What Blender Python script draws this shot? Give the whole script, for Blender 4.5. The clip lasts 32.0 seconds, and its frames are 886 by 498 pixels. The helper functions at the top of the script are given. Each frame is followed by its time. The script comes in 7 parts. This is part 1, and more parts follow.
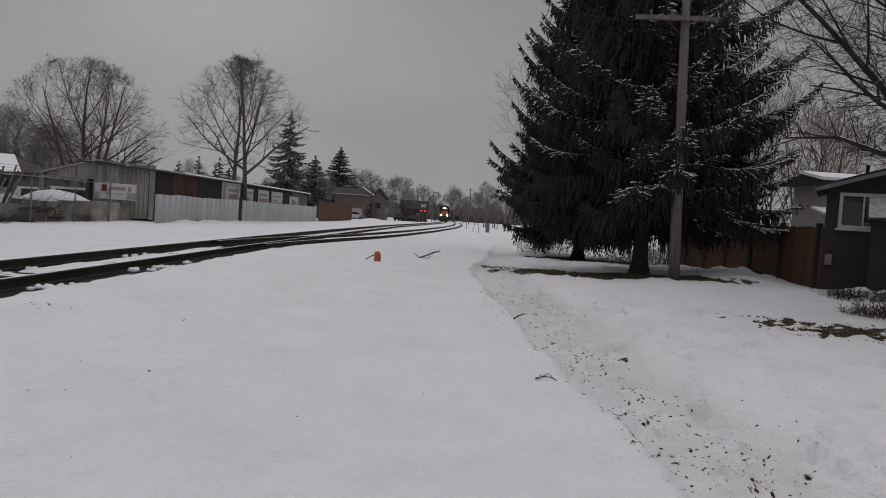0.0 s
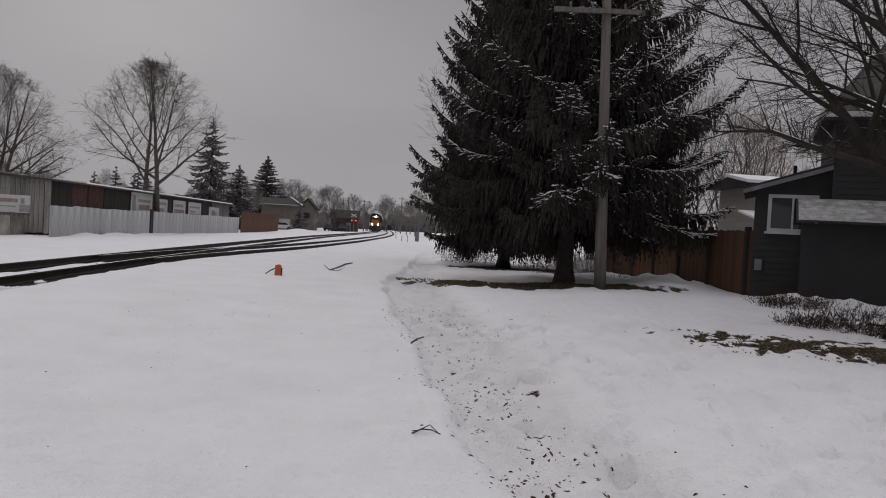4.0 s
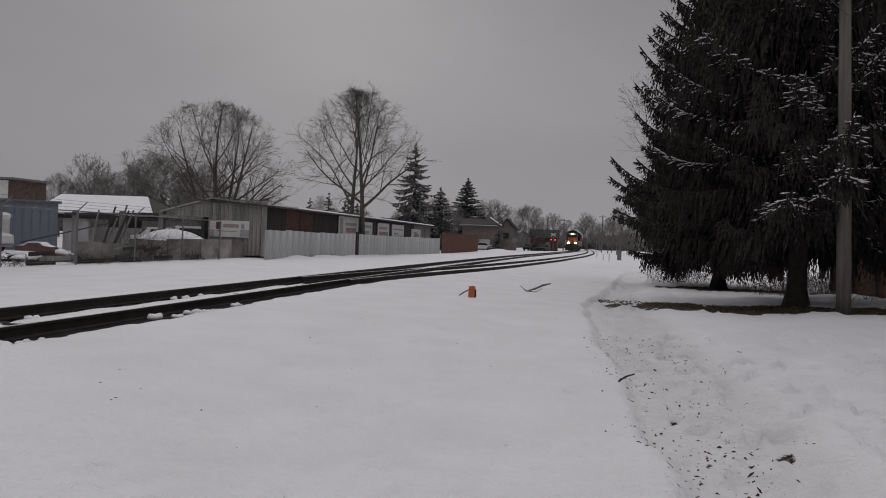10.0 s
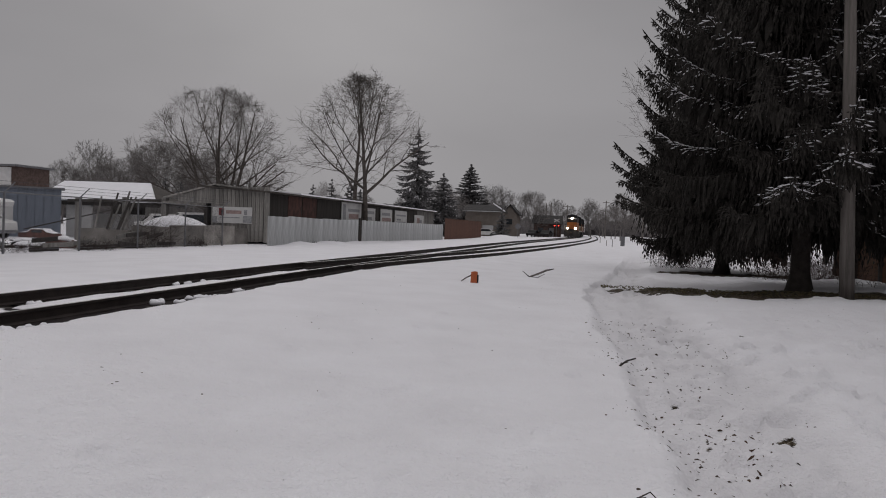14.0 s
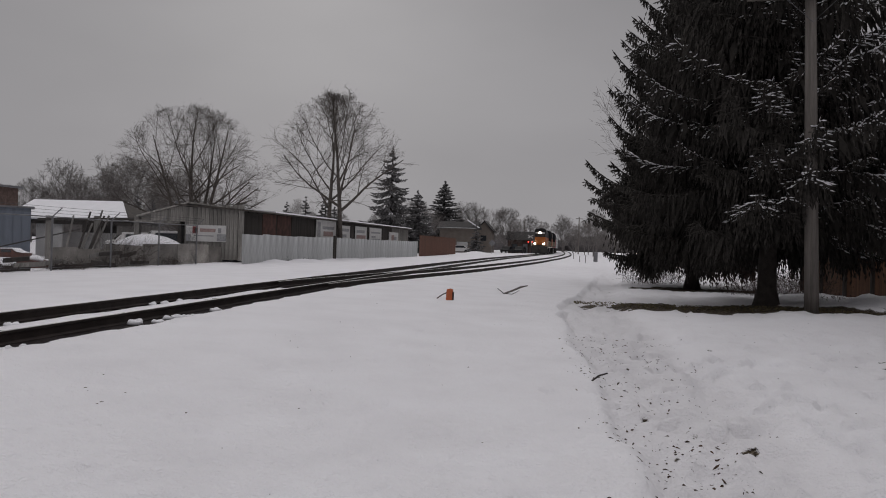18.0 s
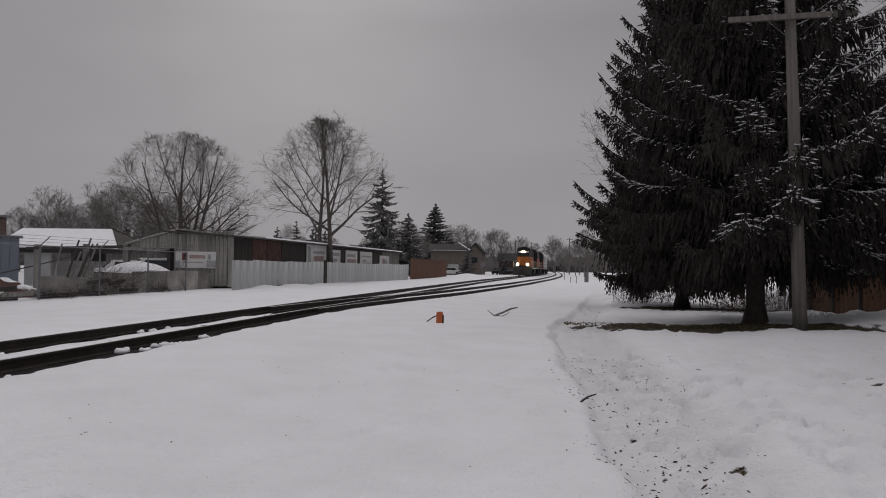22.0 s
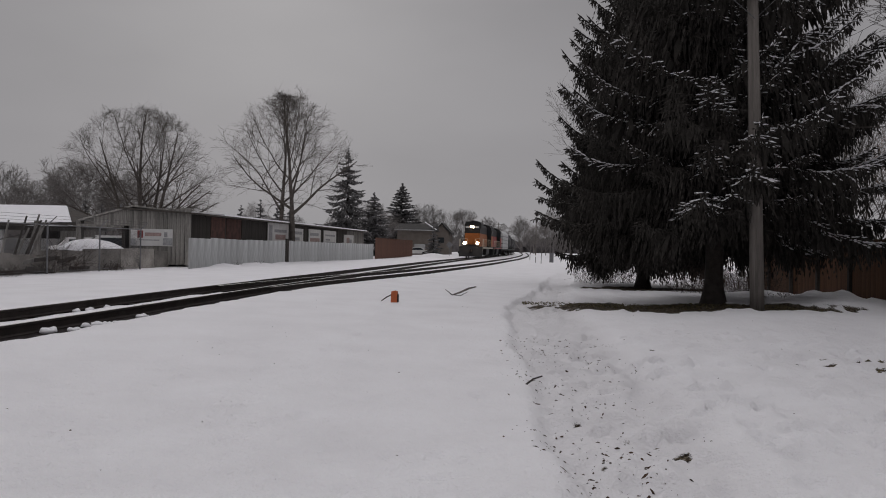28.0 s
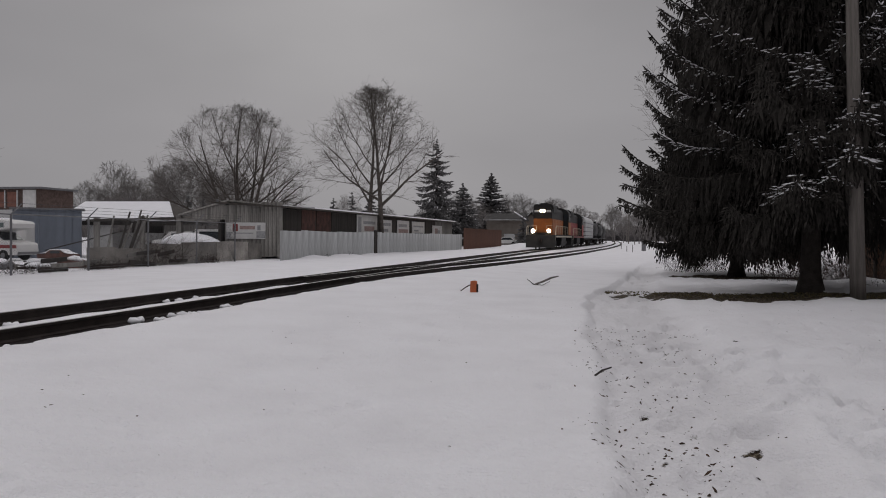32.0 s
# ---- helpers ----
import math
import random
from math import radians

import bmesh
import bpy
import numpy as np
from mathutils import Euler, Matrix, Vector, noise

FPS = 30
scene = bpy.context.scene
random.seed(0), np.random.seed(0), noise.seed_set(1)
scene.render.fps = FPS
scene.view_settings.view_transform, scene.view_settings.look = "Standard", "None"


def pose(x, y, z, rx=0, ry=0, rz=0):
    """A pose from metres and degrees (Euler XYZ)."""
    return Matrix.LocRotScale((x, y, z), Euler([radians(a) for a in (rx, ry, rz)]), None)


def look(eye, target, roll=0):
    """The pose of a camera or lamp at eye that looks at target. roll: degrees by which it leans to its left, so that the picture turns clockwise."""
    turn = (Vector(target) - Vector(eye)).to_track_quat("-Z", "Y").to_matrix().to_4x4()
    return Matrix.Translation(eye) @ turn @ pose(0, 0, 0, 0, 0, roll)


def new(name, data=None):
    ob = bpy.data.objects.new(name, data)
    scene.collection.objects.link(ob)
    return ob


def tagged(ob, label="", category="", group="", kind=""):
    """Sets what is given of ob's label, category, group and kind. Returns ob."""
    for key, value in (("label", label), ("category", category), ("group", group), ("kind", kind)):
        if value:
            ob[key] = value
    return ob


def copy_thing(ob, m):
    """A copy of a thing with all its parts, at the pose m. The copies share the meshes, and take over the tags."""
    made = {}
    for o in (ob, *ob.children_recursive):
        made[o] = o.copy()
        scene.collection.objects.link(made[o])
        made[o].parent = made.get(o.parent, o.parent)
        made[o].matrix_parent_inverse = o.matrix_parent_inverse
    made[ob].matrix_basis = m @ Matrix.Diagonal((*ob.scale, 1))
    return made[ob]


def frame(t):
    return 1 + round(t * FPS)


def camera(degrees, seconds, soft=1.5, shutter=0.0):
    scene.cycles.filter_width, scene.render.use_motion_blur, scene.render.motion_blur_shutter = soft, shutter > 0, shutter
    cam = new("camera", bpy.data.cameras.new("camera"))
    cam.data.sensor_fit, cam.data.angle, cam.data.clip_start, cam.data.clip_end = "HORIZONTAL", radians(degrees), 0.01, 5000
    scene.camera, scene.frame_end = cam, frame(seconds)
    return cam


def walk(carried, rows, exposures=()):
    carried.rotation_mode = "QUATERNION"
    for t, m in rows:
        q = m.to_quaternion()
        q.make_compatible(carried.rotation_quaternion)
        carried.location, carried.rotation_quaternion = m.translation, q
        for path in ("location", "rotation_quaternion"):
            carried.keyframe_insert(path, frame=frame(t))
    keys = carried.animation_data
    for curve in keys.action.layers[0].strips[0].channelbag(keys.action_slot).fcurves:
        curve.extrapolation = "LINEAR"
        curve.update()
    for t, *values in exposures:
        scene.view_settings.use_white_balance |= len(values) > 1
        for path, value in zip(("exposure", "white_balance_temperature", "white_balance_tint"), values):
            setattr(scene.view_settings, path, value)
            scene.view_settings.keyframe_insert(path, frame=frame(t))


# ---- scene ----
cam = camera(59.8, 32.0, soft=1.0)
PATH = [
    (0, (0.0, 0.0, 1.6), (0.004, 1.998, 1.518), 3.9),
    (0.5, (0.028, 0.03, 1.574), (0.07, 2.028, 1.505), 3.7),
    (1, (0.149, 0.084, 1.565), (0.334, 2.074, 1.488), 3.1),
    (1.5, (0.42, 0.198, 1.592), (1.013, 2.098, 1.398), 2.1),
    (1.7, (0.433, 0.283, 1.628), (1.053, 2.164, 1.349), 2.2),
    (2, (0.437, 0.387, 1.626), (0.883, 2.325, 1.409), 2.5),
    (2.5, (0.475, 0.732, 1.623), (0.856, 2.69, 1.479), 2.8),
    (3, (0.622, 1.093, 1.612), (0.939, 3.055, 1.389), 2.7),
    (3.5, (0.667, 1.478, 1.625), (0.806, 3.463, 1.428), 2.9),
    (4, (0.693, 1.82, 1.609), (0.864, 3.812, 1.561), 3.1),
    (4.5, (0.787, 2.118, 1.63), (0.827, 4.117, 1.568), 3.0),
    (6.5, (0.859, 2.853, 1.613), (0.824, 4.85, 1.505), 3.0),
    (7, (0.812, 3.214, 1.559), (0.712, 5.209, 1.452), 3.3),
    (7.5, (0.708, 3.315, 1.555), (0.255, 5.257, 1.411), 3.3),
    (8, (0.662, 3.318, 1.551), (0.175, 5.255, 1.453), 3.4),
    (8.5, (0.68, 3.293, 1.567), (0.22, 5.238, 1.495), 2.8),
    (9, (0.693, 3.255, 1.58), (0.28, 5.211, 1.511), 2.6),
    (9.5, (0.712, 3.264, 1.571), (0.353, 5.231, 1.533), 2.4),
    (10, (0.707, 3.255, 1.578), (0.362, 5.225, 1.557), 2.2),
    (10.5, (0.719, 3.247, 1.577), (0.38, 5.218, 1.562), 2.1),
    (11, (0.73, 3.233, 1.572), (0.426, 5.209, 1.543), 2.1),
    (11.5, (0.732, 3.237, 1.581), (0.456, 5.217, 1.547), 2.1),
    (12, (0.735, 3.238, 1.584), (0.479, 5.221, 1.545), 2.1),
    (12.5, (0.733, 3.258, 1.58), (0.484, 5.242, 1.524), 2.0),
    (13, (0.74, 3.253, 1.579), (0.485, 5.236, 1.519), 2.0),
    (13.5, (0.716, 3.272, 1.577), (0.374, 5.242, 1.513), 2.1),
    (14, (0.73, 3.28, 1.559), (0.378, 5.248, 1.502), 2.1),
    (14.5, (0.723, 3.272, 1.57), (0.449, 5.253, 1.535), 2.3),
    (16.5, (0.751, 3.084, 1.593), (0.475, 5.065, 1.578), 2.0),
    (17, (0.749, 3.07, 1.587), (0.493, 5.053, 1.573), 2.0),
    (17.5, (0.748, 3.041, 1.597), (0.501, 5.026, 1.585), 2.0),
    (18, (0.742, 3.043, 1.597), (0.454, 5.022, 1.585), 1.8),
    (18.5, (0.721, 3.094, 1.582), (0.351, 5.06, 1.57), 1.9),
    (19, (0.72, 3.136, 1.596), (0.337, 5.099, 1.586), 1.6),
    (19.5, (0.705, 3.15, 1.585), (0.319, 5.112, 1.592), 1.6),
    (20, (0.675, 3.115, 1.619), (0.114, 5.035, 1.636), 1.6),
    (20.5, (0.664, 3.136, 1.62), (-0.132, 4.97, 1.663), 1.6),
    (21, (0.703, 3.118, 1.582), (-0.187, 4.908, 1.653), 1.6),
    (21.5, (0.755, 3.112, 1.584), (0.22, 5.038, 1.658), 1.4),
    (22, (0.801, 3.029, 1.608), (0.534, 5.01, 1.655), 0.9),
    (22.5, (0.937, 3.133, 1.616), (0.728, 5.122, 1.618), 0.6),
    (23, (1.072, 3.21, 1.602), (0.783, 5.188, 1.558), 0.5),
    (23.5, (1.102, 3.292, 1.602), (0.775, 5.264, 1.53), 0.7),
    (24, (1.039, 3.409, 1.569), (0.752, 5.388, 1.52), 1.1),
    (24.5, (1.05, 3.454, 1.579), (0.795, 5.437, 1.524), 0.8),
    (25, (1.059, 3.498, 1.568), (0.819, 5.482, 1.507), 0.7),
    (25.5, (1.06, 3.486, 1.573), (0.807, 5.47, 1.552), 0.7),
    (27.5, (1.045, 3.528, 1.573), (0.849, 5.518, 1.569), 1.3),
    (28, (1.049, 3.542, 1.564), (0.865, 5.534, 1.561), 1.2),
    (28.5, (1.045, 3.532, 1.56), (0.856, 5.523, 1.559), 1.1),
    (29, (1.053, 3.546, 1.554), (0.818, 5.532, 1.554), 1.1),
    (29.5, (1.041, 3.534, 1.562), (0.797, 5.519, 1.571), 1.0),
    (30, (1.046, 3.539, 1.56), (0.756, 5.518, 1.58), 1.0),
    (30.5, (1.079, 3.579, 1.55), (0.738, 5.55, 1.567), 0.9),
    (31, (1.215, 3.678, 1.555), (0.832, 5.641, 1.556), 0.6),
    (31.5, (1.304, 3.724, 1.539), (0.891, 5.681, 1.524), 0.4),
    (32, (1.329, 3.684, 1.555), (0.912, 5.64, 1.523), 0.5),
]
walk(cam, [(t, look(eye, target, roll)) for t, eye, target, roll in PATH],
     exposures=[(0, 0.0), (1.7, 0.12), (4, 0.16), (6.5, 0.06), (7.2, 0.0), (9, -0.07), (13, 0.0), (14, 0.0), (19, 0.04), (20.5, 0.03), (21, 0.03), (23, 0.0), (28, 0.02), (32, 0.02)])

# ---- world and light: an overcast winter afternoon ----
world = bpy.data.worlds.new("overcast")
scene.world = world
world.use_nodes = True
wn, wl = world.node_tree.nodes, world.node_tree.links
wn.clear()
w_out = wn.new("ShaderNodeOutputWorld")
w_bg = wn.new("ShaderNodeBackground")
w_tc = wn.new("ShaderNodeTexCoord")
w_sep = wn.new("ShaderNodeSeparateXYZ")
w_ramp = wn.new("ShaderNodeValToRGB")
w_sky = wn.new("ShaderNodeTexSky")
w_sky.sky_type, w_sky.sun_disc = "NISHITA", False
w_sky.sun_elevation, w_sky.sun_rotation = radians(22), radians(-19.5)
w_sky.air_density, w_sky.dust_density = 1.5, 6.0
w_hs = wn.new("ShaderNodeHueSaturation")
w_hs.inputs["Saturation"].default_value, w_hs.inputs["Value"].default_value = 0.12, 0.0014
w_mix = wn.new("ShaderNodeMixRGB")
w_mix.blend_type, w_mix.inputs["Fac"].default_value = "ADD", 1.0
w_noise = wn.new("ShaderNodeTexNoise")
w_noise.inputs["Scale"].default_value, w_noise.inputs["Detail"].default_value = 1.6, 4
w_map = wn.new("ShaderNodeMapping")
w_map.inputs["Scale"].default_value = (1, 1, 2.5)
w_cl = wn.new("ShaderNodeMapRange")
w_cl.inputs["From Min"].default_value, w_cl.inputs["From Max"].default_value = 0.3, 0.7
w_cl.inputs["To Min"].default_value, w_cl.inputs["To Max"].default_value = 0.90, 1.10
w_mul = wn.new("ShaderNodeMixRGB")
w_mul.blend_type, w_mul.inputs["Fac"].default_value = "MULTIPLY", 1.0
wl.new(w_tc.outputs["Generated"], w_sep.inputs[0])
wl.new(w_sep.outputs["Z"], w_ramp.inputs[0])
w_el = w_ramp.color_ramp.elements
w_el[0].position, w_el[0].color = 0.0, (0.298, 0.29, 0.299, 1)
w_el[1].position, w_el[1].color = 1.0, (0.87, 0.86, 0.88, 1)
for at_z, grey in ((0.12, 0.250), (0.30, 0.228), (0.55, 0.39)):
    w_e = w_el.new(at_z)
    w_e.color = (grey * 1.005, grey * 0.975, grey * 1.02, 1)
wl.new(w_sky.outputs[0], w_hs.inputs["Color"])
wl.new(w_ramp.outputs[0], w_mix.inputs[1])
wl.new(w_hs.outputs[0], w_mix.inputs[2])
wl.new(w_tc.outputs["Generated"], w_map.inputs[0])
wl.new(w_map.outputs[0], w_noise.inputs["Vector"])
wl.new(w_noise.outputs[0], w_cl.inputs["Value"])
wl.new(w_mix.outputs[0], w_mul.inputs[1])
wl.new(w_cl.outputs[0], w_mul.inputs[2])
wl.new(w_mul.outputs[0], w_bg.inputs["Color"])
wl.new(w_bg.outputs[0], w_out.inputs[0])

sun = new("sun", bpy.data.lights.new("sun", "SUN"))
sun.data.energy, sun.data.angle, sun.data.color = 0.35, radians(40), (1.0, 0.97, 0.94)
sun.matrix_world = look((-33, 94, 40), (0, 0, 0))


# ---- materials ----
def mat(name, color, rough=0.8, metal=0.0, vary=0.25, scale=3.0, bump=0.2, fine=40.0, dark=None, stretch=(1, 1, 1), rand=0.0, island=False, spec=0.3):
    """Grain and stains at two scales over a base colour; dark is the colour of the stains."""
    m = bpy.data.materials.new(name)
    m.use_nodes = True
    n, l = m.node_tree.nodes, m.node_tree.links
    b = n["Principled BSDF"]
    b.inputs["Roughness"].default_value, b.inputs["Metallic"].default_value = rough, metal
    b.inputs["Specular IOR Level"].default_value = spec
    tc, mp = n.new("ShaderNodeTexCoord"), n.new("ShaderNodeMapping")
    mp.inputs["Scale"].default_value = stretch
    l.new(tc.outputs["Object"], mp.inputs[0])
    n1, n2 = n.new("ShaderNodeTexNoise"), n.new("ShaderNodeTexNoise")
    n1.inputs["Scale"].default_value, n1.inputs["Detail"].default_value = scale, 5
    n2.inputs["Scale"].default_value, n2.inputs["Detail"].default_value = fine, 3
    l.new(mp.outputs[0], n1.inputs["Vector"])
    l.new(mp.outputs[0], n2.inputs["Vector"])
    d = dark or tuple(c * (1 - vary) for c in color)
    mx = n.new("ShaderNodeMixRGB")
    mr = n.new("ShaderNodeMapRange")
    mr.inputs["From Min"].default_value, mr.inputs["From Max"].default_value = 0.35, 0.65
    l.new(n1.outputs[0], mr.inputs["Value"])
    l.new(mr.outputs[0], mx.inputs["Fac"])
    mx.inputs[1].default_value, mx.inputs[2].default_value = (*d, 1), (*color, 1)
    m2 = n.new("ShaderNodeMixRGB")
    m2.blend_type, m2.inputs["Fac"].default_value = "MULTIPLY", 1
    r2 = n.new("ShaderNodeMapRange")
    r2.inputs["From Min"].default_value, r2.inputs["From Max"].default_value = 0.3, 0.7
    r2.inputs["To Min"].default_value, r2.inputs["To Max"].default_value = 1 - vary * 0.6, 1 + vary * 0.4
    l.new(n2.outputs[0], r2.inputs["Value"])
    l.new(mx.outputs[0], m2.inputs[1])
    l.new(r2.outputs[0], m2.inputs[2])
    last = m2
    if rand:
        oi = n.new("ShaderNodeNewGeometry") if island else n.new("ShaderNodeObjectInfo")
        r3 = n.new("ShaderNodeMapRange")
        r3.inputs["To Min"].default_value, r3.inputs["To Max"].default_value = 1 - rand, 1 + rand
        l.new(oi.outputs["Random Per Island" if island else "Random"], r3.inputs["Value"])
        m3 = n.new("ShaderNodeMixRGB")
        m3.blend_type, m3.inputs["Fac"].default_value = "MULTIPLY", 1
        l.new(last.outputs[0], m3.inputs[1])
        l.new(r3.outputs[0], m3.inputs[2])
        last = m3
    l.new(last.outputs[0], b.inputs["Base Color"])
    if bump:
        bp = n.new("ShaderNodeBump")
        bp.inputs["Strength"].default_value, bp.inputs["Distance"].default_value = bump, 0.02
        l.new(n2.outputs[0], bp.inputs["Height"])
        l.new(bp.outputs[0], b.inputs["Normal"])
    return m


def glow_mat(name, color, power):
    m = bpy.data.materials.new(name)
    m.use_nodes = True
    b = m.node_tree.nodes["Principled BSDF"]
    b.inputs["Base Color"].default_value = (*color, 1)
    b.inputs["Emission Color"].default_value, b.inputs["Emission Strength"].default_value = (*color, 1), power
    return m


def glass_mat(name, tint=(0.03, 0.035, 0.04)):
    m = bpy.data.materials.new(name)
    m.use_nodes = True
    b = m.node_tree.nodes["Principled BSDF"]
    b.inputs["Base Color"].default_value, b.inputs["Roughness"].default_value = (*tint, 1), 0.06
    b.inputs["Specular IOR Level"].default_value = 0.6
    return m


SNOW = mat("snow_cover", (0.84, 0.83, 0.86), 0.7, vary=0.05, scale=1.5, bump=0.25, fine=25)
WHITE = mat("white_paint", (0.66, 0.65, 0.64), 0.5, vary=0.12, scale=2, bump=0.05)
WHITE_METAL = mat("white_corrugated_sheet", (0.62, 0.63, 0.63), 0.55, vary=0.3, scale=1.2, fine=12, stretch=(1, 1, 0.15), rand=0.08)
GREY_WOOD = mat("weathered_grey_board", (0.32, 0.305, 0.285), 0.9, vary=0.45, scale=2.0, fine=18, stretch=(3, 3, 0.25), rand=0.28)
DARK_WOOD = mat("dark_weathered_board", (0.075, 0.066, 0.06), 0.9, vary=0.4, scale=2, fine=18, stretch=(3, 3, 0.25), rand=0.3)
RUST_SHEET = mat("rusty_sheet", (0.13, 0.066, 0.054), 0.85, vary=0.4, scale=2.5, fine=20, dark=(0.07, 0.04, 0.035), rand=0.2)
BROWN_WOOD = mat("reddish_brown_board", (0.13, 0.06, 0.04), 0.85, vary=0.25, scale=2, fine=16, stretch=(3, 3, 0.3), rand=0.12)
CEDAR = mat("cedar_board", (0.13, 0.066, 0.038), 0.85, vary=0.3, scale=2, fine=16, stretch=(3, 3, 0.3), rand=0.2)
POLE_WOOD = mat("grey_pole_wood", (0.20, 0.18, 0.165), 0.9, vary=0.35, scale=3, fine=22, stretch=(4, 4, 0.2))
RAIL_SIDE = mat("dark_rusty_rail", (0.045, 0.035, 0.032), 0.75, metal=0.2, vary=0.35, scale=4, fine=60)
RAIL_TOP = mat("worn_rail_head", (0.36, 0.35, 0.35), 0.35, metal=0.9, vary=0.2, scale=3, fine=40)
TIE = mat("creosoted_tie", (0.045, 0.038, 0.034), 0.9, vary=0.4, scale=4, fine=30, rand=0.25)
BALLAST = mat("dark_wet_ballast", (0.06, 0.055, 0.052), 0.9, vary=0.5, scale=8, fine=60, bump=0.8)
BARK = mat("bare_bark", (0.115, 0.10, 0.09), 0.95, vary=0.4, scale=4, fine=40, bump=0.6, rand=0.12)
# far bark: paler and greyer than BARK, with distance haze painted in
BARK_HAZED = mat("hazed_bark", (0.19, 0.175, 0.168), 0.95, vary=0.3, scale=2, fine=20, bump=0, rand=0.2)
BARK_RED = mat("reddish_twig", (0.20, 0.12, 0.085), 0.95, vary=0.3, scale=2, fine=20, bump=0, rand=0.2)
BARK_BROWN = mat("dark_brown_bark", (0.05, 0.042, 0.036), 0.95, vary=0.45, scale=4, fine=40, bump=0.6)
BARK_DARK = mat("spruce_bark", (0.05, 0.042, 0.038), 0.95, vary=0.4, scale=5, fine=40, bump=0.6)
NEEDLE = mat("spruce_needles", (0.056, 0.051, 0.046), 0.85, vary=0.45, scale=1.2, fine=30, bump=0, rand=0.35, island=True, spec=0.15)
# far needles: the haze of distance is put into this lighter colour
NEEDLE_HAZED = mat("hazed_conifer_needles", (0.18, 0.175, 0.175), 0.85, vary=0.5, scale=1.0, fine=10, bump=0, rand=0.3, island=True, spec=0.1)
SIDING = mat("charcoal_siding", (0.038, 0.037, 0.039), 0.75, vary=0.18, scale=1.5, fine=30, rand=0.08)
STUCCO = mat("beige_stucco", (0.16, 0.15, 0.13), 0.9, vary=0.25, scale=1.5, fine=30)
ROOFING = mat("dark_shingle", (0.05, 0.047, 0.046), 0.9, vary=0.3, scale=2, fine=40, rand=0.2)
TRIM_WHITE = mat("white_trim", (0.50, 0.50, 0.50), 0.5, vary=0.1, scale=3, bump=0.05)
GLASS = glass_mat("window_glass")
GREY_METAL = mat("galvanised_steel", (0.22, 0.22, 0.23), 0.5, metal=0.5, vary=0.25, scale=4, fine=40)
BLUE_GREY = mat("blue_grey_sheet", (0.19, 0.215, 0.26), 0.7, vary=0.2, scale=1.2, fine=12, stretch=(2, 2, 0.3), rand=0.06)
TAN = mat("tan_siding", (0.19, 0.165, 0.145), 0.85, vary=0.2, scale=1.5, fine=20)
BRICK = mat("brown_brick_wall", (0.13, 0.09, 0.078), 0.9, vary=0.4, scale=3, fine=25)
RED = mat("faded_red_paint", (0.24, 0.055, 0.055), 0.5, vary=0.2, scale=3, bump=0.05)
ORANGE = mat("orange_plastic", (0.50, 0.13, 0.05), 0.6, vary=0.15, scale=6, bump=0.1)
LOCO_ORANGE = mat("locomotive_orange", (0.36, 0.115, 0.025), 0.5, vary=0.25, scale=2, bump=0.05)
LOCO_BLACK = mat("grimy_black_paint", (0.022, 0.021, 0.021), 0.6, vary=0.4, scale=2, bump=0.1)
TYRE = mat("tyre_rubber", (0.02, 0.02, 0.02), 0.85, vary=0.3, scale=6)
LAMP = glow_mat("headlight_glow", (1.0, 0.72, 0.45), 40.0)
RED_LAMP = glow_mat("red_flasher_glow", (1.0, 0.05, 0.04), 3.0)
DARK = mat("dark_cavity", (0.02, 0.02, 0.02), 0.9, vary=0.3, scale=2, bump=0)
GRASS = mat("dead_grass", (0.15, 0.125, 0.065), 0.9, vary=0.4, scale=3, fine=30, bump=0, rand=0.35, island=True)
LEAF = mat("fallen_leaf", (0.075, 0.045, 0.03), 0.9, vary=0.4, scale=6, bump=0, rand=0.4, island=True)
WIRE = mat("fence_wire", (0.10, 0.10, 0.105), 0.6, metal=0.4, vary=0.2, scale=5, bump=0)
SCREEN = mat("grey_privacy_screen", (0.13, 0.135, 0.145), 0.85, vary=0.3, scale=1.0, fine=15)


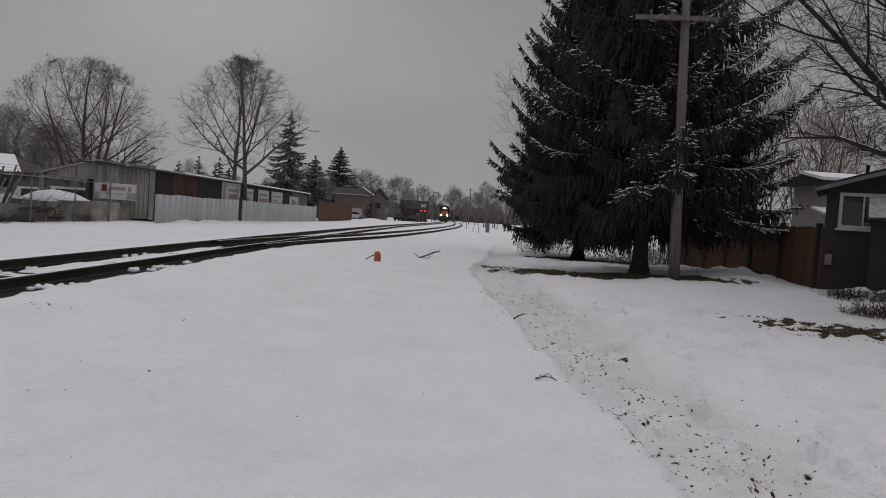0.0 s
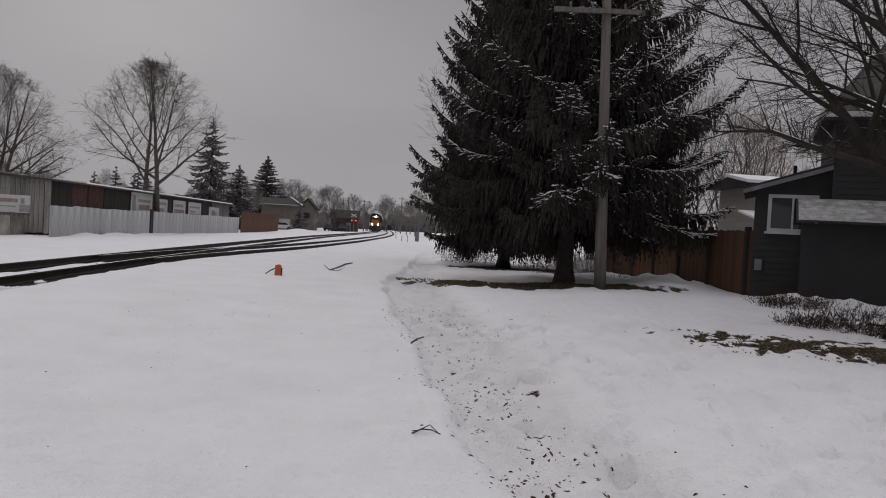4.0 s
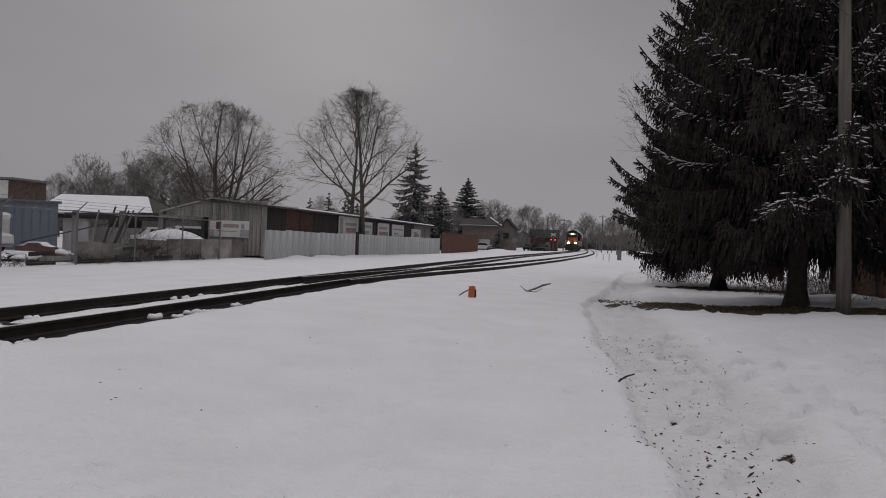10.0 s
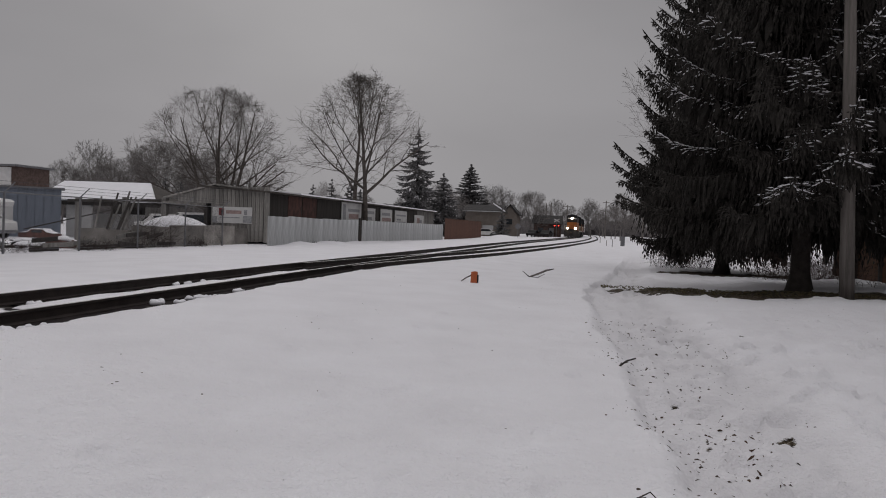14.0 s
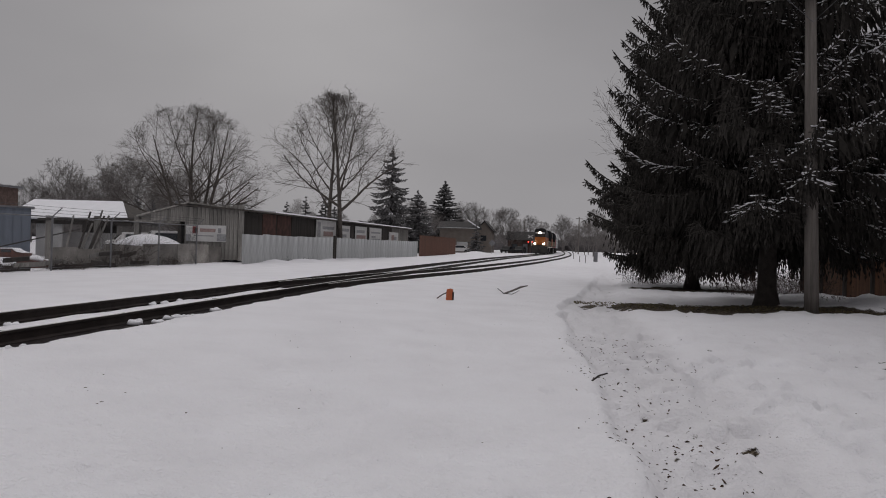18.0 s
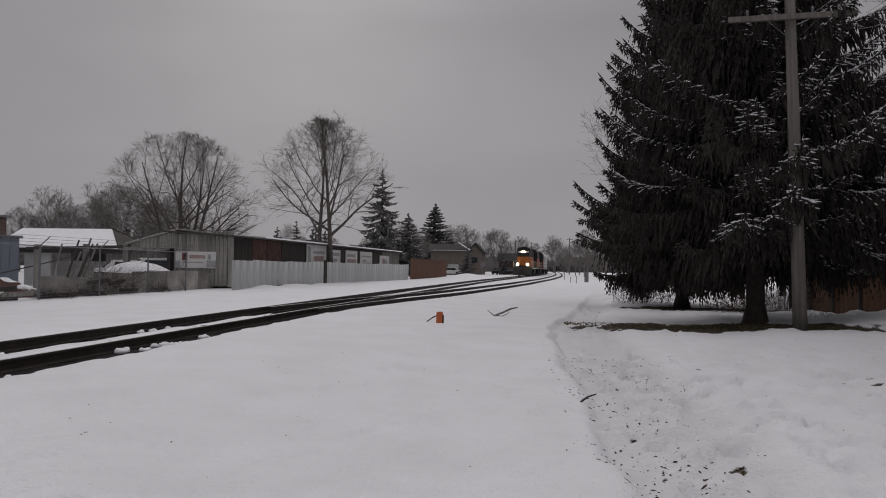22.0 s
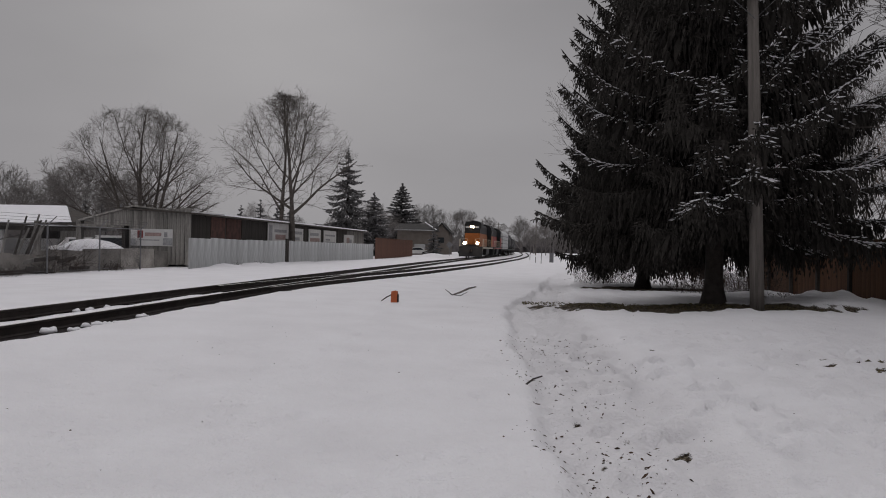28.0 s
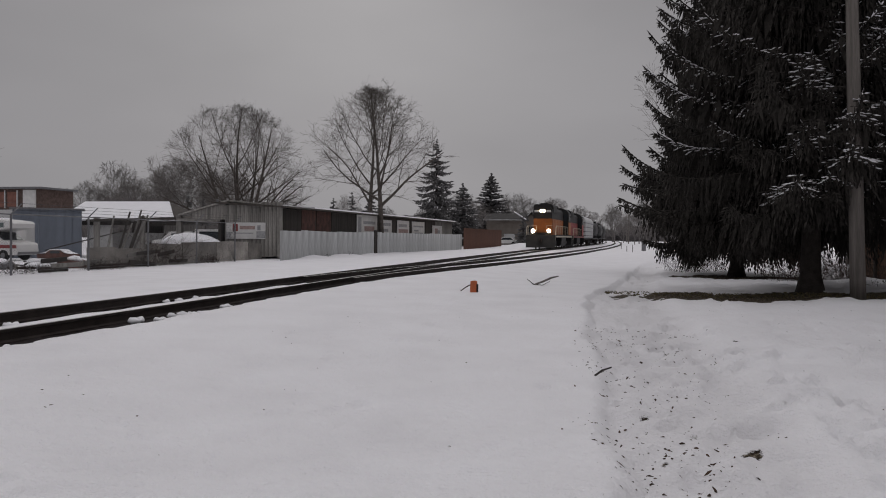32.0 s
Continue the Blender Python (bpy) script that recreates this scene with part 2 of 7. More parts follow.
# ---- mesh helpers ----
class Build:
    """Collects vertices and faces of one mesh."""

    def __init__(self):
        self.v, self.f = [], []

    def add(self, verts, faces):
        k = len(self.v)
        self.v.extend(tuple(p) for p in verts)
        self.f.extend(tuple(i + k for i in q) for q in faces)
        return self

    def box(self, x0, y0, z0, x1, y1, z1):
        v = [(x, y, z) for z in (z0, z1) for x, y in ((x0, y0), (x1, y0), (x1, y1), (x0, y1))]
        return self.add(v, [(3, 2, 1, 0), (4, 5, 6, 7), (0, 1, 5, 4), (1, 2, 6, 5), (2, 3, 7, 6), (3, 0, 4, 7)])

    def beam(self, a, b, w, h, up=(0, 0, 1)):
        """A bar of section w by h from a to b."""
        a, b = Vector(a), Vector(b)
        d = (b - a).normalized()
        s = d.cross(Vector(up))
        s = s.normalized() if s.length > 1e-4 else Vector((1, 0, 0))
        u = s.cross(d)
        v = [p + s * (i * w / 2) + u * (j * h / 2) for p in (a, b) for i, j in ((-1, -1), (1, -1), (1, 1), (-1, 1))]
        return self.add(v, [(3, 2, 1, 0), (4, 5, 6, 7), (0, 1, 5, 4), (1, 2, 6, 5), (2, 3, 7, 6), (3, 0, 4, 7)])

    def tube(self, pts, radii, n=6, cap=True):
        pts = [Vector(p) for p in pts]
        base, rings = len(self.v), []
        prev = None
        for i, p in enumerate(pts):
            d = (pts[min(i + 1, len(pts) - 1)] - pts[max(i - 1, 0)])
            d = d.normalized() if d.length > 1e-9 else Vector((0, 0, 1))
            s = prev - d * prev.dot(d) if prev is not None else d.orthogonal()
            s = s.normalized() if s.length > 1e-6 else d.orthogonal().normalized()
            prev = s
            u = d.cross(s)
            for k in range(n):
                a = 2 * math.pi * k / n
                q = p + (s * math.cos(a) + u * math.sin(a)) * radii[i]
                self.v.append((q.x, q.y, q.z))
        for i in range(len(pts) - 1):
            for k in range(n):
                a, b = base + i * n + k, base + i * n + (k + 1) % n
                self.f.append((a, b, b + n, a + n))
        if cap:
            self.f.append(tuple(base + k for k in reversed(range(n))))
            self.f.append(tuple(base + (len(pts) - 1) * n + k for k in range(n)))
        return self

    def prism(self, outline, a, b, axis="x"):
        """A closed outline of (u, v) drawn out from a to b along an axis; u, v are the other two in order."""
        def put(t, u, v):
            return {"x": (t, u, v), "y": (u, t, v), "z": (u, v, t)}[axis]
        n = len(outline)
        v = [put(a, *p) for p in outline] + [put(b, *p) for p in outline]
        return self.add(v, [tuple(reversed(range(n))), tuple(range(n, 2 * n))] + [(i, (i + 1) % n, n + (i + 1) % n, n + i) for i in range(n)])

    def mesh(self, name, material, smooth=False, tidy=True):
        me = bpy.data.meshes.new(name)
        me.from_pydata(self.v, [], self.f)
        me.materials.append(material)
        if tidy and len(self.f) < 4000:
            bm = bmesh.new()
            bm.from_mesh(me)
            bmesh.ops.recalc_face_normals(bm, faces=bm.faces)
            bm.to_mesh(me)
            bm.free()
        if smooth:
            me.shade_smooth()
        return me


def part(name, built, material, parent, label="", smooth=False):
    ob = new(name, built.mesh(name, material, smooth) if isinstance(built, Build) else built)
    ob.parent = parent
    if label:
        ob["label"] = label
    return ob


def thing(name, label, category, m=None, group="", kind=""):
    ob = new(name)
    ob.empty_display_size = 0.3
    if m is not None:
        ob.matrix_basis = m
    return tagged(ob, label, category, group, kind)


def solid(name, built, material, label, category="", group="", kind="", smooth=False, m=None):
    ob = new(name, built.mesh(name, material, smooth))
    if m is not None:
        ob.matrix_basis = m
    return tagged(ob, label, category, group, kind)


def B():
    return Build()


def ss(v, a, b):
    t = np.clip((np.asarray(v, float) - a) / (b - a), 0, 1)
    return t * t * (3 - 2 * t)


_rng = np.random.RandomState(7)
_lat = _rng.rand(256, 256)


def vnoise(x, y):
    """Smooth value noise, -1 to 1, for arrays."""
    x, y = np.asarray(x, float), np.asarray(y, float)
    xi, yi = np.floor(x).astype(int), np.floor(y).astype(int)
    u, v = x - xi, y - yi
    u, v = u * u * (3 - 2 * u), v * v * (3 - 2 * v)
    a, b = _lat[xi % 256, yi % 256], _lat[(xi + 1) % 256, yi % 256]
    c, d = _lat[xi % 256, (yi + 1) % 256], _lat[(xi + 1) % 256, (yi + 1) % 256]
    return 2 * (a * (1 - u) * (1 - v) + b * u * (1 - v) + c * (1 - u) * v + d * u * v) - 1


# ---- plan: the main track, the siding and the lie of the land ----
MAIN_Y = [-40, 0, 10, 20, 30, 45, 60, 80, 98, 120, 138, 163, 185, 220, 300, 420]
MAIN_X = [-6.3, -6.5, -6.50, -6.48, -6.40, -6.15, -5.8, -5.2, -4.30, -3.2, -2.3, -1.15, -0.45, 0.10, 0.2, -1.5]
SIDE_Y = [20, 26, 32, 40, 48.6, 55, 67, 80, 98, 112, 140, 170, 200, 240, 300, 420]
SIDE_X = [-6.48, -6.1, -5.35, -4.15, -3.2, -2.6, -1.5, -0.6, 0.65, 1.35, 2.55, 3.3, 3.9, 4.3, 4.4, 2.7]
RAIL_Z = 0.40


def spline(ys, xs, y):
    """A smooth curve through the plan's points."""
    ys, xs, y = np.array(ys, float), np.array(xs, float), np.asarray(y, float)
    s = np.gradient(xs, ys)
    i = np.clip(np.searchsorted(ys, y) - 1, 0, len(ys) - 2)
    h = ys[i + 1] - ys[i]
    t = (y - ys[i]) / h
    return (2 * t**3 - 3 * t**2 + 1) * xs[i] + (t**3 - 2 * t**2 + t) * h * s[i] + (-2 * t**3 + 3 * t**2) * xs[i + 1] + (t**3 - t**2) * h * s[i + 1]


def track_x(y):
    return spline(MAIN_Y, MAIN_X, y)


def side_x(y):
    return spline(SIDE_Y, SIDE_X, y)


def land(x, y):
    """Height of the snow surface, without the small bumps."""
    x, y = np.asarray(x, float), np.asarray(y, float)
    base = 0.17 * ss(y, 5, 24) + 0.10 * ss(x, 4.5, 6.5) * ss(y, 14, 22) * (1 - ss(y, 27, 34))
    yc = np.clip(y, -40, 420)
    d = x - track_x(yc)
    near = base + (0.30 - base) * (1 - ss(d, 1.5, 6.5))
    far = 0.30 - 0.12 * ss(-d, 2.0, 9.0) - 0.55 * ss(-d, 11, 34)
    z = np.where(d > 0, near, far)
    ds = x - side_x(np.clip(y, 26, 420))
    up = ss(y, 24, 45)
    z = np.where((ds < 0) & (d > 0), z * (1 - up) + up * 0.30, z)
    z = np.where((ds >= 0) & (d > 0), z * (1 - up) + up * (0.17 + 0.13 * (1 - ss(ds, 1.2, 6))), z)
    return z


def gz(x, y):
    return float(land(x, y))


# ---- ground: one snow sheet to the horizon ----
def grid_lines(fine_a, fine_b, step, lo, hi, grow=1.12):
    out = list(np.arange(fine_a, fine_b + 1e-6, step))
    for sign, start, end in ((1, fine_b, hi), (-1, fine_a, lo)):
        s, p = step, start
        while (end - p) * sign > 0:
            s = min(s * grow, 25)
            p += sign * s
            out.append(p)
    return np.array(sorted(out))


TRAIL_Y = [-12, 0, 3.8, 5, 6.7, 8.4, 10.8, 16.3, 22.5, 28, 40, 60]
TRAIL_L = [2.4, 1.8, 1.68, 1.62, 1.56, 1.44, 1.34, 1.02, 0.88, 1.6, 2.6, 4.5]
TRAIL_R = [3.9, 3.2, 3.05, 2.98, 2.85, 2.75, 2.85, 2.65, 2.4, 2.6, 3.6, 5.6]


def bare_mask(x, y):
    """How far the ground is bare of snow: litter under the spruces, the bed beside the house, the trodden trail."""
    n1, n2 = vnoise(x * 0.9 + 31, y * 0.9), vnoise(x * 4.1, y * 4.1 + 9)
    rag = 0.55 * n1 + 0.35 * n2
    def patch(cx, cy, rx, ry, turn=0.0):
        c, s = math.cos(turn), math.sin(turn)
        u, v = (x - cx) * c + (y - cy) * s, -(x - cx) * s + (y - cy) * c
        return 1 - np.sqrt((u / rx) ** 2 + (v / ry) ** 2)
    m = patch(5.2, 23.3, 4.3, 1.45, -0.06) * 2.4 + rag + 0.25 * vnoise(x * 8.3, y * 8.3 + 4)
    m = np.maximum(m, patch(6.2, 33.6, 3.0, 1.7) * 3.0 + rag)
    torn = 0.45 * n1 + 0.7 * n2 + 0.95 * vnoise(x * 7.3, y * 7.3 + 4)
    m = np.maximum(m, patch(9.8, 12.6, 4.5, 1.3, -0.36) * 1.7 + torn - 0.12)
    m = np.maximum(m, patch(12.3, 14.5, 3.0, 1.6, 0) * 1.3 + torn - 0.45)
    bare = ss(m, 0.1, 0.55)
    l, r = np.interp(y, TRAIL_Y, TRAIL_L), np.interp(y, TRAIL_Y, TRAIL_R)
    mid = 1 - np.abs((x - (l + r) / 2) / ((r - l) / 2 + 0.15))
    fade = 1 - ss(y, 8, 20)
    crumbs = vnoise(x * 7.3 + 5, y * 4.6) * 0.6 + vnoise(x * 15, y * 9) * 0.55
    heart = np.exp(-((x - 2.35 + 0.03 * y) / 0.42) ** 2) * (1 - ss(y, 7, 11))
    trail = ss(crumbs + ss(mid, 0, 0.6) * 0.42 * (0.35 + 0.65 * fade) + 0.05 * heart, 1.02, 1.2) * (mid > 0)
    return np.maximum(bare, trail * 0.9)


gx = grid_lines(-8.4, 9.5, 0.07, -700, 700, 1.10)
gy = grid_lines(2.0, 16.0, 0.075, -90, 1500, 1.04)
GX, GY = np.meshgrid(gx, gy)
GZ = land(GX, GY)
tl, tr = np.interp(GY, TRAIL_Y, TRAIL_L), np.interp(GY, TRAIL_Y, TRAIL_R)
wob = 0.10 * vnoise(GX * 0.7, GY * 0.9 + 3)
inside = ss(GX + wob, tl - 0.06, tl + 0.10) * (1 - ss(GX + wob, tr - 0.25, tr + 0.35)) * ss(GY, -12, -4) * (1 - ss(GY, 40, 58))
rough = 0.055 * vnoise(GX * 3.1, GY * 3.1) + 0.045 * vnoise(GX * 6.7, GY * 6.7) + 0.018 * vnoise(GX * 13, GY * 13)
small = 0.02 * vnoise(GX * 0.3, GY * 0.2) + 0.006 * vnoise(GX * 0.9 + 3, GY * 0.6) + 0.009 * vnoise(GX * 2.3, GY * 1.9) + 0.014 * vnoise(GX * 4.6, GY * 4.1) + 0.014 * vnoise(GX * 8.5 + 2, GY * 7.7)
right = ss(GX, tr + 0.0, tr + 0.6) * (1 - ss(GX, 8, 10))
small = small * (1.25 - 0.75 * ss(GY, 6, 15))
small = small + right * (0.03 * vnoise(GX * 2.2 + 7, GY * 2.2) + 0.03 * vnoise(GX * 4.9, GY * 4.9) + 0.012 * vnoise(GX * 9.5, GY * 9.5))
# footprints: small pits with a raised rim
print_rng = random.Random(17)
for _ in range(330):
    if _ < 280:
        fy = print_rng.uniform(2, 18)
        fx = float(np.interp(fy, TRAIL_Y, TRAIL_R)) + print_rng.uniform(-1.3, 3.8)
    else:
        fy, fx = print_rng.uniform(3, 16), print_rng.uniform(-3.2, 1.5)
    fa, deep = print_rng.uniform(-0.5, 0.5), print_rng.uniform(0.04, 0.10) * (1.0 if _ < 280 else 0.4)
    j0, j1 = np.searchsorted(gy, fy - 0.5), np.searchsorted(gy, fy + 0.5)
    i0, i1 = np.searchsorted(gx, fx - 0.5), np.searchsorted(gx, fx + 0.5)
    ux, uy = GX[j0:j1, i0:i1] - fx, GY[j0:j1, i0:i1] - fy
    uu, vv = (ux * math.cos(fa) + uy * math.sin(fa)) / 0.085, (uy * math.cos(fa) - ux * math.sin(fa)) / 0.17
    rr = np.sqrt(uu**2 + vv**2)
    small[j0:j1, i0:i1] += -deep * (1 - ss(rr, 0.6, 1.15)) + 0.35 * deep * np.exp(-((rr - 1.45) / 0.3) ** 2)
# the snow lies smooth and low close beside the rails
dd = np.abs(GX - track_x(np.clip(GY, -40, 420)))
ds_ = np.abs(GX - side_x(np.clip(GY, 26, 420))) + 50 * (GY < 22)
calm = ss(np.minimum(dd, ds_), 2.0, 4.0)
GZ = GZ + small * (0.3 + 0.7 * calm) + inside * (rough - 0.11)
# banks of ploughed snow beyond the track and beside the crossing
GZ += 0.28 * np.exp(-((GX + 15.2 + 0.02 * (GY - 40)) / 0.8) ** 2) * ss(GY, 40, 46) * (1 - ss(GY, 96, 104)) * (0.6 + 0.6 * vnoise(GX * 0.5, GY * 0.5))
GZ += 0.55 * np.exp(-((GX + 10.5) / 2.2) ** 2 - ((GY - 112) / 9) ** 2)
# clear troughs along the rails, and bare bed under the track
prof = np.minimum(np.abs(dd - 0.75), np.where(GY > 24, np.abs(ds_ - 0.75), 9))
slot = (1 - ss(prof, 0.14, 0.32))
GZ -= slot * 0.19
between = 1 - ss(dd, 0.30, 0.56)
GZ += between * (-0.005 + 0.045 * vnoise(GX * 1.5, GY * 1.1)) * ss(GY, 11.5, 13) - (1 - ss(dd, 0.66, 0.75)) * 0.05
open_bed = (1 - ss(GY + 1.2 * vnoise(GY * 0.9, GX * 0.6), 11.2, 12.6)) * (1 - ss(dd, 0.66, 0.72))
GZ -= open_bed * (0.08 + 0.05 * vnoise(GX * 3, GY * 1.9))
# heaped snow by the cedar fence and the foot of the pole
for hx_, hy_, hr_, hh_ in ((9.2, 23.6, 0.9, 0.16), (9.9, 25.2, 1.1, 0.24), (9.6, 27.0, 1.1, 0.18), (8.3, 27.6, 1.0, 0.14), (11.2, 20.4, 1.0, 0.15), (12.2, 19.3, 1.1, 0.22)):
    GZ += hh_ * np.exp(-((GX - hx_) ** 2 + (GY - hy_) ** 2) / hr_**2) * (1 + 0.5 * vnoise(GX * 2.3, GY * 2.3) + 0.5 * vnoise(GX * 5.1, GY * 5.1))
outside = (1 - ss(GY + 6 * vnoise(GX * 0.3, GY * 0.35), 16, 34)) * (1 - ss(np.abs(dd - 1.0), 0.15, 0.45 + 0.10 * vnoise(GX, GY * 1.1) + 0.14 * vnoise(GX * 1.5, GY * 3.1))) * (GX > track_x(np.clip(GY, -40, 420)))
GZ = np.where(np.maximum(open_bed, outside) > 0.5, RAIL_Z - 0.168 + 0.012 * vnoise(GX * 6, GY * 6), GZ)
bare = bare_mask(GX, GY)
GZ -= bare * 0.035
bed = np.maximum(np.maximum(slot * 0.9 * ss(0.20 - prof, -0.02, 0.08), open_bed * ss(0.35 + vnoise(GX * 3, GY * 1.9), 0, 0.5)), outside * 0.95)
vz = np.stack([GX, GY, GZ], -1).reshape(-1, 3)
ny, nx = GX.shape
ii = np.arange(ny * nx).reshape(ny, nx)
quads = np.stack([ii[:-1, :-1], ii[:-1, 1:], ii[1:, 1:], ii[1:, :-1]], -1).reshape(-1, 4)
gme = bpy.data.meshes.new("ground")
gme.vertices.add(len(vz))
gme.vertices.foreach_set("co", vz.ravel())
gme.loops.add(quads.size)
gme.loops.foreach_set("vertex_index", quads.ravel())
gme.polygons.add(len(quads))
gme.polygons.foreach_set("loop_start", np.arange(0, quads.size, 4))
gme.update(calc_edges=True)
for key, field in (("bare", bare), ("bed", bed), ("trodden", inside * (0.75 + 0.25 * vnoise(GX * 2.7, GY * 1.9)))):
    at_ = gme.attributes.new(key, "FLOAT", "POINT")
    at_.data.foreach_set("value", field.ravel().astype(np.float32))
gme.shade_smooth()

GROUND = bpy.data.materials.new("snow_with_bare_ground")
GROUND.use_nodes = True
gn, gl = GROUND.node_tree.nodes, GROUND.node_tree.links
gb = gn["Principled BSDF"]
gb.inputs["Roughness"].default_value, gb.inputs["Specular IOR Level"].default_value = 0.8, 0.05
g_tc = gn.new("ShaderNodeTexCoord")


def g_noise(scale, detail=4):
    nd = gn.new("ShaderNodeTexNoise")
    nd.inputs["Scale"].default_value, nd.inputs["Detail"].default_value = scale, detail
    gl.new(g_tc.outputs["Object"], nd.inputs["Vector"])
    return nd


def g_ramp(src, stops):
    r = gn.new("ShaderNodeValToRGB")
    e = r.color_ramp.elements
    e[0].position, e[0].color = stops[0][0], (*stops[0][1], 1)
    e[1].position, e[1].color = stops[-1][0], (*stops[-1][1], 1)
    for p_, c_ in stops[1:-1]:
        e.new(p_).color = (*c_, 1)
    gl.new(src, r.inputs[0])
    return r


g_fine = g_noise(45, 3)
g_mott = g_noise(0.9, 6)
snow_c = g_ramp(g_mott.outputs[0], [(0.28, (0.785, 0.77, 0.795)), (0.5, (0.825, 0.81, 0.835)), (0.7, (0.85, 0.838, 0.865))])
g_soil = g_noise(26, 6)
soil_c = g_ramp(g_soil.outputs[0], [(0.36, (0.018, 0.014, 0.012)), (0.5, (0.055, 0.042, 0.030)), (0.58, (0.10, 0.085, 0.055)), (0.66, (0.26, 0.22, 0.19))])
g_a1, g_a2 = gn.new("ShaderNodeAttribute"), gn.new("ShaderNodeAttribute")
g_a1.attribute_name, g_a2.attribute_name = "bare", "bed"
g_m1, g_m2 = gn.new("ShaderNodeMixRGB"), gn.new("ShaderNodeMixRGB")
g_s1 = gn.new("ShaderNodeMath")
g_s1.operation = "MULTIPLY_ADD"
gl.new(g_fine.outputs[0], g_s1.inputs[0])
g_s1.inputs[1].default_value = 0.9
g_s1.inputs[2].default_value = -0.45
g_s2 = gn.new("ShaderNodeMath")
g_s2.operation, g_s2.use_clamp = "ADD", True
gl.new(g_a1.outputs["Fac"], g_s2.inputs[0])
gl.new(g_s1.outputs[0], g_s2.inputs[1])
g_mr = gn.new("ShaderNodeMapRange")
g_mr.inputs["From Min"].default_value, g_mr.inputs["From Max"].default_value = 0.35, 0.6
gl.new(g_s2.outputs[0], g_mr.inputs["Value"])
gl.new(g_mr.outputs[0], g_m1.inputs["Fac"])
g_a3, g_m3 = gn.new("ShaderNodeAttribute"), gn.new("ShaderNodeMixRGB")
g_a3.attribute_name = "trodden"
g_k3 = gn.new("ShaderNodeMath")
g_k3.operation = "MULTIPLY"
g_k3.inputs[1].default_value = 0.6
gl.new(g_a3.outputs["Fac"], g_k3.inputs[0])
gl.new(g_k3.outputs[0], g_m3.inputs["Fac"])
gl.new(snow_c.outputs[0], g_m3.inputs[1])
g_m3.inputs[2].default_value = (0.64, 0.62, 0.635, 1)
gl.new(g_m3.outputs[0], g_m1.inputs[1])
gl.new(soil_c.outputs[0], g_m1.inputs[2])
g_mr2 = gn.new("ShaderNodeMapRange")
g_mr2.inputs["From Min"].default_value, g_mr2.inputs["From Max"].default_value = 0.35, 0.55
gl.new(g_a2.outputs["Fac"], g_mr2.inputs["Value"])
gl.new(g_mr2.outputs[0], g_m2.inputs["Fac"])
gl.new(g_m1.outputs[0], g_m2.inputs[1])
g_m2.inputs[2].default_value = (0.026, 0.021, 0.021, 1)
gl.new(g_m2.outputs[0], gb.inputs["Base Color"])
g_bump = gn.new("ShaderNodeBump")
g_bump.inputs["Strength"].default_value, g_bump.inputs["Distance"].default_value = 0.6, 0.04
g_add = gn.new("ShaderNodeMath")
g_med = g_noise(10, 5)
gl.new(g_fine.outputs[0], g_add.inputs[0])
g_m5 = gn.new("ShaderNodeMath")
g_m5.operation = "MULTIPLY"
g_m5.inputs[1].default_value = 2.2
gl.new(g_med.outputs[0], g_m5.inputs[0])
gl.new(g_m5.outputs[0], g_add.inputs[1])
gl.new(g_add.outputs[0], g_bump.inputs["Height"])
gl.new(g_bump.outputs[0], gb.inputs["Normal"])
gme.materials.append(GROUND)
ground = tagged(new("ground", gme), "snow-covered ground with a trodden trail and bare leaf litter under the trees", "ground", kind="structure")


# ---- railway ----
def rail_mesh(xs_fn, y0, y1, off, step, name):
    """Head, web and foot of one rail along the curve."""
    ys = np.arange(y0, y1 + 1e-6, step)
    xs = xs_fn(ys)
    gx_ = np.gradient(xs, ys)
    nrm = np.stack([np.ones_like(gx_), -gx_], -1) / np.sqrt(1 + gx_**2)[:, None]
    prof = [(-0.07, -0.17), (0.07, -0.17), (0.07, -0.155), (0.012, -0.135), (0.012, -0.045), (0.036, -0.035), (0.036, -0.004), (0.028, 0.0),
            (-0.028, 0.0), (-0.036, -0.004), (-0.036, -0.035), (-0.012, -0.045), (-0.012, -0.135), (-0.07, -0.155)]
    b, n = B(), len(prof)
    for x, y, (px, py) in zip(xs, ys, nrm):
        for u, w in prof:
            b.v.append((x + px * (off + u), y + py * (off + u), RAIL_Z + w))
    for i in range(len(ys) - 1):
        for k in range(n):
            b.f.append((i * n + k, i * n + (k + 1) % n, (i + 1) * n + (k + 1) % n, (i + 1) * n + k))
    me = b.mesh(name, RAIL_SIDE, tidy=False)
    me.materials.append(RAIL_TOP)
    for p in me.polygons:
        if p.index % n in (7,):
            p.material_index = 1
    return me


main_track = thing("railway_track", "single main railway track with snow-filled ties and dark rails", "railway track", kind="structure")
side_track = thing("railway_siding", "siding track branching off the main line in the snow", "railway track", kind="structure")
for off in (-0.75, 0.75):
    part("rail", rail_mesh(track_x, -38, 415, off, 1.0, "rail"), RAIL_SIDE, main_track)
    part("rail", rail_mesh(side_x, 24, 415, off, 1.0, "rail"), RAIL_SIDE, side_track)
tie_me = B().box(-1.3, -0.11, -0.16, 1.3, 0.11, 0.0).mesh("tie", TIE)
random.seed(3)
for k in range(120):
    y = -30 + k * 0.52
    ob = part("tie", tie_me, TIE, main_track)
    ob.matrix_basis = pose(float(track_x(y)) + random.uniform(-0.03, 0.03), y, RAIL_Z - 0.175, 0, 0, random.uniform(-1, 1))
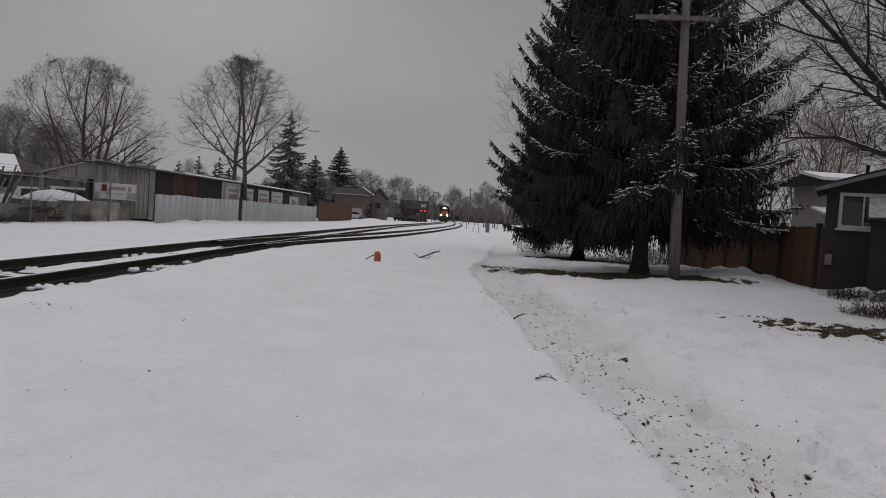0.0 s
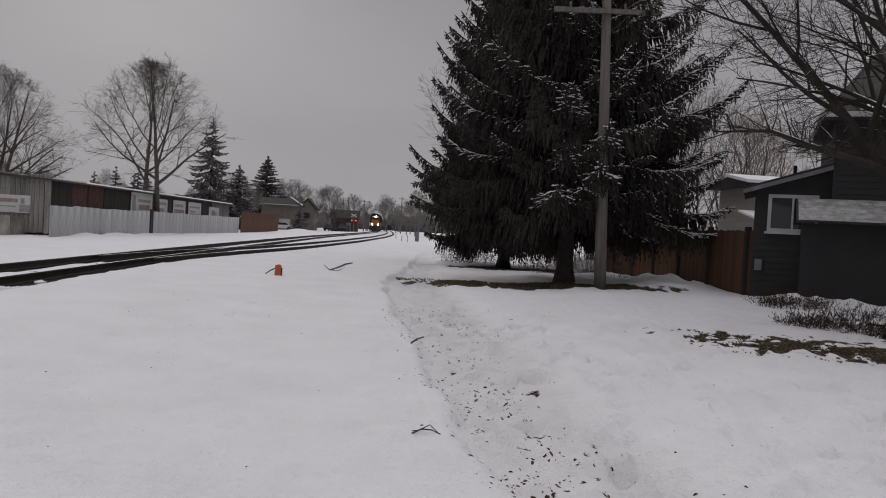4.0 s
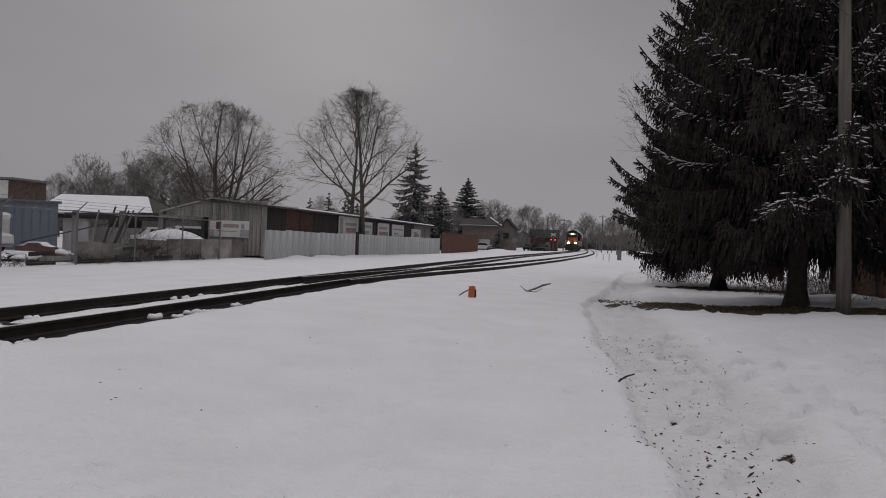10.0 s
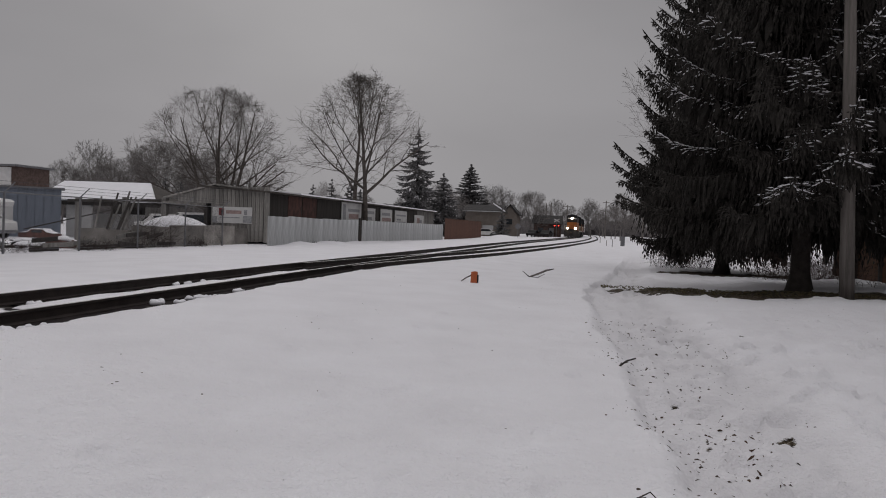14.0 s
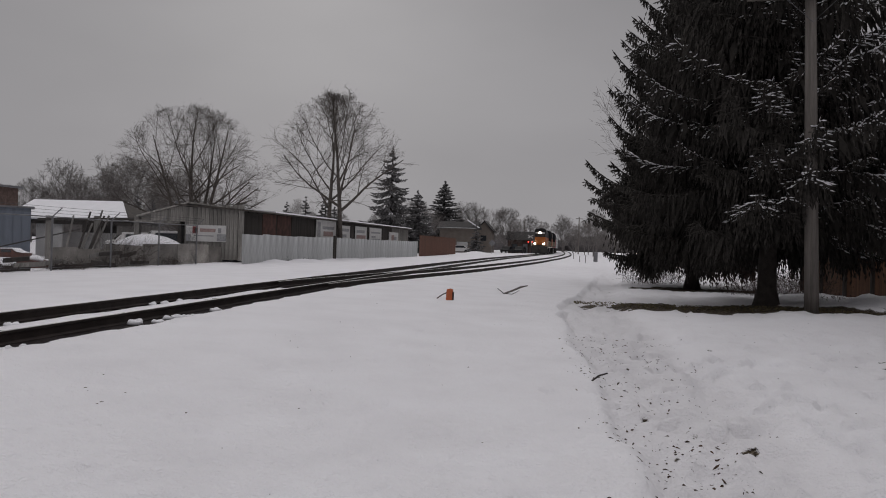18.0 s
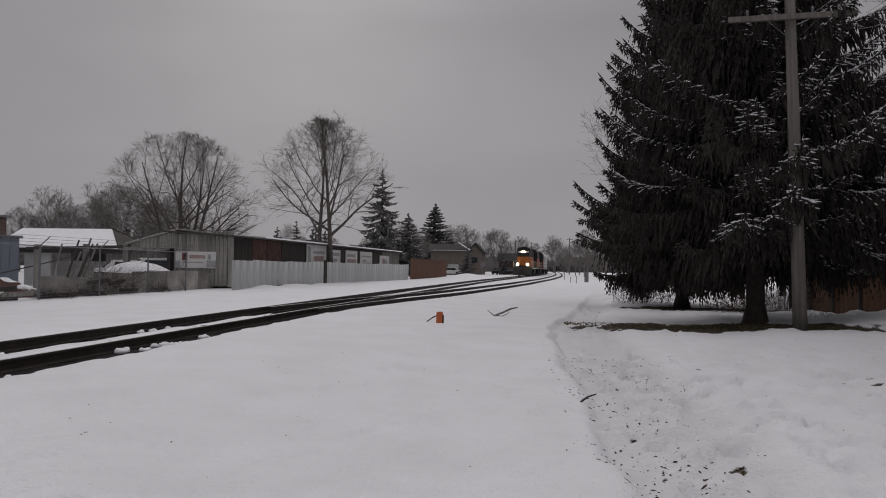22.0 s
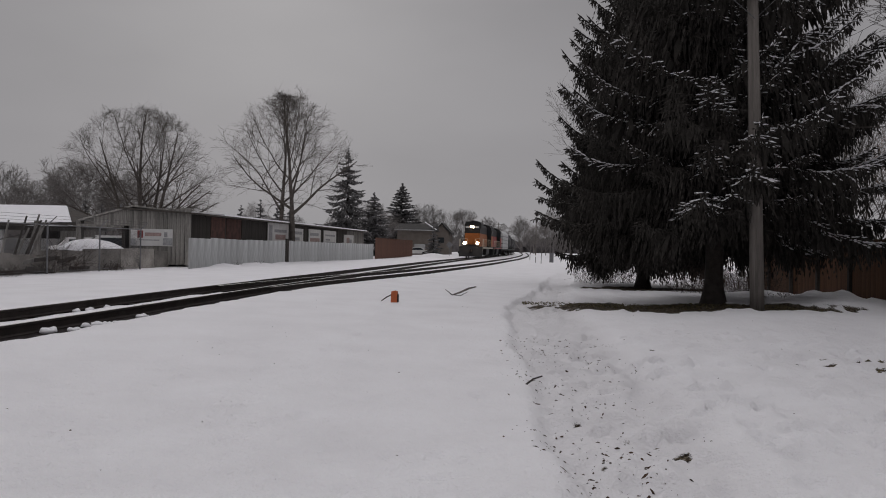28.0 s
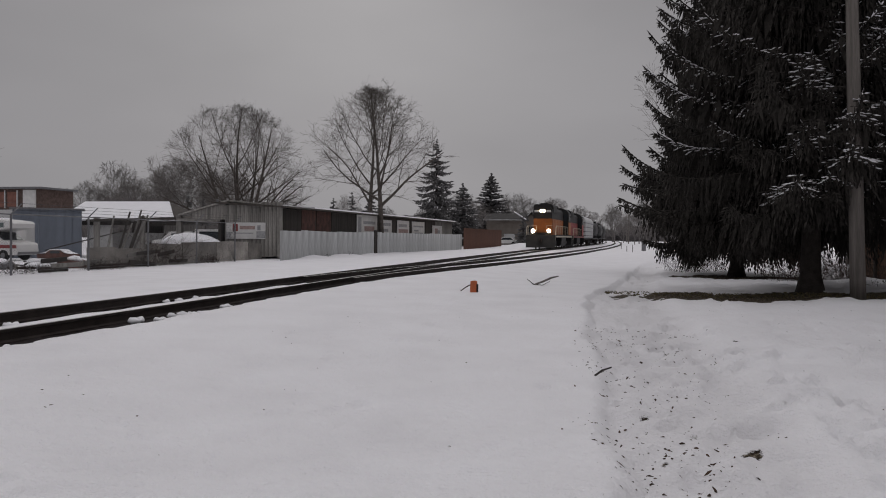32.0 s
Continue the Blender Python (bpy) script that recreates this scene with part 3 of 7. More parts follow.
# lumps of snow left lying on the ties beside the rails
for k in range(60):
    y = 3.6 + k * 0.26 + random.uniform(-0.08, 0.08)
    b = B()
    for j in range(random.choice((2, 3, 4))):
        r, px, py = random.uniform(0.03, 0.085), random.uniform(-0.10, 0.10), random.uniform(-0.16, 0.16)
        h = r * random.uniform(0.35, 0.6)
        b.tube([(px, py, -0.02), (px, py, h * 0.35), (px + random.uniform(-0.01, 0.01), py, h * 0.75), (px, py + random.uniform(-0.015, 0.015), h * 0.95), (px, py, h)], [r * 1.1, r * 1.15, r * 0.85, r * 0.5, r * 0.12], 10)
    ob = part("snow_lump", b, SNOW, main_track, smooth=True)
    ob.matrix_basis = pose(float(track_x(y)) + random.choice((0.45, 0.55, 0.5, 0.98, 1.1, -0.5, 0.2)), y, RAIL_Z - 0.15, 0, 0, random.uniform(-20, 20))


# ---- trees ----
def crown_tree(seed, height, width, trunk_r, low=0.25, stems=1, limbs_n=7, n=1300, twig_r=0.010, twig_len=0.5, per=2, lean=(0, 0), spread=(0.45, 0.95), up=0.05, tilt=(0.05, 0.15), leader=0.72):
    """Limbs and twigs of a bare tree, each branch drawn out as far as an uneven dome: (limbs, twigs)."""
    rnd = random.Random(seed)
    h0 = height * low
    lumps = [(rnd.uniform(2, 5), rnd.uniform(0, 6.28), rnd.uniform(1, 4)) for _ in range(3)]
    big, fine = B(), B()
    rich = math.sqrt(n / 1000)
    counts = (max(4, round(limbs_n * 1.5 / stems)), round(4 + 3.2 * rich), round(3 + 2.4 * rich), per + 1, 2)

    def room(p, d, most):
        """How far a branch may run from p along d inside the dome."""
        s, inc = 0.0, max(0.12, most / 14)
        while s < most:
            q = p + d * (s + inc)
            v = (q.z - h0) / (height - h0)
            if v > 1:
                break
            cx, cy = q.x - lean[0] * q.z, q.y - lean[1] * q.z
            a = math.atan2(cy, cx)
            k = 1 + 0.10 * sum(math.sin(f * a + ph + g * v) for f, ph, g in lumps)
            w = math.sin(math.pi * min(1, max(v, 0.03) ** 0.80 * 0.94 + 0.05))
            if math.hypot(cx, cy) > width / 2 * k * max(w, 0) ** 0.62:
                break
            s += inc
        return s

    def grow(p, d, want, r, level):
        free = room(p, d, want)
        length = min(want, free) * rnd.uniform(0.86, 1.06)
        if level and length < (0.30 if level < 3 else 0.12) * want:
            if level < 3:
                return
            length = 0.2 * want
        seg = (9, 7, 5, 3, 2)[min(level, 4)]
        end = max(r * (0.16 if level == 0 else 0.28), twig_r * 0.45)
        pts, rad, dd = [p.copy()], [r], d.copy()
        noise = (0.035, 0.06, 0.08, 0.10, 0.12)[min(level, 4)]
        for i in range(seg):
            dd = (dd + Vector((rnd.gauss(0, noise), rnd.gauss(0, noise), rnd.gauss(0.025 if 0 < level < 3 else 0, noise * 0.7)))).normalized()
            pts.append(pts[-1] + dd * (length / seg))
            rad.append(r + (end - r) * ((i + 1) / seg) ** 0.8)
        (big if level < 2 else fine).tube(pts, rad, (8, 6, 4, 3, 3)[min(level, 4)], cap=False)
        if level >= 4:
            return
        count = counts[level]
        a0 = (h0 * 0.9 / max(length, 0.1)) if level == 0 else 0.15
        turn = rnd.random() * 6.28
        for k in range(count):
            t = a0 + (0.98 - a0) * (k + rnd.random()) / count
            f = min(t * seg, seg - 0.001)
            i = int(f)
            at = pts[i].lerp(pts[i + 1], f - i)
            along = (pts[i + 1] - pts[i]).normalized()
            s = along.orthogonal().normalized()
            turn += 2.4 + rnd.uniform(-0.5, 0.5)
            out = s * math.cos(turn) + along.cross(s) * math.sin(turn)
            ang = rnd.uniform(*spread) * (1.15 - 0.35 * t if level == 0 else 1.0)
            nd = (along * math.cos(ang) + out * math.sin(ang) + Vector((0, 0, up * (1 if level < 3 else 0.5)))).normalized()
            if nd.z < -0.1:
                nd.z *= 0.3
            nl = height * rnd.uniform(0.6, 0.9) * (1 - 0.40 * t) if level == 0 else length * (1.05 - 0.55 * t) * rnd.uniform(0.5, 0.85) if level < 3 else twig_len * rnd.uniform(0.6, 1.3)
            local = rad[i] + (rad[i + 1] - rad[i]) * (f - i)
            grow(at, nd, nl, max(local * rnd.uniform(0.5, 0.7), twig_r * (0.95, 0.9, 0.75, 0.6)[level]), level + 1)

    for s in range(stems):
        b0 = 6.283 * s / stems + rnd.random()
        tilt_ = rnd.uniform(*tilt) if stems > 1 else 0.0
        d = Vector((math.cos(b0) * tilt_ + lean[0], math.sin(b0) * tilt_ + lean[1], 1)).normalized()
        grow(Vector((math.cos(b0), math.sin(b0), 0)) * (trunk_r * 1.1 if stems > 1 else 0) + Vector((0, 0, -0.3)), d, height * leader * rnd.uniform(0.92, 1.06), trunk_r * (1 if s == 0 else rnd.uniform(0.7, 0.9)), 0)
    return big, fine


def bare_tree(name, x, y, label, seed, height, width, trunk_r=0.18, bark=None, base=None, group="", turn=0, **kw):
    limbs, twigs, *white = (open_tree if "fork" in kw else crown_tree)(seed, height, width, trunk_r, **kw)
    t = thing(name, label, "tree", pose(x, y, gz(x, y) if base is None else base, 0, 0, turn), group)
    part("trunk", limbs, bark or BARK, t, smooth=True)
    part("crown", twigs, bark or BARK, t)
    if white:
        part("snow", white[0], SNOW, t, "thin lines of snow on the branches")["kind"] = "stuff"
    return t


def conifer(seed, height, radius, needles, bark, rings=26, per=9, twigs=10, trunk_r=0.2, bare=0.08, droop=0.35, thick=0.03, ragged=0.25, clear_low=0.0, droop_twigs=0.5):
    """Trunk, needle-clad boughs and the snow lying on some of them."""
    rnd = random.Random(seed)
    trunk, need, snow = B(), B(), B()
    trunk.tube([(0, 0, -0.3), (0, 0, 0.15), (0, 0, height * 0.5), (0, 0, height)], [trunk_r * 1.35, trunk_r, trunk_r * 0.6, 0.015], 9, cap=False)

    def shoot(a, d, length, r, into):
        d = d.normalized()
        s = d.orthogonal().normalized()
        u = d.cross(s)
        m = a + d * (length * 0.35)
        e = a + d * length
        k = len(into.v)
        ph = rnd.random() * 6
        ring = [m + (s * math.cos(ph + j * 2.0944) + u * math.sin(ph + j * 2.0944)) * r for j in range(3)]
        into.v.extend([tuple(a), *[tuple(p) for p in ring], tuple(e)])
        into.f.extend([(k, k + 1, k + 2), (k, k + 2, k + 3), (k, k + 3, k + 1), (k + 1, k + 4, k + 2), (k + 2, k + 4, k + 3), (k + 3, k + 4, k + 1)])

    for i in range(rings):
        t = i / (rings - 1)
        z0 = height * (bare + (0.985 - bare) * t)
        reach = radius * (1 - t) ** 0.82 * (0.55 + 0.45 * min(1, t / 0.10 + 0.5)) + 0.15
        count = max(4, int(per * (1 - 0.45 * t)))
        for k in range(count):
            a = 2 * math.pi * (k + rnd.random() * 0.7) / count + i * 0.7
            ln = reach * rnd.uniform(1 - ragged, 1 + ragged * 0.45)
            out = Vector((math.cos(a), math.sin(a), 0))
            side = Vector((-math.sin(a), math.cos(a), 0))
            z = z0 + rnd.uniform(-0.5, 0.5) * height / rings
            steps = max(4, int(twigs * (0.35 + 0.65 * ln / radius)))
            prev = None
            snowy = rnd.random()
            for j in range(steps + 1):
                f = j / steps
                dz = (0.22 * (t - 0.25)) * ln * f - droop * ln * (f**1.3 - 0.62 * f**3)
                p = Vector((0, 0, z)) + out * (ln * f) + Vector((0, 0, dz))
                if prev is not None:
                    d = (p - prev)
                    wide = ln * 0.30 * math.sin(math.pi * min(1, 0.18 + f * 0.86)) + 0.10
                    for sgn in (-1, 1):
                        for q in range(2):
                            dr = d.normalized() * rnd.uniform(0.5, 1.0) + side * sgn * rnd.uniform(0.5, 1.1) + Vector((0, 0, -droop_twigs * rnd.uniform(0.2, 1.3)))
                            shoot(prev.lerp(p, rnd.random()), dr, wide * rnd.uniform(0.55, 1.15), thick * rnd.uniform(0.7, 1.3), need)
                    shoot(prev - d * 0.2, d + Vector((0, 0, 0.02)), d.length * 1.6 + 0.05, thick * 1.3, need)
                    if snowy < 0.34 + 0.18 * math.cos(a) and f > 0.3 and rnd.random() < 0.6:
                        for sgn in (-1, 0, 1):
                            dr = d.normalized() * 0.9 + side * sgn * rnd.uniform(0.3, 0.9) + Vector((0, 0, -droop_twigs * 0.4))
                            shoot(prev + Vector((0, 0, thick * 0.8)), dr, wide * rnd.uniform(0.3, 0.6), thick * 0.75, snow)
                prev = p
    return trunk, need, snow


def fir(seed, height, radius, trunk_r=0.225, bare=1.9, whorl=0.50, per=7, fine=0.16, thick=0.019, shy=None, wide=(0, 0, 0), snowy=0.10, widest=0.16, low_reach=0.55):
    """A large spruce: boughs that dip and turn up at their tips, curtains of hanging sprays, snow on some.
    shy: a direction in which the boughs are short; wide: one in which they are long."""
    rnd = random.Random(seed)
    trunk, need, snow, wood = B(), B(), B(), B()
    trunk.tube([(0, 0, -0.3), (0, 0, 0.08), (0, 0, 0.45), (0, 0, 1.2), (0, 0, height * 0.5), (0, 0, height)], [trunk_r * 2.0, trunk_r * 1.45, trunk_r * 1.08, trunk_r, trunk_r * 0.6, 0.015], 12, cap=False)
    cs = [(math.cos(k * 2.0944), math.sin(k * 2.0944)) for k in range(3)]
    uni = rnd.uniform

    def shoot(ax, ay, az, dx, dy, dz, ln, r, into):
        m = 1 / math.sqrt(dx * dx + dy * dy + dz * dz + 1e-9)
        dx, dy, dz = dx * m, dy * m, dz * m
        h = math.hypot(dx, dy) + 1e-6
        sx_, sy_ = -dy / h, dx / h
        ux, uy, uz = -dz * sy_, dz * sx_, dx * sy_ - dy * sx_
        k = len(into.v)
        bx, by, bz = ax + dx * ln * 0.45, ay + dy * ln * 0.45, az + dz * ln * 0.45
        into.v.append((ax, ay, az))
        for c, s_ in cs:
            into.v.append((bx + (sx_ * c + ux * s_) * r, by + (sy_ * c + uy * s_) * r, bz + uz * s_ * r))
        ex, ey, ez = ax + dx * ln, ay + dy * ln, az + dz * ln
        into.v.append((ex, ey, ez))
        into.f.extend(((k, k + 1, k + 2), (k, k + 2, k + 3), (k, k + 3, k + 1), (k + 1, k + 4, k + 2), (k + 2, k + 4, k + 3), (k + 3, k + 4, k + 1)))
        return ex, ey, ez

    def bough(z0, a, ln, t, white):
        ox, oy = math.cos(a), math.sin(a)
        c1 = -0.60 + 0.62 * min(1, t * 2.0) + uni(-0.12, 0.12)
        c2 = 0.44 - 0.10 * t + uni(-0.08, 0.10)
        if t < 0.10:
            c2 *= 0.7
        yaw_ = uni(-0.35, 0.35)
        steps = max(6, int(ln / 0.14))
        px = py = 0.0
        pz = z0
        for j in range(1, steps + 1):
            f = j / steps
            x, y, z = (ox - oy * yaw_ * f) * ln * f, (oy + ox * yaw_ * f) * ln * f, z0 + ln * (c1 * f + c2 * f * f + 0.10 * f**5)
            dx, dy, dz = x - px, y - py, z - pz
            ln_ = math.sqrt(dx * dx + dy * dy + dz * dz)
            if j % 3 == 0 and j < steps:
                wood.tube([(px - 2 * dx, py - 2 * dy, pz - 2 * dz), (x, y, z)], [0.036 * (1 - f) + 0.008, 0.030 * (1 - f) + 0.006], 3, cap=False)
            # the dark inner growth hiding the trunk
            if 0.10 < f < 0.74:
                for _ in range(2):
                    shoot(px + uni(-0.3, 0.3), py + uni(-0.3, 0.3), pz + uni(-0.1, 0.1), dx * 0.5 + uni(-0.1, 0.1), dy * 0.5 + uni(-0.1, 0.1), -0.4, uni(0.45, 0.85), uni(0.06, 0.12), need)
            side = (min(0.62, 0.22 * ln) * math.sin(math.pi * min(1, 0.30 + 0.64 * f)) + 0.07) * uni(0.75, 1.2)
            hang = (0.20 + 0.52 * math.sin(math.pi * min(1, 0.22 + 0.70 * f)) ** 1.2) * min(1, 0.35 + ln / 4) * uni(0.6, 1.25)
            if f > 0.86:
                hang *= 0.45
            for sg in (-1, 1) if f < 0.6 else (-1, 1, rnd.choice((-0.5, 0.5))):
                if f < 0.22 and rnd.random() < 0.5:
                    continue
                w = rnd.random()
                bx, by, bz = px + dx * w, py + dy * w, pz + dz * w
                fw = uni(0.5, 1.2)
                tx, ty, tz = ox * fw * 0.6 - oy * sg, oy * fw * 0.6 + ox * sg, uni(-0.55, 0.0) + 0.35 * f
                q = max(2, int(side / 0.10))
                for g in range(q):
                    u = (g + 0.2) / q
                    m = side * u
                    sx0, sy0, sz0 = bx + tx * m, by + ty * m, bz + tz * m - 0.25 * u * u * side
                    shoot(sx0, sy0, sz0, tx + uni(-0.25, 0.25), ty + uni(-0.25, 0.25), tz - 0.2 - 0.3 * u, fine * uni(0.9, 1.3), thick * uni(0.9, 1.3), need)
                    # a hanging strand of two or three shoots
                    e = (sx0, sy0, sz0)
                    left, wob_x, wob_y = hang * uni(0.5, 1.1), uni(-0.22, 0.22) + ox * 0.18, uni(-0.22, 0.22) + oy * 0.18
                    while left > 0.05:
                        l2 = min(left + 0.05, uni(0.15, 0.26))
                        e = shoot(*e, wob_x, wob_y, -1.0, l2, thick * uni(1.0, 1.55), need)
                        left -= l2 * 0.85
                        wob_x += uni(-0.12, 0.12)
                    if white and f > 0.22 and rnd.random() < white * 0.85:
                        shoot(sx0, sy0, sz0 + thick * 1.0, tx, ty, tz - 0.15, fine * uni(0.8, 1.3), thick * uni(0.8, 1.35), snow)
            shoot(px, py, pz, dx, dy, dz, ln_ * 1.7, thick * 1.6, need)
            if f > 0.80:
                for sg in (-1, 1):
                    shoot(px, py, pz, dx - oy * sg * 0.12, dy + ox * sg * 0.12, dz + uni(-0.03, 0.05), fine * uni(0.8, 1.2), thick * uni(0.9, 1.2), need)
            if white and f > 0.2 and rnd.random() < 0.35 + 0.6 * white:
                shoot(px, py, pz + thick * 1.3, dx, dy, dz, ln_ * 1.6, thick * uni(1.1, 2.0), snow)
            px, py, pz = x, y, z

    z, turn = bare, rnd.random() * 6.28
    while z < height - 0.35:
        t = (z - bare) / (height - bare)
        n = max(4, round(per * (1 - 0.35 * t)))
        turn += 0.9
        for k in range(n):
            a = turn + 6.2832 * (k + uni(-0.33, 0.33)) / n
            ox, oy = math.cos(a), math.sin(a)
            shape = low_reach + (1 - low_reach) * min(1, t / widest) if t < widest else 1 - ((t - widest) / (1 - widest)) ** 1.2
            ln = (radius * shape + 0.22) * rnd.choice((0.5, 0.66, 0.8, 0.88, 0.95, 1.0, 1.05)) * uni(0.94, 1.06)
            if shy:
                ln *= 1 - shy[2] * max(0.0, ox * shy[0] + oy * shy[1]) ** 1.3
            ln *= 1 + wide[2] * (ox * wide[0] + oy * wide[1])
            p_ = snowy * (0.35 + 2.0 * max(0.0, 0.85 * ox - 0.52 * oy))
            white = uni(0.45, 1.0) if rnd.random() < p_ else 0.0
            bough(z + rnd.gauss(0, 0.16), a, ln, t, white)
        z += whorl * uni(0.85, 1.15) * (0.62 if t < 0.16 else 1.0)
    for _ in range(30):
        a = uni(0, 6.28)
        shoot(0, 0, height - uni(0.0, 0.8), math.cos(a) * 0.5, math.sin(a) * 0.5, uni(0.3, 1), 0.22, thick, need)
    return trunk, need, snow, wood


def open_tree(seed, height, width, trunk_r, low=0.3, stems=((0, 0, 0, 0, 1.0),), limbs_n=11, twig_r=0.010, fork=(1.12, 0.34), per=(7, 6, 4, 2), twig_len=0.6, arch=0.10, widest=0.36, reach=0.95, dust=0.0, wave=0.03):
    """A bare tree of open habit: leaders that run to the top, long arching limbs low down and steep ones above, fine twigs.
    stems: foot x, foot y, tilt in x, tilt in y and share of the height of each."""
    rnd = random.Random(seed)
    big, fine_, white = B(), B(), B()
    h0 = height * low * 0.9
    lumps = [(rnd.uniform(2, 5), rnd.uniform(0, 6.28), rnd.uniform(1, 5)) for _ in range(3)]

    def half(v, a):
        k = 1 + 0.09 * sum(math.sin(f * a + ph + g * v) for f, ph, g in lumps)
        if v < 0 or v > 1:
            return 0.0
        w = math.sqrt(max(0.0, 1 - ((v - widest) / (1 - widest)) ** 2)) if v > widest else math.sqrt(max(0.0, 1 - 0.72 * ((widest - v) / widest) ** 2))
        return width / 2 * k * w

    def inside(q):
        v = (q.z - h0) / (height - h0)
        return math.hypot(q.x, q.y) < half(v, math.atan2(q.y, q.x))

    def grow(p, d, want, r, level, lowness):
        seg = (12, 10, 7, 4, 3)[level]
        noise = (wave, 0.06, 0.10, 0.14, 0.18)[level]
        pts, dd = [p.copy()], d.copy()
        step = want / seg
        for i in range(seg):
            f = (i + 1) / seg
            lift = 0.0
            if level == 1:
                lift = 0.06 * (1 - lowness) + 0.03 + arch * (0.15 - 1.0 * f) * lowness
            elif level >= 2:
                lift = 0.03 - 0.07 * lowness
            dd = (dd + Vector((rnd.gauss(0, noise), rnd.gauss(0, noise), rnd.gauss(lift, noise * 0.6)))).normalized()
            q = pts[-1] + dd * step
            if level and i > (1 if level < 3 else 0) and not inside(q):
                if rnd.random() < 0.75:
                    break
            pts.append(q)
        n = len(pts) - 1
        if n < 1:
            return
        end = max(r * (0.12 if level == 0 else 0.25), twig_r * 0.4)
        rad = [r + (end - r) * (i / n) ** 0.8 for i in range(n + 1)]
        if dust and 0 < level < 4 and n > 2 and rnd.random() < dust:
            i0 = rnd.randrange(0, n - 1)
            i1 = min(n, i0 + rnd.randrange(2, 5))
            white.tube([pts[i] + Vector((0, 0, rad[i] * 0.7)) for i in range(i0, i1 + 1)], [rad[i] * 0.6 for i in range(i0, i1 + 1)], 4, cap=False)
        (big if level < 2 else fine_).tube(pts, rad, (9, 6, 4, 3, 3)[level], cap=False)
        if level >= 4:
            return
        length = step * n
        count = limbs_n if level == 0 else max(2, round(per[level - 1] * (0.5 + 0.5 * n / seg)))
        a0 = min(0.8, height * low / length) if level == 0 else 0.22 if level == 1 else 0.12
        turn = rnd.random() * 6.28
        for k in range(count):
            t = a0 + (0.985 - a0) * ((k + rnd.uniform(0.1, 0.9)) / count) ** (1.3 if level == 0 else 1.0)
            f = min(t * n, n - 0.001)
            i = int(f)
            at = pts[i].lerp(pts[i + 1], f - i)
            along = (pts[i + 1] - pts[i]).normalized()
            s = along.orthogonal().normalized()
            turn += 2.4 + rnd.uniform(-0.4, 0.4)
            out = s * math.cos(turn) + along.cross(s) * math.sin(turn)
            if level == 0:
                g = (t - a0) / (1 - a0)
                ang = fork[0] + (fork[1] - fork[0]) * g + rnd.uniform(-0.14, 0.14)
                lowness, nl = max(0.0, 1 - 1.6 * g), height * reach * (0.62 - 0.34 * g) * rnd.uniform(0.85, 1.15)
            else:
                ang = rnd.uniform(0.45, 0.95)
                nl = length * (0.72 - 0.40 * t) * rnd.uniform(0.7, 1.2) if level < 3 else twig_len * rnd.uniform(0.5, 1.25)
                nl = max(nl, twig_len * 0.6)
            nd = (along * math.cos(ang) + out * math.sin(ang)).normalized()
            if nd.z < -0.25:
                nd.z *= 0.4
            local = rad[i] + (rad[i + 1] - rad[i]) * (f - i)
            share_ = rnd.uniform(0.6, 0.8) if level == 0 and k < 4 else rnd.uniform(0.45, 0.62)
            grow(at, nd.normalized(), nl, max(local * share_, twig_r * (1.3, 1.0, 0.8, 0.6)[level]), level + 1, lowness)

    for fx_, fy_, tx_, ty_, share in stems:
        grow(Vector((fx_, fy_, -0.3)), Vector((tx_, ty_, 1)).normalized(), (height + 0.2) * share, trunk_r * (0.7 + 0.3 * share), 0, 1.0)
    return (big, fine_, white) if dust else (big, fine_)


def spruce(name, x, y, label, seed, height, radius, group="", far=False, snow=True, base=None, **kw):
    tr, ne, sn = conifer(seed, height, radius, None, None, **kw)
    t = thing(name, label, "tree", pose(x, y, gz(x, y) if base is None else base), group)
    part("trunk", tr, BARK_DARK, t, smooth=True)
    part("crown", ne, NEEDLE_HAZED if far else NEEDLE, t)
    if snow and sn.v:
        part("snow", sn, SNOW, t, "patches of white snow on the boughs")
    return t


def big_spruce(x, y, label, seed, height, radius, **kw):
    tr, ne, sn, wo = fir(seed, height, radius, **kw)
    t = thing("spruce_tree", label, "tree", pose(x, y, gz(x, y), 0, 0, 0), "spruces")
    part("trunk", tr, BARK_DARK, t, smooth=True)
    part("inner_wood", wo, BARK_DARK, t)["kind"] = "stuff"
    part("crown", ne, NEEDLE, t)
    part("snow", sn, SNOW, t, "patches of white snow on the boughs")["kind"] = "stuff"


big_spruce(6.3, 24.4, "tall dark spruce with drooping snow-dusted boughs over bare litter", 11, 17.0, 4.75, whorl=0.44, bare=2.7, per=9, shy=(0.12, -0.99, 0.50), wide=(0.95, -0.1, 0.10), snowy=0.6, widest=0.06, low_reach=0.85)
big_spruce(6.2, 35.0, "tall dark spruce behind another, lightly dusted with snow", 12, 16.0, 4.0, bare=2.0, per=8, whorl=0.46, fine=0.19, thick=0.025, snowy=0.10, widest=0.12, low_reach=0.75)

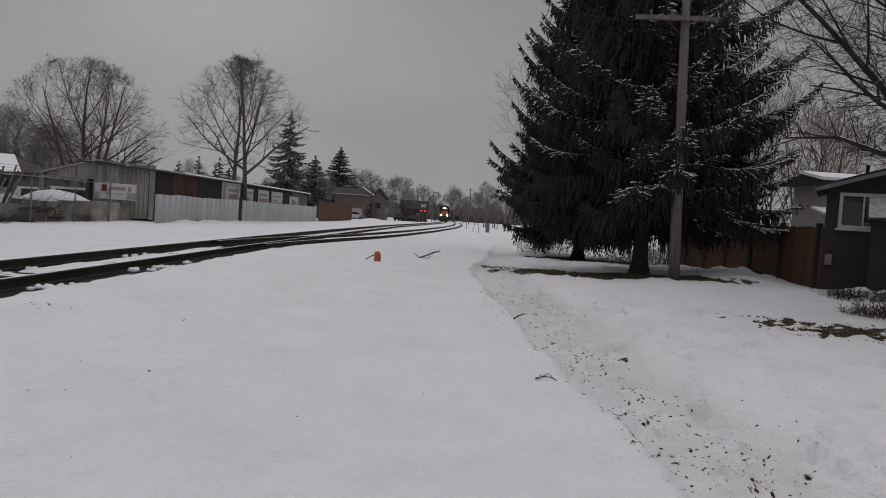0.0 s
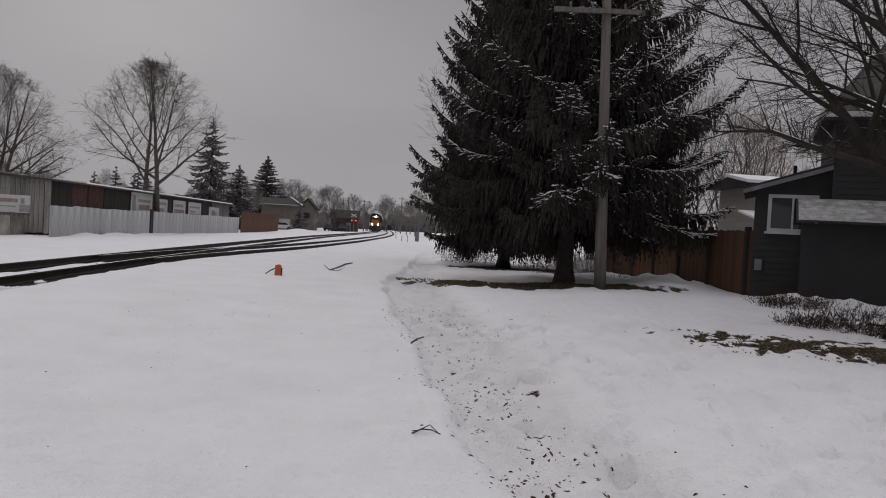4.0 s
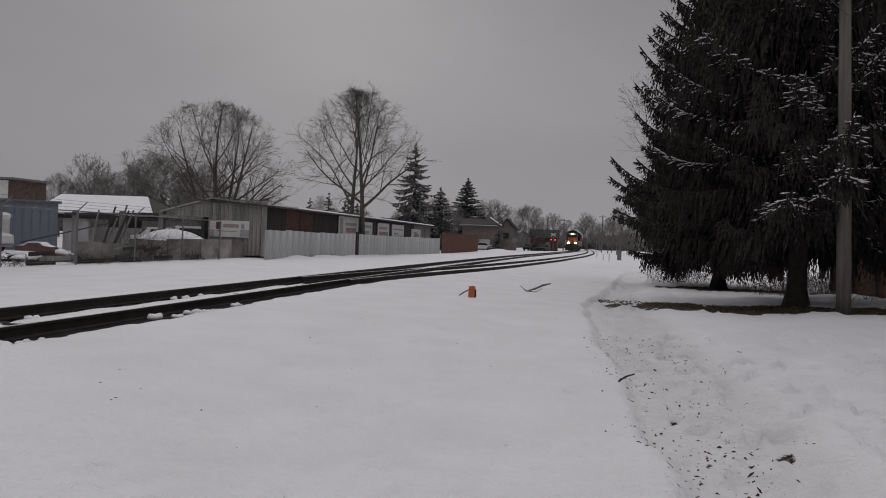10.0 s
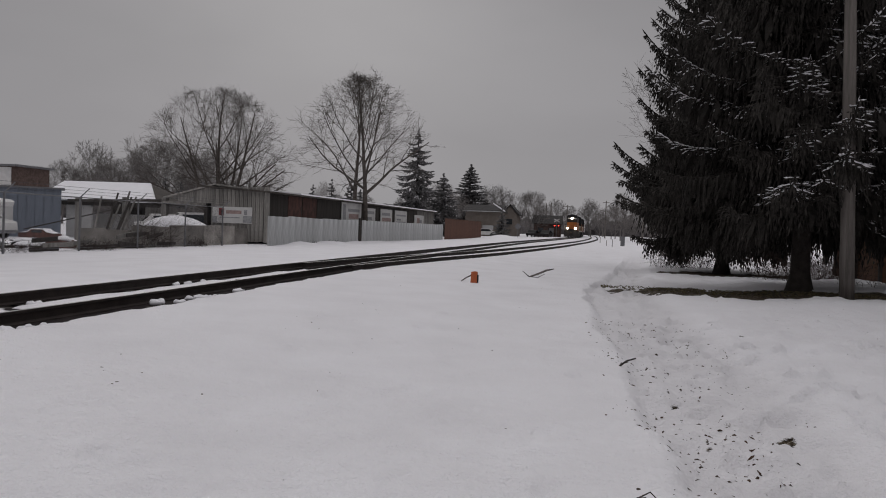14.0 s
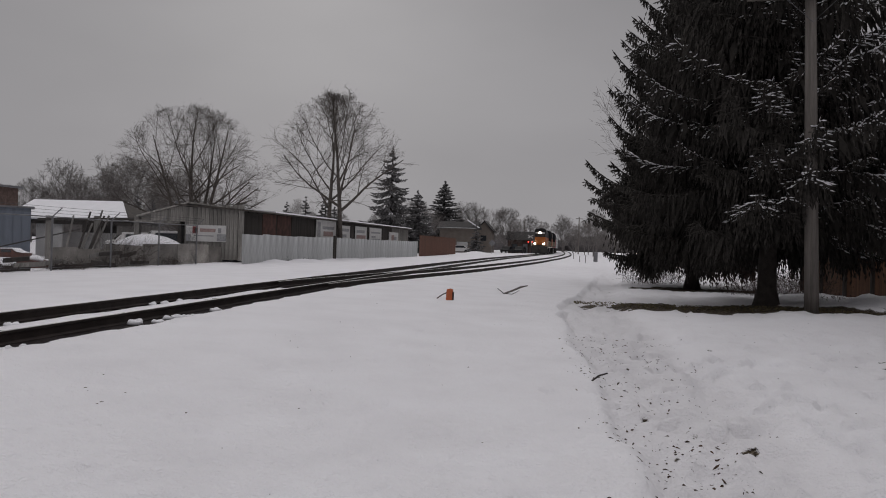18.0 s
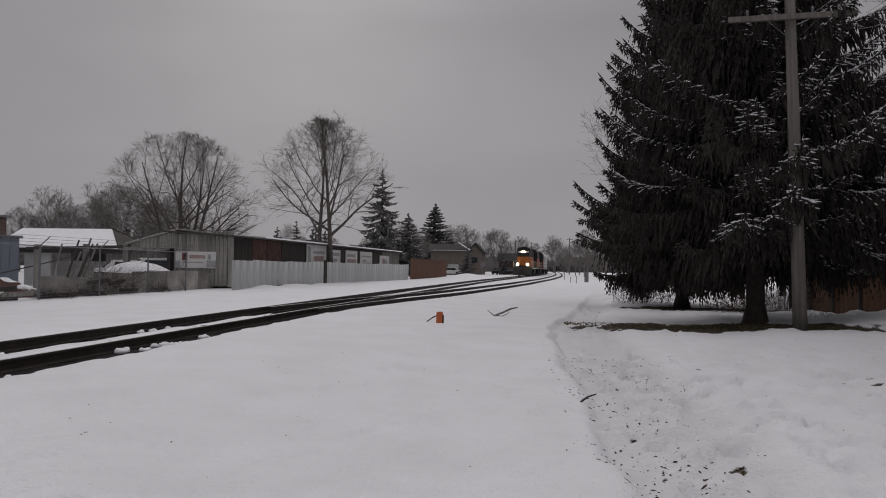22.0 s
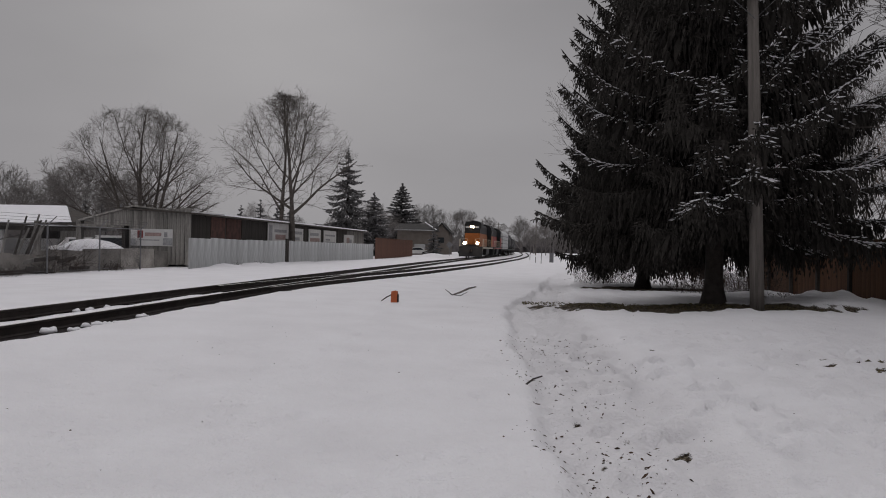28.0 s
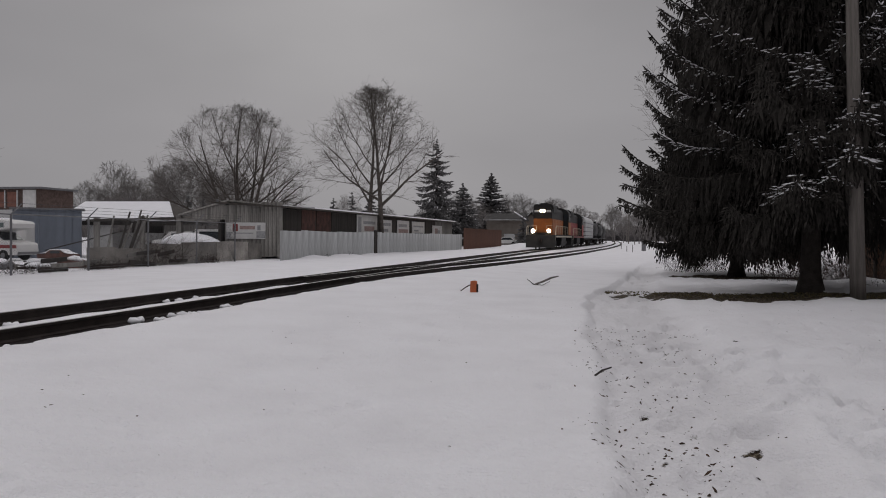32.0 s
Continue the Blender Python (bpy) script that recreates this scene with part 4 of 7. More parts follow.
# the bare tree along the white fence and one behind the shed
bare_tree("bare_tree", -16.4, 61.5, "tall bare tree with two trunks beside the white fence", 21, 12.9, 11.0, 0.26, stems=((-0.42, 0, -0.05, 0.0, 0.90), (0.42, 0.1, 0.035, 0.02, 1.0)), limbs_n=10, low=0.28, fork=(1.0, 0.34), twig_r=0.012, twig_len=0.7, per=(8, 7, 5, 2))
bare_tree("bare_tree", -38.6, 82, "broad bare tree standing behind the grey shed", 24, 16.2, 16.4, 0.34, stems=((0, 0, 0.03, 0, 0.98), (-0.4, 0.2, -0.36, 0.1, 0.84), (0.5, -0.2, 0.32, -0.1, 0.86), (0.2, 0.4, 0.12, 0.3, 0.85)), limbs_n=8, low=0.13, fork=(1.15, 0.35), twig_r=0.0145, twig_len=1.0, per=(8, 7, 4, 2), widest=0.42)

# ---- the yard beyond the track: fences, shed ----
FENCE_X = -15.7


def fence_line(y):
    return FENCE_X + 0.030 * (y - 42)


white_fence = thing("corrugated_fence", "white-grey corrugated metal fence with snow banked along its foot", "fence")
fx0, fx1 = 42.0, 87.0
sheet = B()
pr = []
nw = 9
for k in range(nw * 4 + 1):
    pr.append((0.035 * math.sin(k * math.pi / 2), k * 0.9 / (nw * 4)))
for (u0, v0), (u1, v1) in zip(pr, pr[1:]):
    sheet.add([(u0, v0, 0), (u1, v1, 0), (u1, v1, 1.72), (u0, v0, 1.72)], [(0, 1, 2, 3)])
    sheet.add([(u0 - 0.012, v0, 0), (u1 - 0.012, v1, 0), (u1 - 0.012, v1, 1.72), (u0 - 0.012, v0, 1.72)], [(3, 2, 1, 0)])
sheet_me = sheet.mesh("panel", WHITE_METAL)
random.seed(8)
for k in range(50):
    y = fx0 + 0.9 * k
    ob = part("panel", sheet_me, WHITE_METAL, white_fence)
    ob.matrix_basis = pose(fence_line(y), y, gz(fence_line(y), y) - 0.08 + random.uniform(-0.03, 0.03), random.uniform(-0.6, 0.6), 0, -1.7)
for y in (57.3, 57.6):
    part("post", B().box(-0.05, -0.07, 0, 0.08, 0.07, 1.85), DARK_WOOD, white_fence).matrix_basis = pose(fence_line(y) + 0.08, y, gz(fence_line(y), y) - 0.05)

brown_fence = thing("board_fence", "reddish-brown vertical board fence beyond the white one", "fence")
bme = B().box(-0.02, 0, 0, 0.02, 0.19, 2.45).mesh("board", BROWN_WOOD)
for k in range(127):
    y = 87.6 + 0.2 * k
    ob = part("board", bme, BROWN_WOOD, brown_fence)
    ob.matrix_basis = pose(fence_line(y) + 0.1, y, gz(fence_line(y), y) - 0.1 + random.uniform(-0.02, 0.02), 0, 0, -1.7)

shed = thing("long_shed", "long weathered grey plank shed with old signs on its side", "shed")
SH = gz(-17, 60)
sx, sy0 = -17.1, 45.2


def shed_x(y):
    return sx + 0.030 * (y - 45.2)


bd = B().box(-0.02, 0, 0, 0.02, 0.23, 3.15).mesh("board", GREY_WOOD)
bd_dark = B().box(-0.02, 0, 0, 0.02, 0.23, 3.15).mesh("board", DARK_WOOD)
for k in range(186):
    y = sy0 + 0.234 * k
    ob = part("board", bd if y > 81 else bd_dark, GREY_WOOD, shed)
    ob.matrix_basis = pose(shed_x(y), y, SH - 0.2 + random.uniform(-0.04, 0.03), 0, 0, -1.7)
for k in range(13):
    x = sx - 0.25 * (k + 1)
    ob = part("board", bd, GREY_WOOD, shed)
    ob.matrix_basis = pose(x, sy0, SH + 0.10 - 0.012 * k + random.uniform(-0.05, 0.05), 0, 0, 90)
part("post", B().box(-0.16, -0.1, 0, 0.08, 0.14, 3.2), GREY_WOOD, shed).matrix_basis = pose(sx, sy0 - 0.05, SH + 0.1)
# back and far walls, roof slab with a snowy edge
part("wall", B().box(-4.0, 0, 0, -3.8, 43.3, 3.3), DARK_WOOD, shed).matrix_basis = pose(sx, sy0, SH - 0.2, 0, 0, -1.7)
part("wall", B().box(-3.8, 43.1, 0, 0, 43.3, 3.2), DARK_WOOD, shed).matrix_basis = pose(sx, sy0, SH - 0.2, 0, 0, -1.7)
rf = part("roof", B().prism([(0.45, 3.05), (-4.3, 3.32), (-4.3, 3.42), (0.45, 3.15)], -0.25, 43.8, "y"), DARK_WOOD, shed)
rf.matrix_basis = pose(sx, sy0, SH - 0.1, 0, 0, -1.7)
sn = part("snow", B().prism([(0.42, 3.155), (-4.3, 3.425), (-4.3, 3.53), (0.36, 3.25)], 4.0, 43.7, "y"), SNOW, shed, "thin snow layer on the roof")
sn.matrix_basis = pose(sx, sy0, SH - 0.1, 0, 0, -1.7)


def sign(y, w, z, h, color, art, name="old_sign"):
    """A painted board on the shed side with faded bars."""
    s = part(name, B().box(0.0, 0, 0, 0.05, w, h), color, shed, "faded white painted sign board")
    s.matrix_basis = pose(shed_x(y) + 0.06, y, SH + z, 0, 0, -1.7)
    for (u0, v0, u1, v1, m) in art:
        part("lettering", B().box(0.05, u0 * w, v0 * h, 0.056, u1 * w, v1 * h), m, s)
    return s


GREY_INK = mat("faded_grey_ink", (0.40, 0.40, 0.41), 0.7, vary=0.3, scale=8)
PINK_INK = mat("faded_red_ink", (0.44, 0.32, 0.30), 0.7, vary=0.3, scale=8)
for y0_, w_, m_ in ((48.0, 2.1, RUST_SHEET), (50.3, 2.4, RUST_SHEET), (52.8, 4.2, DARK_WOOD)):
    part("sheet", B().box(0.03, 0, 1.3, 0.05, w_, 3.0), m_, shed).matrix_basis = pose(shed_x(y0_), y0_, SH - 0.05, 0, 0, -1.7)
sign(57.6, 4.6, 1.45, 1.5, WHITE, [(0.35, 0.2, 0.85, 0.45, PINK_INK), (0.3, 0.55, 0.9, 0.7, GREY_INK), (0.05, 0.1, 0.2, 0.9, GREY_INK)])
sign(62.8, 3.2, 1.5, 1.2, WHITE, [(0.1, 0.6, 0.9, 0.8, GREY_INK), (0.1, 0.2, 0.7, 0.4, GREY_INK)])
sign(67.6, 3.6, 1.5, 1.25, WHITE, [(0.1, 0.55, 0.8, 0.75, GREY_INK), (0.1, 0.15, 0.9, 0.4, PINK_INK)])
sign(72.2, 4.3, 1.45, 1.3, WHITE, [(0.1, 0.6, 0.9, 0.72, GREY_INK), (0.15, 0.3, 0.5, 0.42, GREY_INK), (0.1, 0.12, 0.9, 0.22, GREY_INK)])
sign(79.6, 4.0, 1.35, 1.15, WHITE, [(0.25, 0.15, 0.55, 0.75, PINK_INK), (0.5, 0.3, 0.8, 0.6, GREY_INK)])

# ---- utility pole before the spruces ----
pole = thing("utility_pole", "weathered grey wooden utility pole with a crossarm, leaning slightly", "utility pole", pose(6.87, 22.57, 0.05, 0, -2.0, 0))
part("pole", B().tube([(0, 0, -0.3), (0, 0, 4), (0, 0, 9.2)], [0.17, 0.15, 0.115], 14), POLE_WOOD, pole, smooth=True)
part("crossarm", B().beam((-1.5, -0.2, 7.72), (1.46, -0.2, 7.72), 0.10, 0.13), POLE_WOOD, pole)
for s in (-1, 1):
    part("brace", B().beam((0, -0.18, 7.1), (s * 0.6, -0.2, 7.66), 0.03, 0.008), GREY_METAL, pole)
    for d in (0.45, 1.05):
        part("insulator", B().tube([(s * d, -0.2, 7.78), (s * d, -0.2, 7.90), (s * d, -0.2, 7.94)], [0.02, 0.045, 0.02], 8), GREY_METAL, pole)


# ---- right side: cedar fence, dark house, garden ----
cedar = thing("cedar_fence", "weathered cedar board fence with dark posts running back from the house", "fence")
cb = B().box(-0.012, 0, 0, 0.012, 0.135, 1.85).mesh("board", CEDAR)
random.seed(14)
for k in range(102):
    y = 22.04 + 0.145 * k
    h = 1.85 - 0.30 * float(ss(y, 26, 33))
    ob = part("board", cb, CEDAR, cedar)
    ob.matrix_basis = pose(10.95, y, gz(10.95, y) - 0.05 + random.uniform(-0.03, 0.02) - (1.85 - h), 0, 0, 0)
for k in range(7):
    y = 22.4 + 2.4 * k
    part("post", B().box(-0.09, -0.06, 0, 0.06, 0.06, 2.0 - 0.3 * float(ss(y, 26, 33))), DARK_WOOD, cedar).matrix_basis = pose(10.93, y, gz(10.95, y) - 0.1)
for z in (0.35, 1.35):
    part("rail", B().box(-0.05, 22.4, z, -0.013, 36.8, z + 0.09), CEDAR, cedar).matrix_basis = pose(11.05, 0, 0.2)
# low board fence farther along behind the spruces
back_fence = thing("board_fence", "low brown board fence behind the spruce trunks", "fence")
bb = B().box(0, -0.012, 0, 0.145, 0.012, 1.2).mesh("board", BROWN_WOOD)
for k in range(40):
    part("board", bb, BROWN_WOOD, back_fence).matrix_basis = pose(10.9 - 0.0 + 0.15 * k, 37.0, gz(11, 37) - 0.05 + random.uniform(-0.02, 0.02))

HZ = 0.25
DUSTED = mat("snow_dusted_shingle", (0.60, 0.59, 0.60), 0.8, vary=0.4, scale=5, fine=30, rand=0.1)
HIP_SHINGLE = mat("grey_brown_shingle", (0.085, 0.076, 0.072), 0.9, vary=0.35, scale=2, fine=30)
OFF_WHITE = mat("grey_white_clapboard", (0.34, 0.31, 0.30), 0.7, vary=0.15, scale=2, fine=20, stretch=(0.3, 0.3, 6))
house = thing("dark_house", "two-storey house with charcoal siding, white windows and a snowy porch roof", "house", pose(10.86, 22.0, 0, 0, 0, -27))
# in the house's own lines: the front runs along x from the extension's corner
part("wall", B().prism([(0, HZ - 0.3), (0, 3.2), (1.83, 3.76), (1.83, HZ - 0.3)], 0, 0.18, "y"), SIDING, house)
part("wall", B().box(0, 0.18, HZ - 0.3, 0.18, 3.0, 3.2), SIDING, house)
part("wall", B().box(0.18, 2.85, HZ - 0.3, 1.83, 3.0, 3.2), SIDING, house)
part("wall", B().box(1.83, -0.3, 1.0, 11.5, -0.12, 5.06), SIDING, house)
part("wall", B().box(1.83, -0.12, HZ - 0.3, 2.0, 4.5, 5.06), SIDING, house)
part("wall", B().box(11.3, -0.12, HZ - 0.3, 11.5, 4.5, 5.06), SIDING, house)
part("wall", B().box(2.0, 4.3, HZ - 0.3, 11.3, 4.5, 5.06), SIDING, house)
part("foundation", B().box(1.86, -0.27, -0.2, 11.45, -0.14, 1.0), STUCCO, house, "beige stucco foundation")
lap = B().prism([(0, 0), (-0.022, 0.0), (-0.006, 0.17), (0, 0.17)], 0, 1.0, "x").mesh("clapboard", SIDING)
for k in range(25):
    part("clapboard", lap, SIDING, house).matrix_basis = Matrix.Translation((1.83, -0.302, 1.0 + 0.162 * k)) @ Matrix.Diagonal((9.67, 1, 1, 1))
for k in range(18):
    part("clapboard", lap, SIDING, house).matrix_basis = Matrix.Translation((0, -0.002, HZ + 0.162 * k)) @ Matrix.Diagonal((1.82, 1, 1, 1))
part("roof", B().prism([(-0.3, 3.08), (-0.3, 3.22), (1.83, 3.90), (1.83, 3.76)], -0.35, 3.2, "y"), ROOFING, house)
part("fascia", B().prism([(-0.32, 3.04), (-0.32, 3.15), (1.83, 3.83), (1.83, 3.72)], -0.39, -0.35, "y"), GREY_METAL, house)
part("roof", B().add([(1.5, -0.9, 5.16), (12.0, -0.9, 5.16), (12.0, 5.1, 5.16), (1.5, 5.1, 5.16), (3.1, 2.1, 7.5), (12.0, 2.1, 7.5), (1.5, -0.9, 5.02), (12.0, -0.9, 5.02), (12.0, 5.1, 5.02), (1.5, 5.1, 5.02)], [(0, 1, 5, 4), (2, 3, 4, 5), (3, 0, 4), (1, 2, 5), (9, 8, 7, 6), (0, 6, 7, 1), (1, 7, 8, 2), (2, 8, 9, 3), (3, 9, 6, 0)]), HIP_SHINGLE, house)
part("fascia", B().box(1.42, -0.98, 5.0, 12.0, -0.9, 5.13), TRIM_WHITE, house)
part("fascia", B().box(1.42, -0.9, 5.0, 1.5, 5.1, 5.13), TRIM_WHITE, house)
# porch: closed below, low snowy roof above
part("porch", B().box(1.15, -0.9, HZ - 0.3, 4.4, -0.3, 2.3), SIDING, house)
part("porch_roof", B().prism([(-1.25, 2.30), (-1.25, 2.36), (-0.3, 2.95), (-0.3, 2.83)], 1.0, 4.75, "x"), ROOFING, house)
for k in range(9):
    u0, u1 = k / 9, (k + 0.86) / 9
    part("porch_snow", B().prism([(-1.24 + 0.93 * u0, 2.362 + 0.595 * u0), (-1.24 + 0.93 * u0, 2.385 + 0.595 * u0), (-1.24 + 0.93 * u1, 2.372 + 0.595 * u1), (-1.24 + 0.93 * u1, 2.360 + 0.595 * u1)], 1.05, 4.7, "x"), DUSTED, house, "thin snow on the courses of the porch roof")
for x0_, x1_ in ((2.3, 3.1), (5.2, 5.6), (7.8, 8.9)):
    part("eave_snow", B().prism([(-0.88, 5.18), (-0.88, 5.205), (-0.70, 5.345), (-0.68, 5.335)], x0_, x1_, "x"), SNOW, house, "patchy snow along the eave")
part("pipe", B().tube([(1.0, 1.6, 3.3), (1.0, 1.6, 4.0)], [0.05, 0.05], 8), DARK, house)
part("meter_box", B().box(0.08, -0.12, 1.0, 0.26, -0.02, 1.3), GREY_METAL, house)


def window(x0, x1, z0, z1, y, mid=True, rows=1, name="window"):
    w = part(name, B().box(x0 + 0.05, y - 0.012, z0 + 0.05, x1 - 0.05, y, z1 - 0.05), GLASS, house)
    fr = 0.09
    for a in ((x0, z0, x1, z0 + fr), (x0, z1 - fr, x1, z1), (x0, z0 + fr, x0 + fr, z1 - fr), (x1 - fr, z0 + fr, x1, z1 - fr)):
        part("frame", B().box(a[0], y - 0.07, a[1], a[2], y + 0.01, a[3]), TRIM_WHITE, w)
    if mid:
        part("mullion", B().box((x0 + x1) / 2 - 0.025, y - 0.05, z0 + fr, (x0 + x1) / 2 + 0.025, y, z1 - fr), TRIM_WHITE, w)
    for k in range(1, rows):
        z = z0 + (z1 - z0) * k / rows
        part("mullion", B().box(x0 + fr, y - 0.05, z - 0.025, x1 - fr, y, z + 0.025), TRIM_WHITE, w)
    part("sill", B().box(x0 - 0.06, y - 0.12, z0 - 0.06, x1 + 0.06, y, z0), TRIM_WHITE, w)
    return w


window(0.33, 1.56, 2.06, 3.06, -0.03)
window(6.02, 6.92, 2.28, 3.66, -0.33, mid=False, rows=2)
window(9.6, 10.7, 1.4, 2.4, -0.33)

white_house = thing("white_house", "white clapboard house with a snowy roof behind the cedar fence", "house")
part("wall", B().box(15.4, 31.0, 0, 24, 31.2, 4.1), OFF_WHITE, white_house)
part("wall", B().box(15.4, 31.2, 0, 15.6, 34, 4.1), OFF_WHITE, white_house)
part("wall", B().box(15.4, 34, 0, 24, 34.2, 4.1), OFF_WHITE, white_house)
part("roof", B().prism([(30.6, 4.1), (32.5, 4.45), (34.6, 4.1), (34.6, 4.0), (30.6, 4.0)], 14.9, 24.4, "x"), ROOFING, white_house)
part("snow", B().prism([(30.55, 4.11), (32.5, 4.46), (32.5, 4.58), (30.55, 4.23)], 14.8, 24.4, "x"), SNOW, white_house)
part("lean_to_roof", B().prism([(29.0, 2.55), (29.0, 2.63), (31.0, 3.05), (31.0, 2.97)], 14.7, 18, "x"), SNOW, white_house, "snow-covered lean-to roof")

# the leaning bare tree before the house, its shrub and weeds
yard_tree = bare_tree("bare_tree", 11.1, 13.9, "leaning many-stemmed bare tree with snow on its bark before the house", 31, 9.6, 12.0, 0.15, wave=0.06, stems=((0, 0, -0.55, 0.05, 1.05), (0.03, 0.06, -0.33, 0.10, 1.05), (0.06, -0.04, -0.22, -0.08, 1.0), (0.75, 0.2, 0.02, 0.03, 1.0), (1.0, 0.5, 0.12, 0.1, 0.95)), limbs_n=10, low=0.36, fork=(1.0, 0.5), twig_r=0.0065, twig_len=0.5, per=(9, 8, 5, 2), arch=0.16, bark=BARK_BROWN, widest=0.5, dust=0.30)
b = B()
limb = [(-1.35, 0.1, 2.6), (-2.3, 0.1, 3.0), (-3.4, 0.0, 3.22), (-4.2, -0.1, 3.42), (-5.1, 0, 3.36)]
b.tube(limb, [0.10, 0.075, 0.05, 0.03, 0.012], 6, cap=False)
part("limb", b, BARK_DARK, yard_tree)
part("limb_snow", B().tube([Vector(p) + Vector((0, 0, 0.03)) for p in limb[1:4]], [0.022, 0.028, 0.012], 5, cap=False), SNOW, yard_tree)
rnd_ = random.Random(5)
b = B()
for k in range(46):
    i = rnd_.randrange(0, 4)
    p = Vector(limb[i]).lerp(Vector(limb[i + 1]), rnd_.random())
    q = p + Vector((rnd_.uniform(-0.9, 0.2), rnd_.uniform(-0.7, 0.7), rnd_.uniform(-0.15, 0.8)))
    mid_ = p.lerp(q, 0.5) + Vector((rnd_.uniform(-0.1, 0.1), rnd_.uniform(-0.1, 0.1), rnd_.uniform(-0.1, 0.1)))
    b.tube([p, mid_, q], [0.014, 0.009, 0.004], 3, cap=False)
part("twig_spray", b, BARK_DARK, yard_tree)
thin = bare_tree("bare_tree", 12.25, 13.2, "thin young bare tree in the garden bed", 33, 5.2, 2.8, 0.055, twig_r=0.005, limbs_n=6, n=260, low=0.2, twig_len=0.3)
bare_tree("bare_tree", 17.7, 16.2, "thin young bare tree in front of the house", 34, 6.0, 3.0, 0.065, twig_r=0.005, limbs_n=6, n=260, low=0.2, twig_len=0.3)
tr_, ne_, sn_ = conifer(51, 3.6, 1.5, None, None, rings=16, per=9, twigs=9, trunk_r=0.05, bare=0.02, thick=0.022, droop=0.2, ragged=0.5, droop_twigs=0.3)
shrub = thing("evergreen_shrub", "loose dark evergreen shrub growing against the leaning tree", "shrub", pose(11.6, 14.5, gz(11.6, 14.5)))
part("stem", tr_, BARK_DARK, shrub)
part("foliage", ne_, NEEDLE, shrub)
part("snow", sn_, SNOW, shrub, "thin snow on the sprays")
for i, (x, y, h, r_) in enumerate(((14.3, 14.6, 5.4, 1.7), (15.9, 15.3, 4.6, 1.5))):
    tr_, ne_, sn_ = conifer(54 + i, h, r_, None, None, rings=22, per=7, twigs=9, trunk_r=0.06, bare=0.05, thick=0.013, droop=0.05, ragged=0.75, droop_twigs=0.2)
    shrub = thing("evergreen_shrub", "tall loose dark evergreen standing before the house wall", "shrub", pose(x, y, gz(x, y)))
    part("stem", tr_, BARK_DARK, shrub)
    part("foliage", ne_, NEEDLE, shrub)
for i, (x, y, h, w) in enumerate(((11.9, 31.5, 6.5, 3.2), (13.0, 34.5, 8.0, 4.0), (14.4, 37.5, 8.5, 4.5), (12.4, 39, 9.0, 4.5), (16.2, 39.0, 9.0, 5.0), (18.0, 36.0, 7.6, 5.0))):
    bare_tree("bare_tree", x, y, "many-stemmed young bare tree behind the cedar fence", 230 + i, h, w, 0.07, group="bare trees behind the houses", stems=((0, 0, -0.1, 0, 0.9), (0.1, 0, 0.08, 0.05, 1.0), (0, 0.1, 0.18, -0.05, 0.85), (-0.1, 0.1, -0.2, 0.1, 0.8)), limbs_n=5, low=0.2, fork=(0.7, 0.3), twig_r=0.008, twig_len=0.5, per=(5, 4, 2, 1))


def weed_clump(seed, radius, height, count, lean=0.5):
    r, bb_ = random.Random(seed), B()
    for _ in range(count):
        a, rr = r.uniform(0, 6.28), radius * math.sqrt(r.random())
        p = Vector((math.cos(a) * rr, math.sin(a) * rr, -0.03))
        d = Vector((r.gauss(0, lean), r.gauss(0, lean), r.uniform(0.3, 1))) * height * r.uniform(0.35, 1.0)
        bow = Vector((r.gauss(0, 0.10), r.gauss(0, 0.10), -0.12)) * height
        mid = p + d * 0.55 - bow * 0.5
        bb_.tube([p, mid, p + d + bow], [0.006, 0.005, 0.0025], 3, cap=False)
        for _ in range(2):
            e = mid + d * r.uniform(0.1, 0.4) + Vector((r.gauss(0, 0.16), r.gauss(0, 0.16), r.uniform(-0.05, 0.15))) * height
            bb_.tube([mid, e], [0.004, 0.003], 3, cap=False)
            k = r.uniform(0.010, 0.022)
            bb_.tube([e, e + Vector((0, 0, k)), e + Vector((0, 0, 2 * k))], [0.002, k * 0.6, 0.002], 4, cap=False)
    return bb_


WEED_SPOTS = ((10.2, 19.4, 0.55, 0.5, 120), (10.9, 19.2, 0.5, 0.55, 100), (9.0, 16.2, 0.45, 0.4, 100), (9.6, 15.9, 0.5, 0.5, 120), (10.0, 15.2, 0.4, 0.4, 80), (11.2, 17.8, 0.6, 0.6, 50), (11.8, 17.4, 0.6, 0.6, 26), (10.5, 14.4, 0.4, 0.5, 80), (11.8, 14.0, 0.5, 0.5, 80), (12.4, 14.6, 0.8, 0.8, 190), (13.2, 14.8, 0.8, 0.8, 190), (13.9, 15.4, 0.7, 0.5, 90),
              (15.2, 15.6, 0.8, 0.5, 90), (12.9, 12.6, 0.7, 0.4, 70), (17.0, 16.0, 0.8, 0.5, 80), (8.6, 26.8, 0.8, 0.35, 40), (7.4, 31.0, 0.9, 1.3, 120), (8.7, 31.6, 0.9, 1.5, 120), (6.0, 38.5, 1.0, 1.4, 110), (4.6, 38.0, 1.0, 1.2, 110), (9.8, 32.6, 0.8, 1.4, 110))
WEED = mat("dry_weed_stem", (0.05, 0.033, 0.027), 0.95, vary=0.3, scale=5, bump=0, rand=0.35, island=True)
for i, (x, y, r_, h_, n_) in enumerate(WEED_SPOTS):
    c = solid("weed_clump", weed_clump(100 + i, r_, h_, n_), WEED, "clump of dry brown weed stems sticking out of the snow", "weeds", kind="stuff", m=pose(x, y, gz(x, y)))
b = B()
rnd_ = random.Random(77)
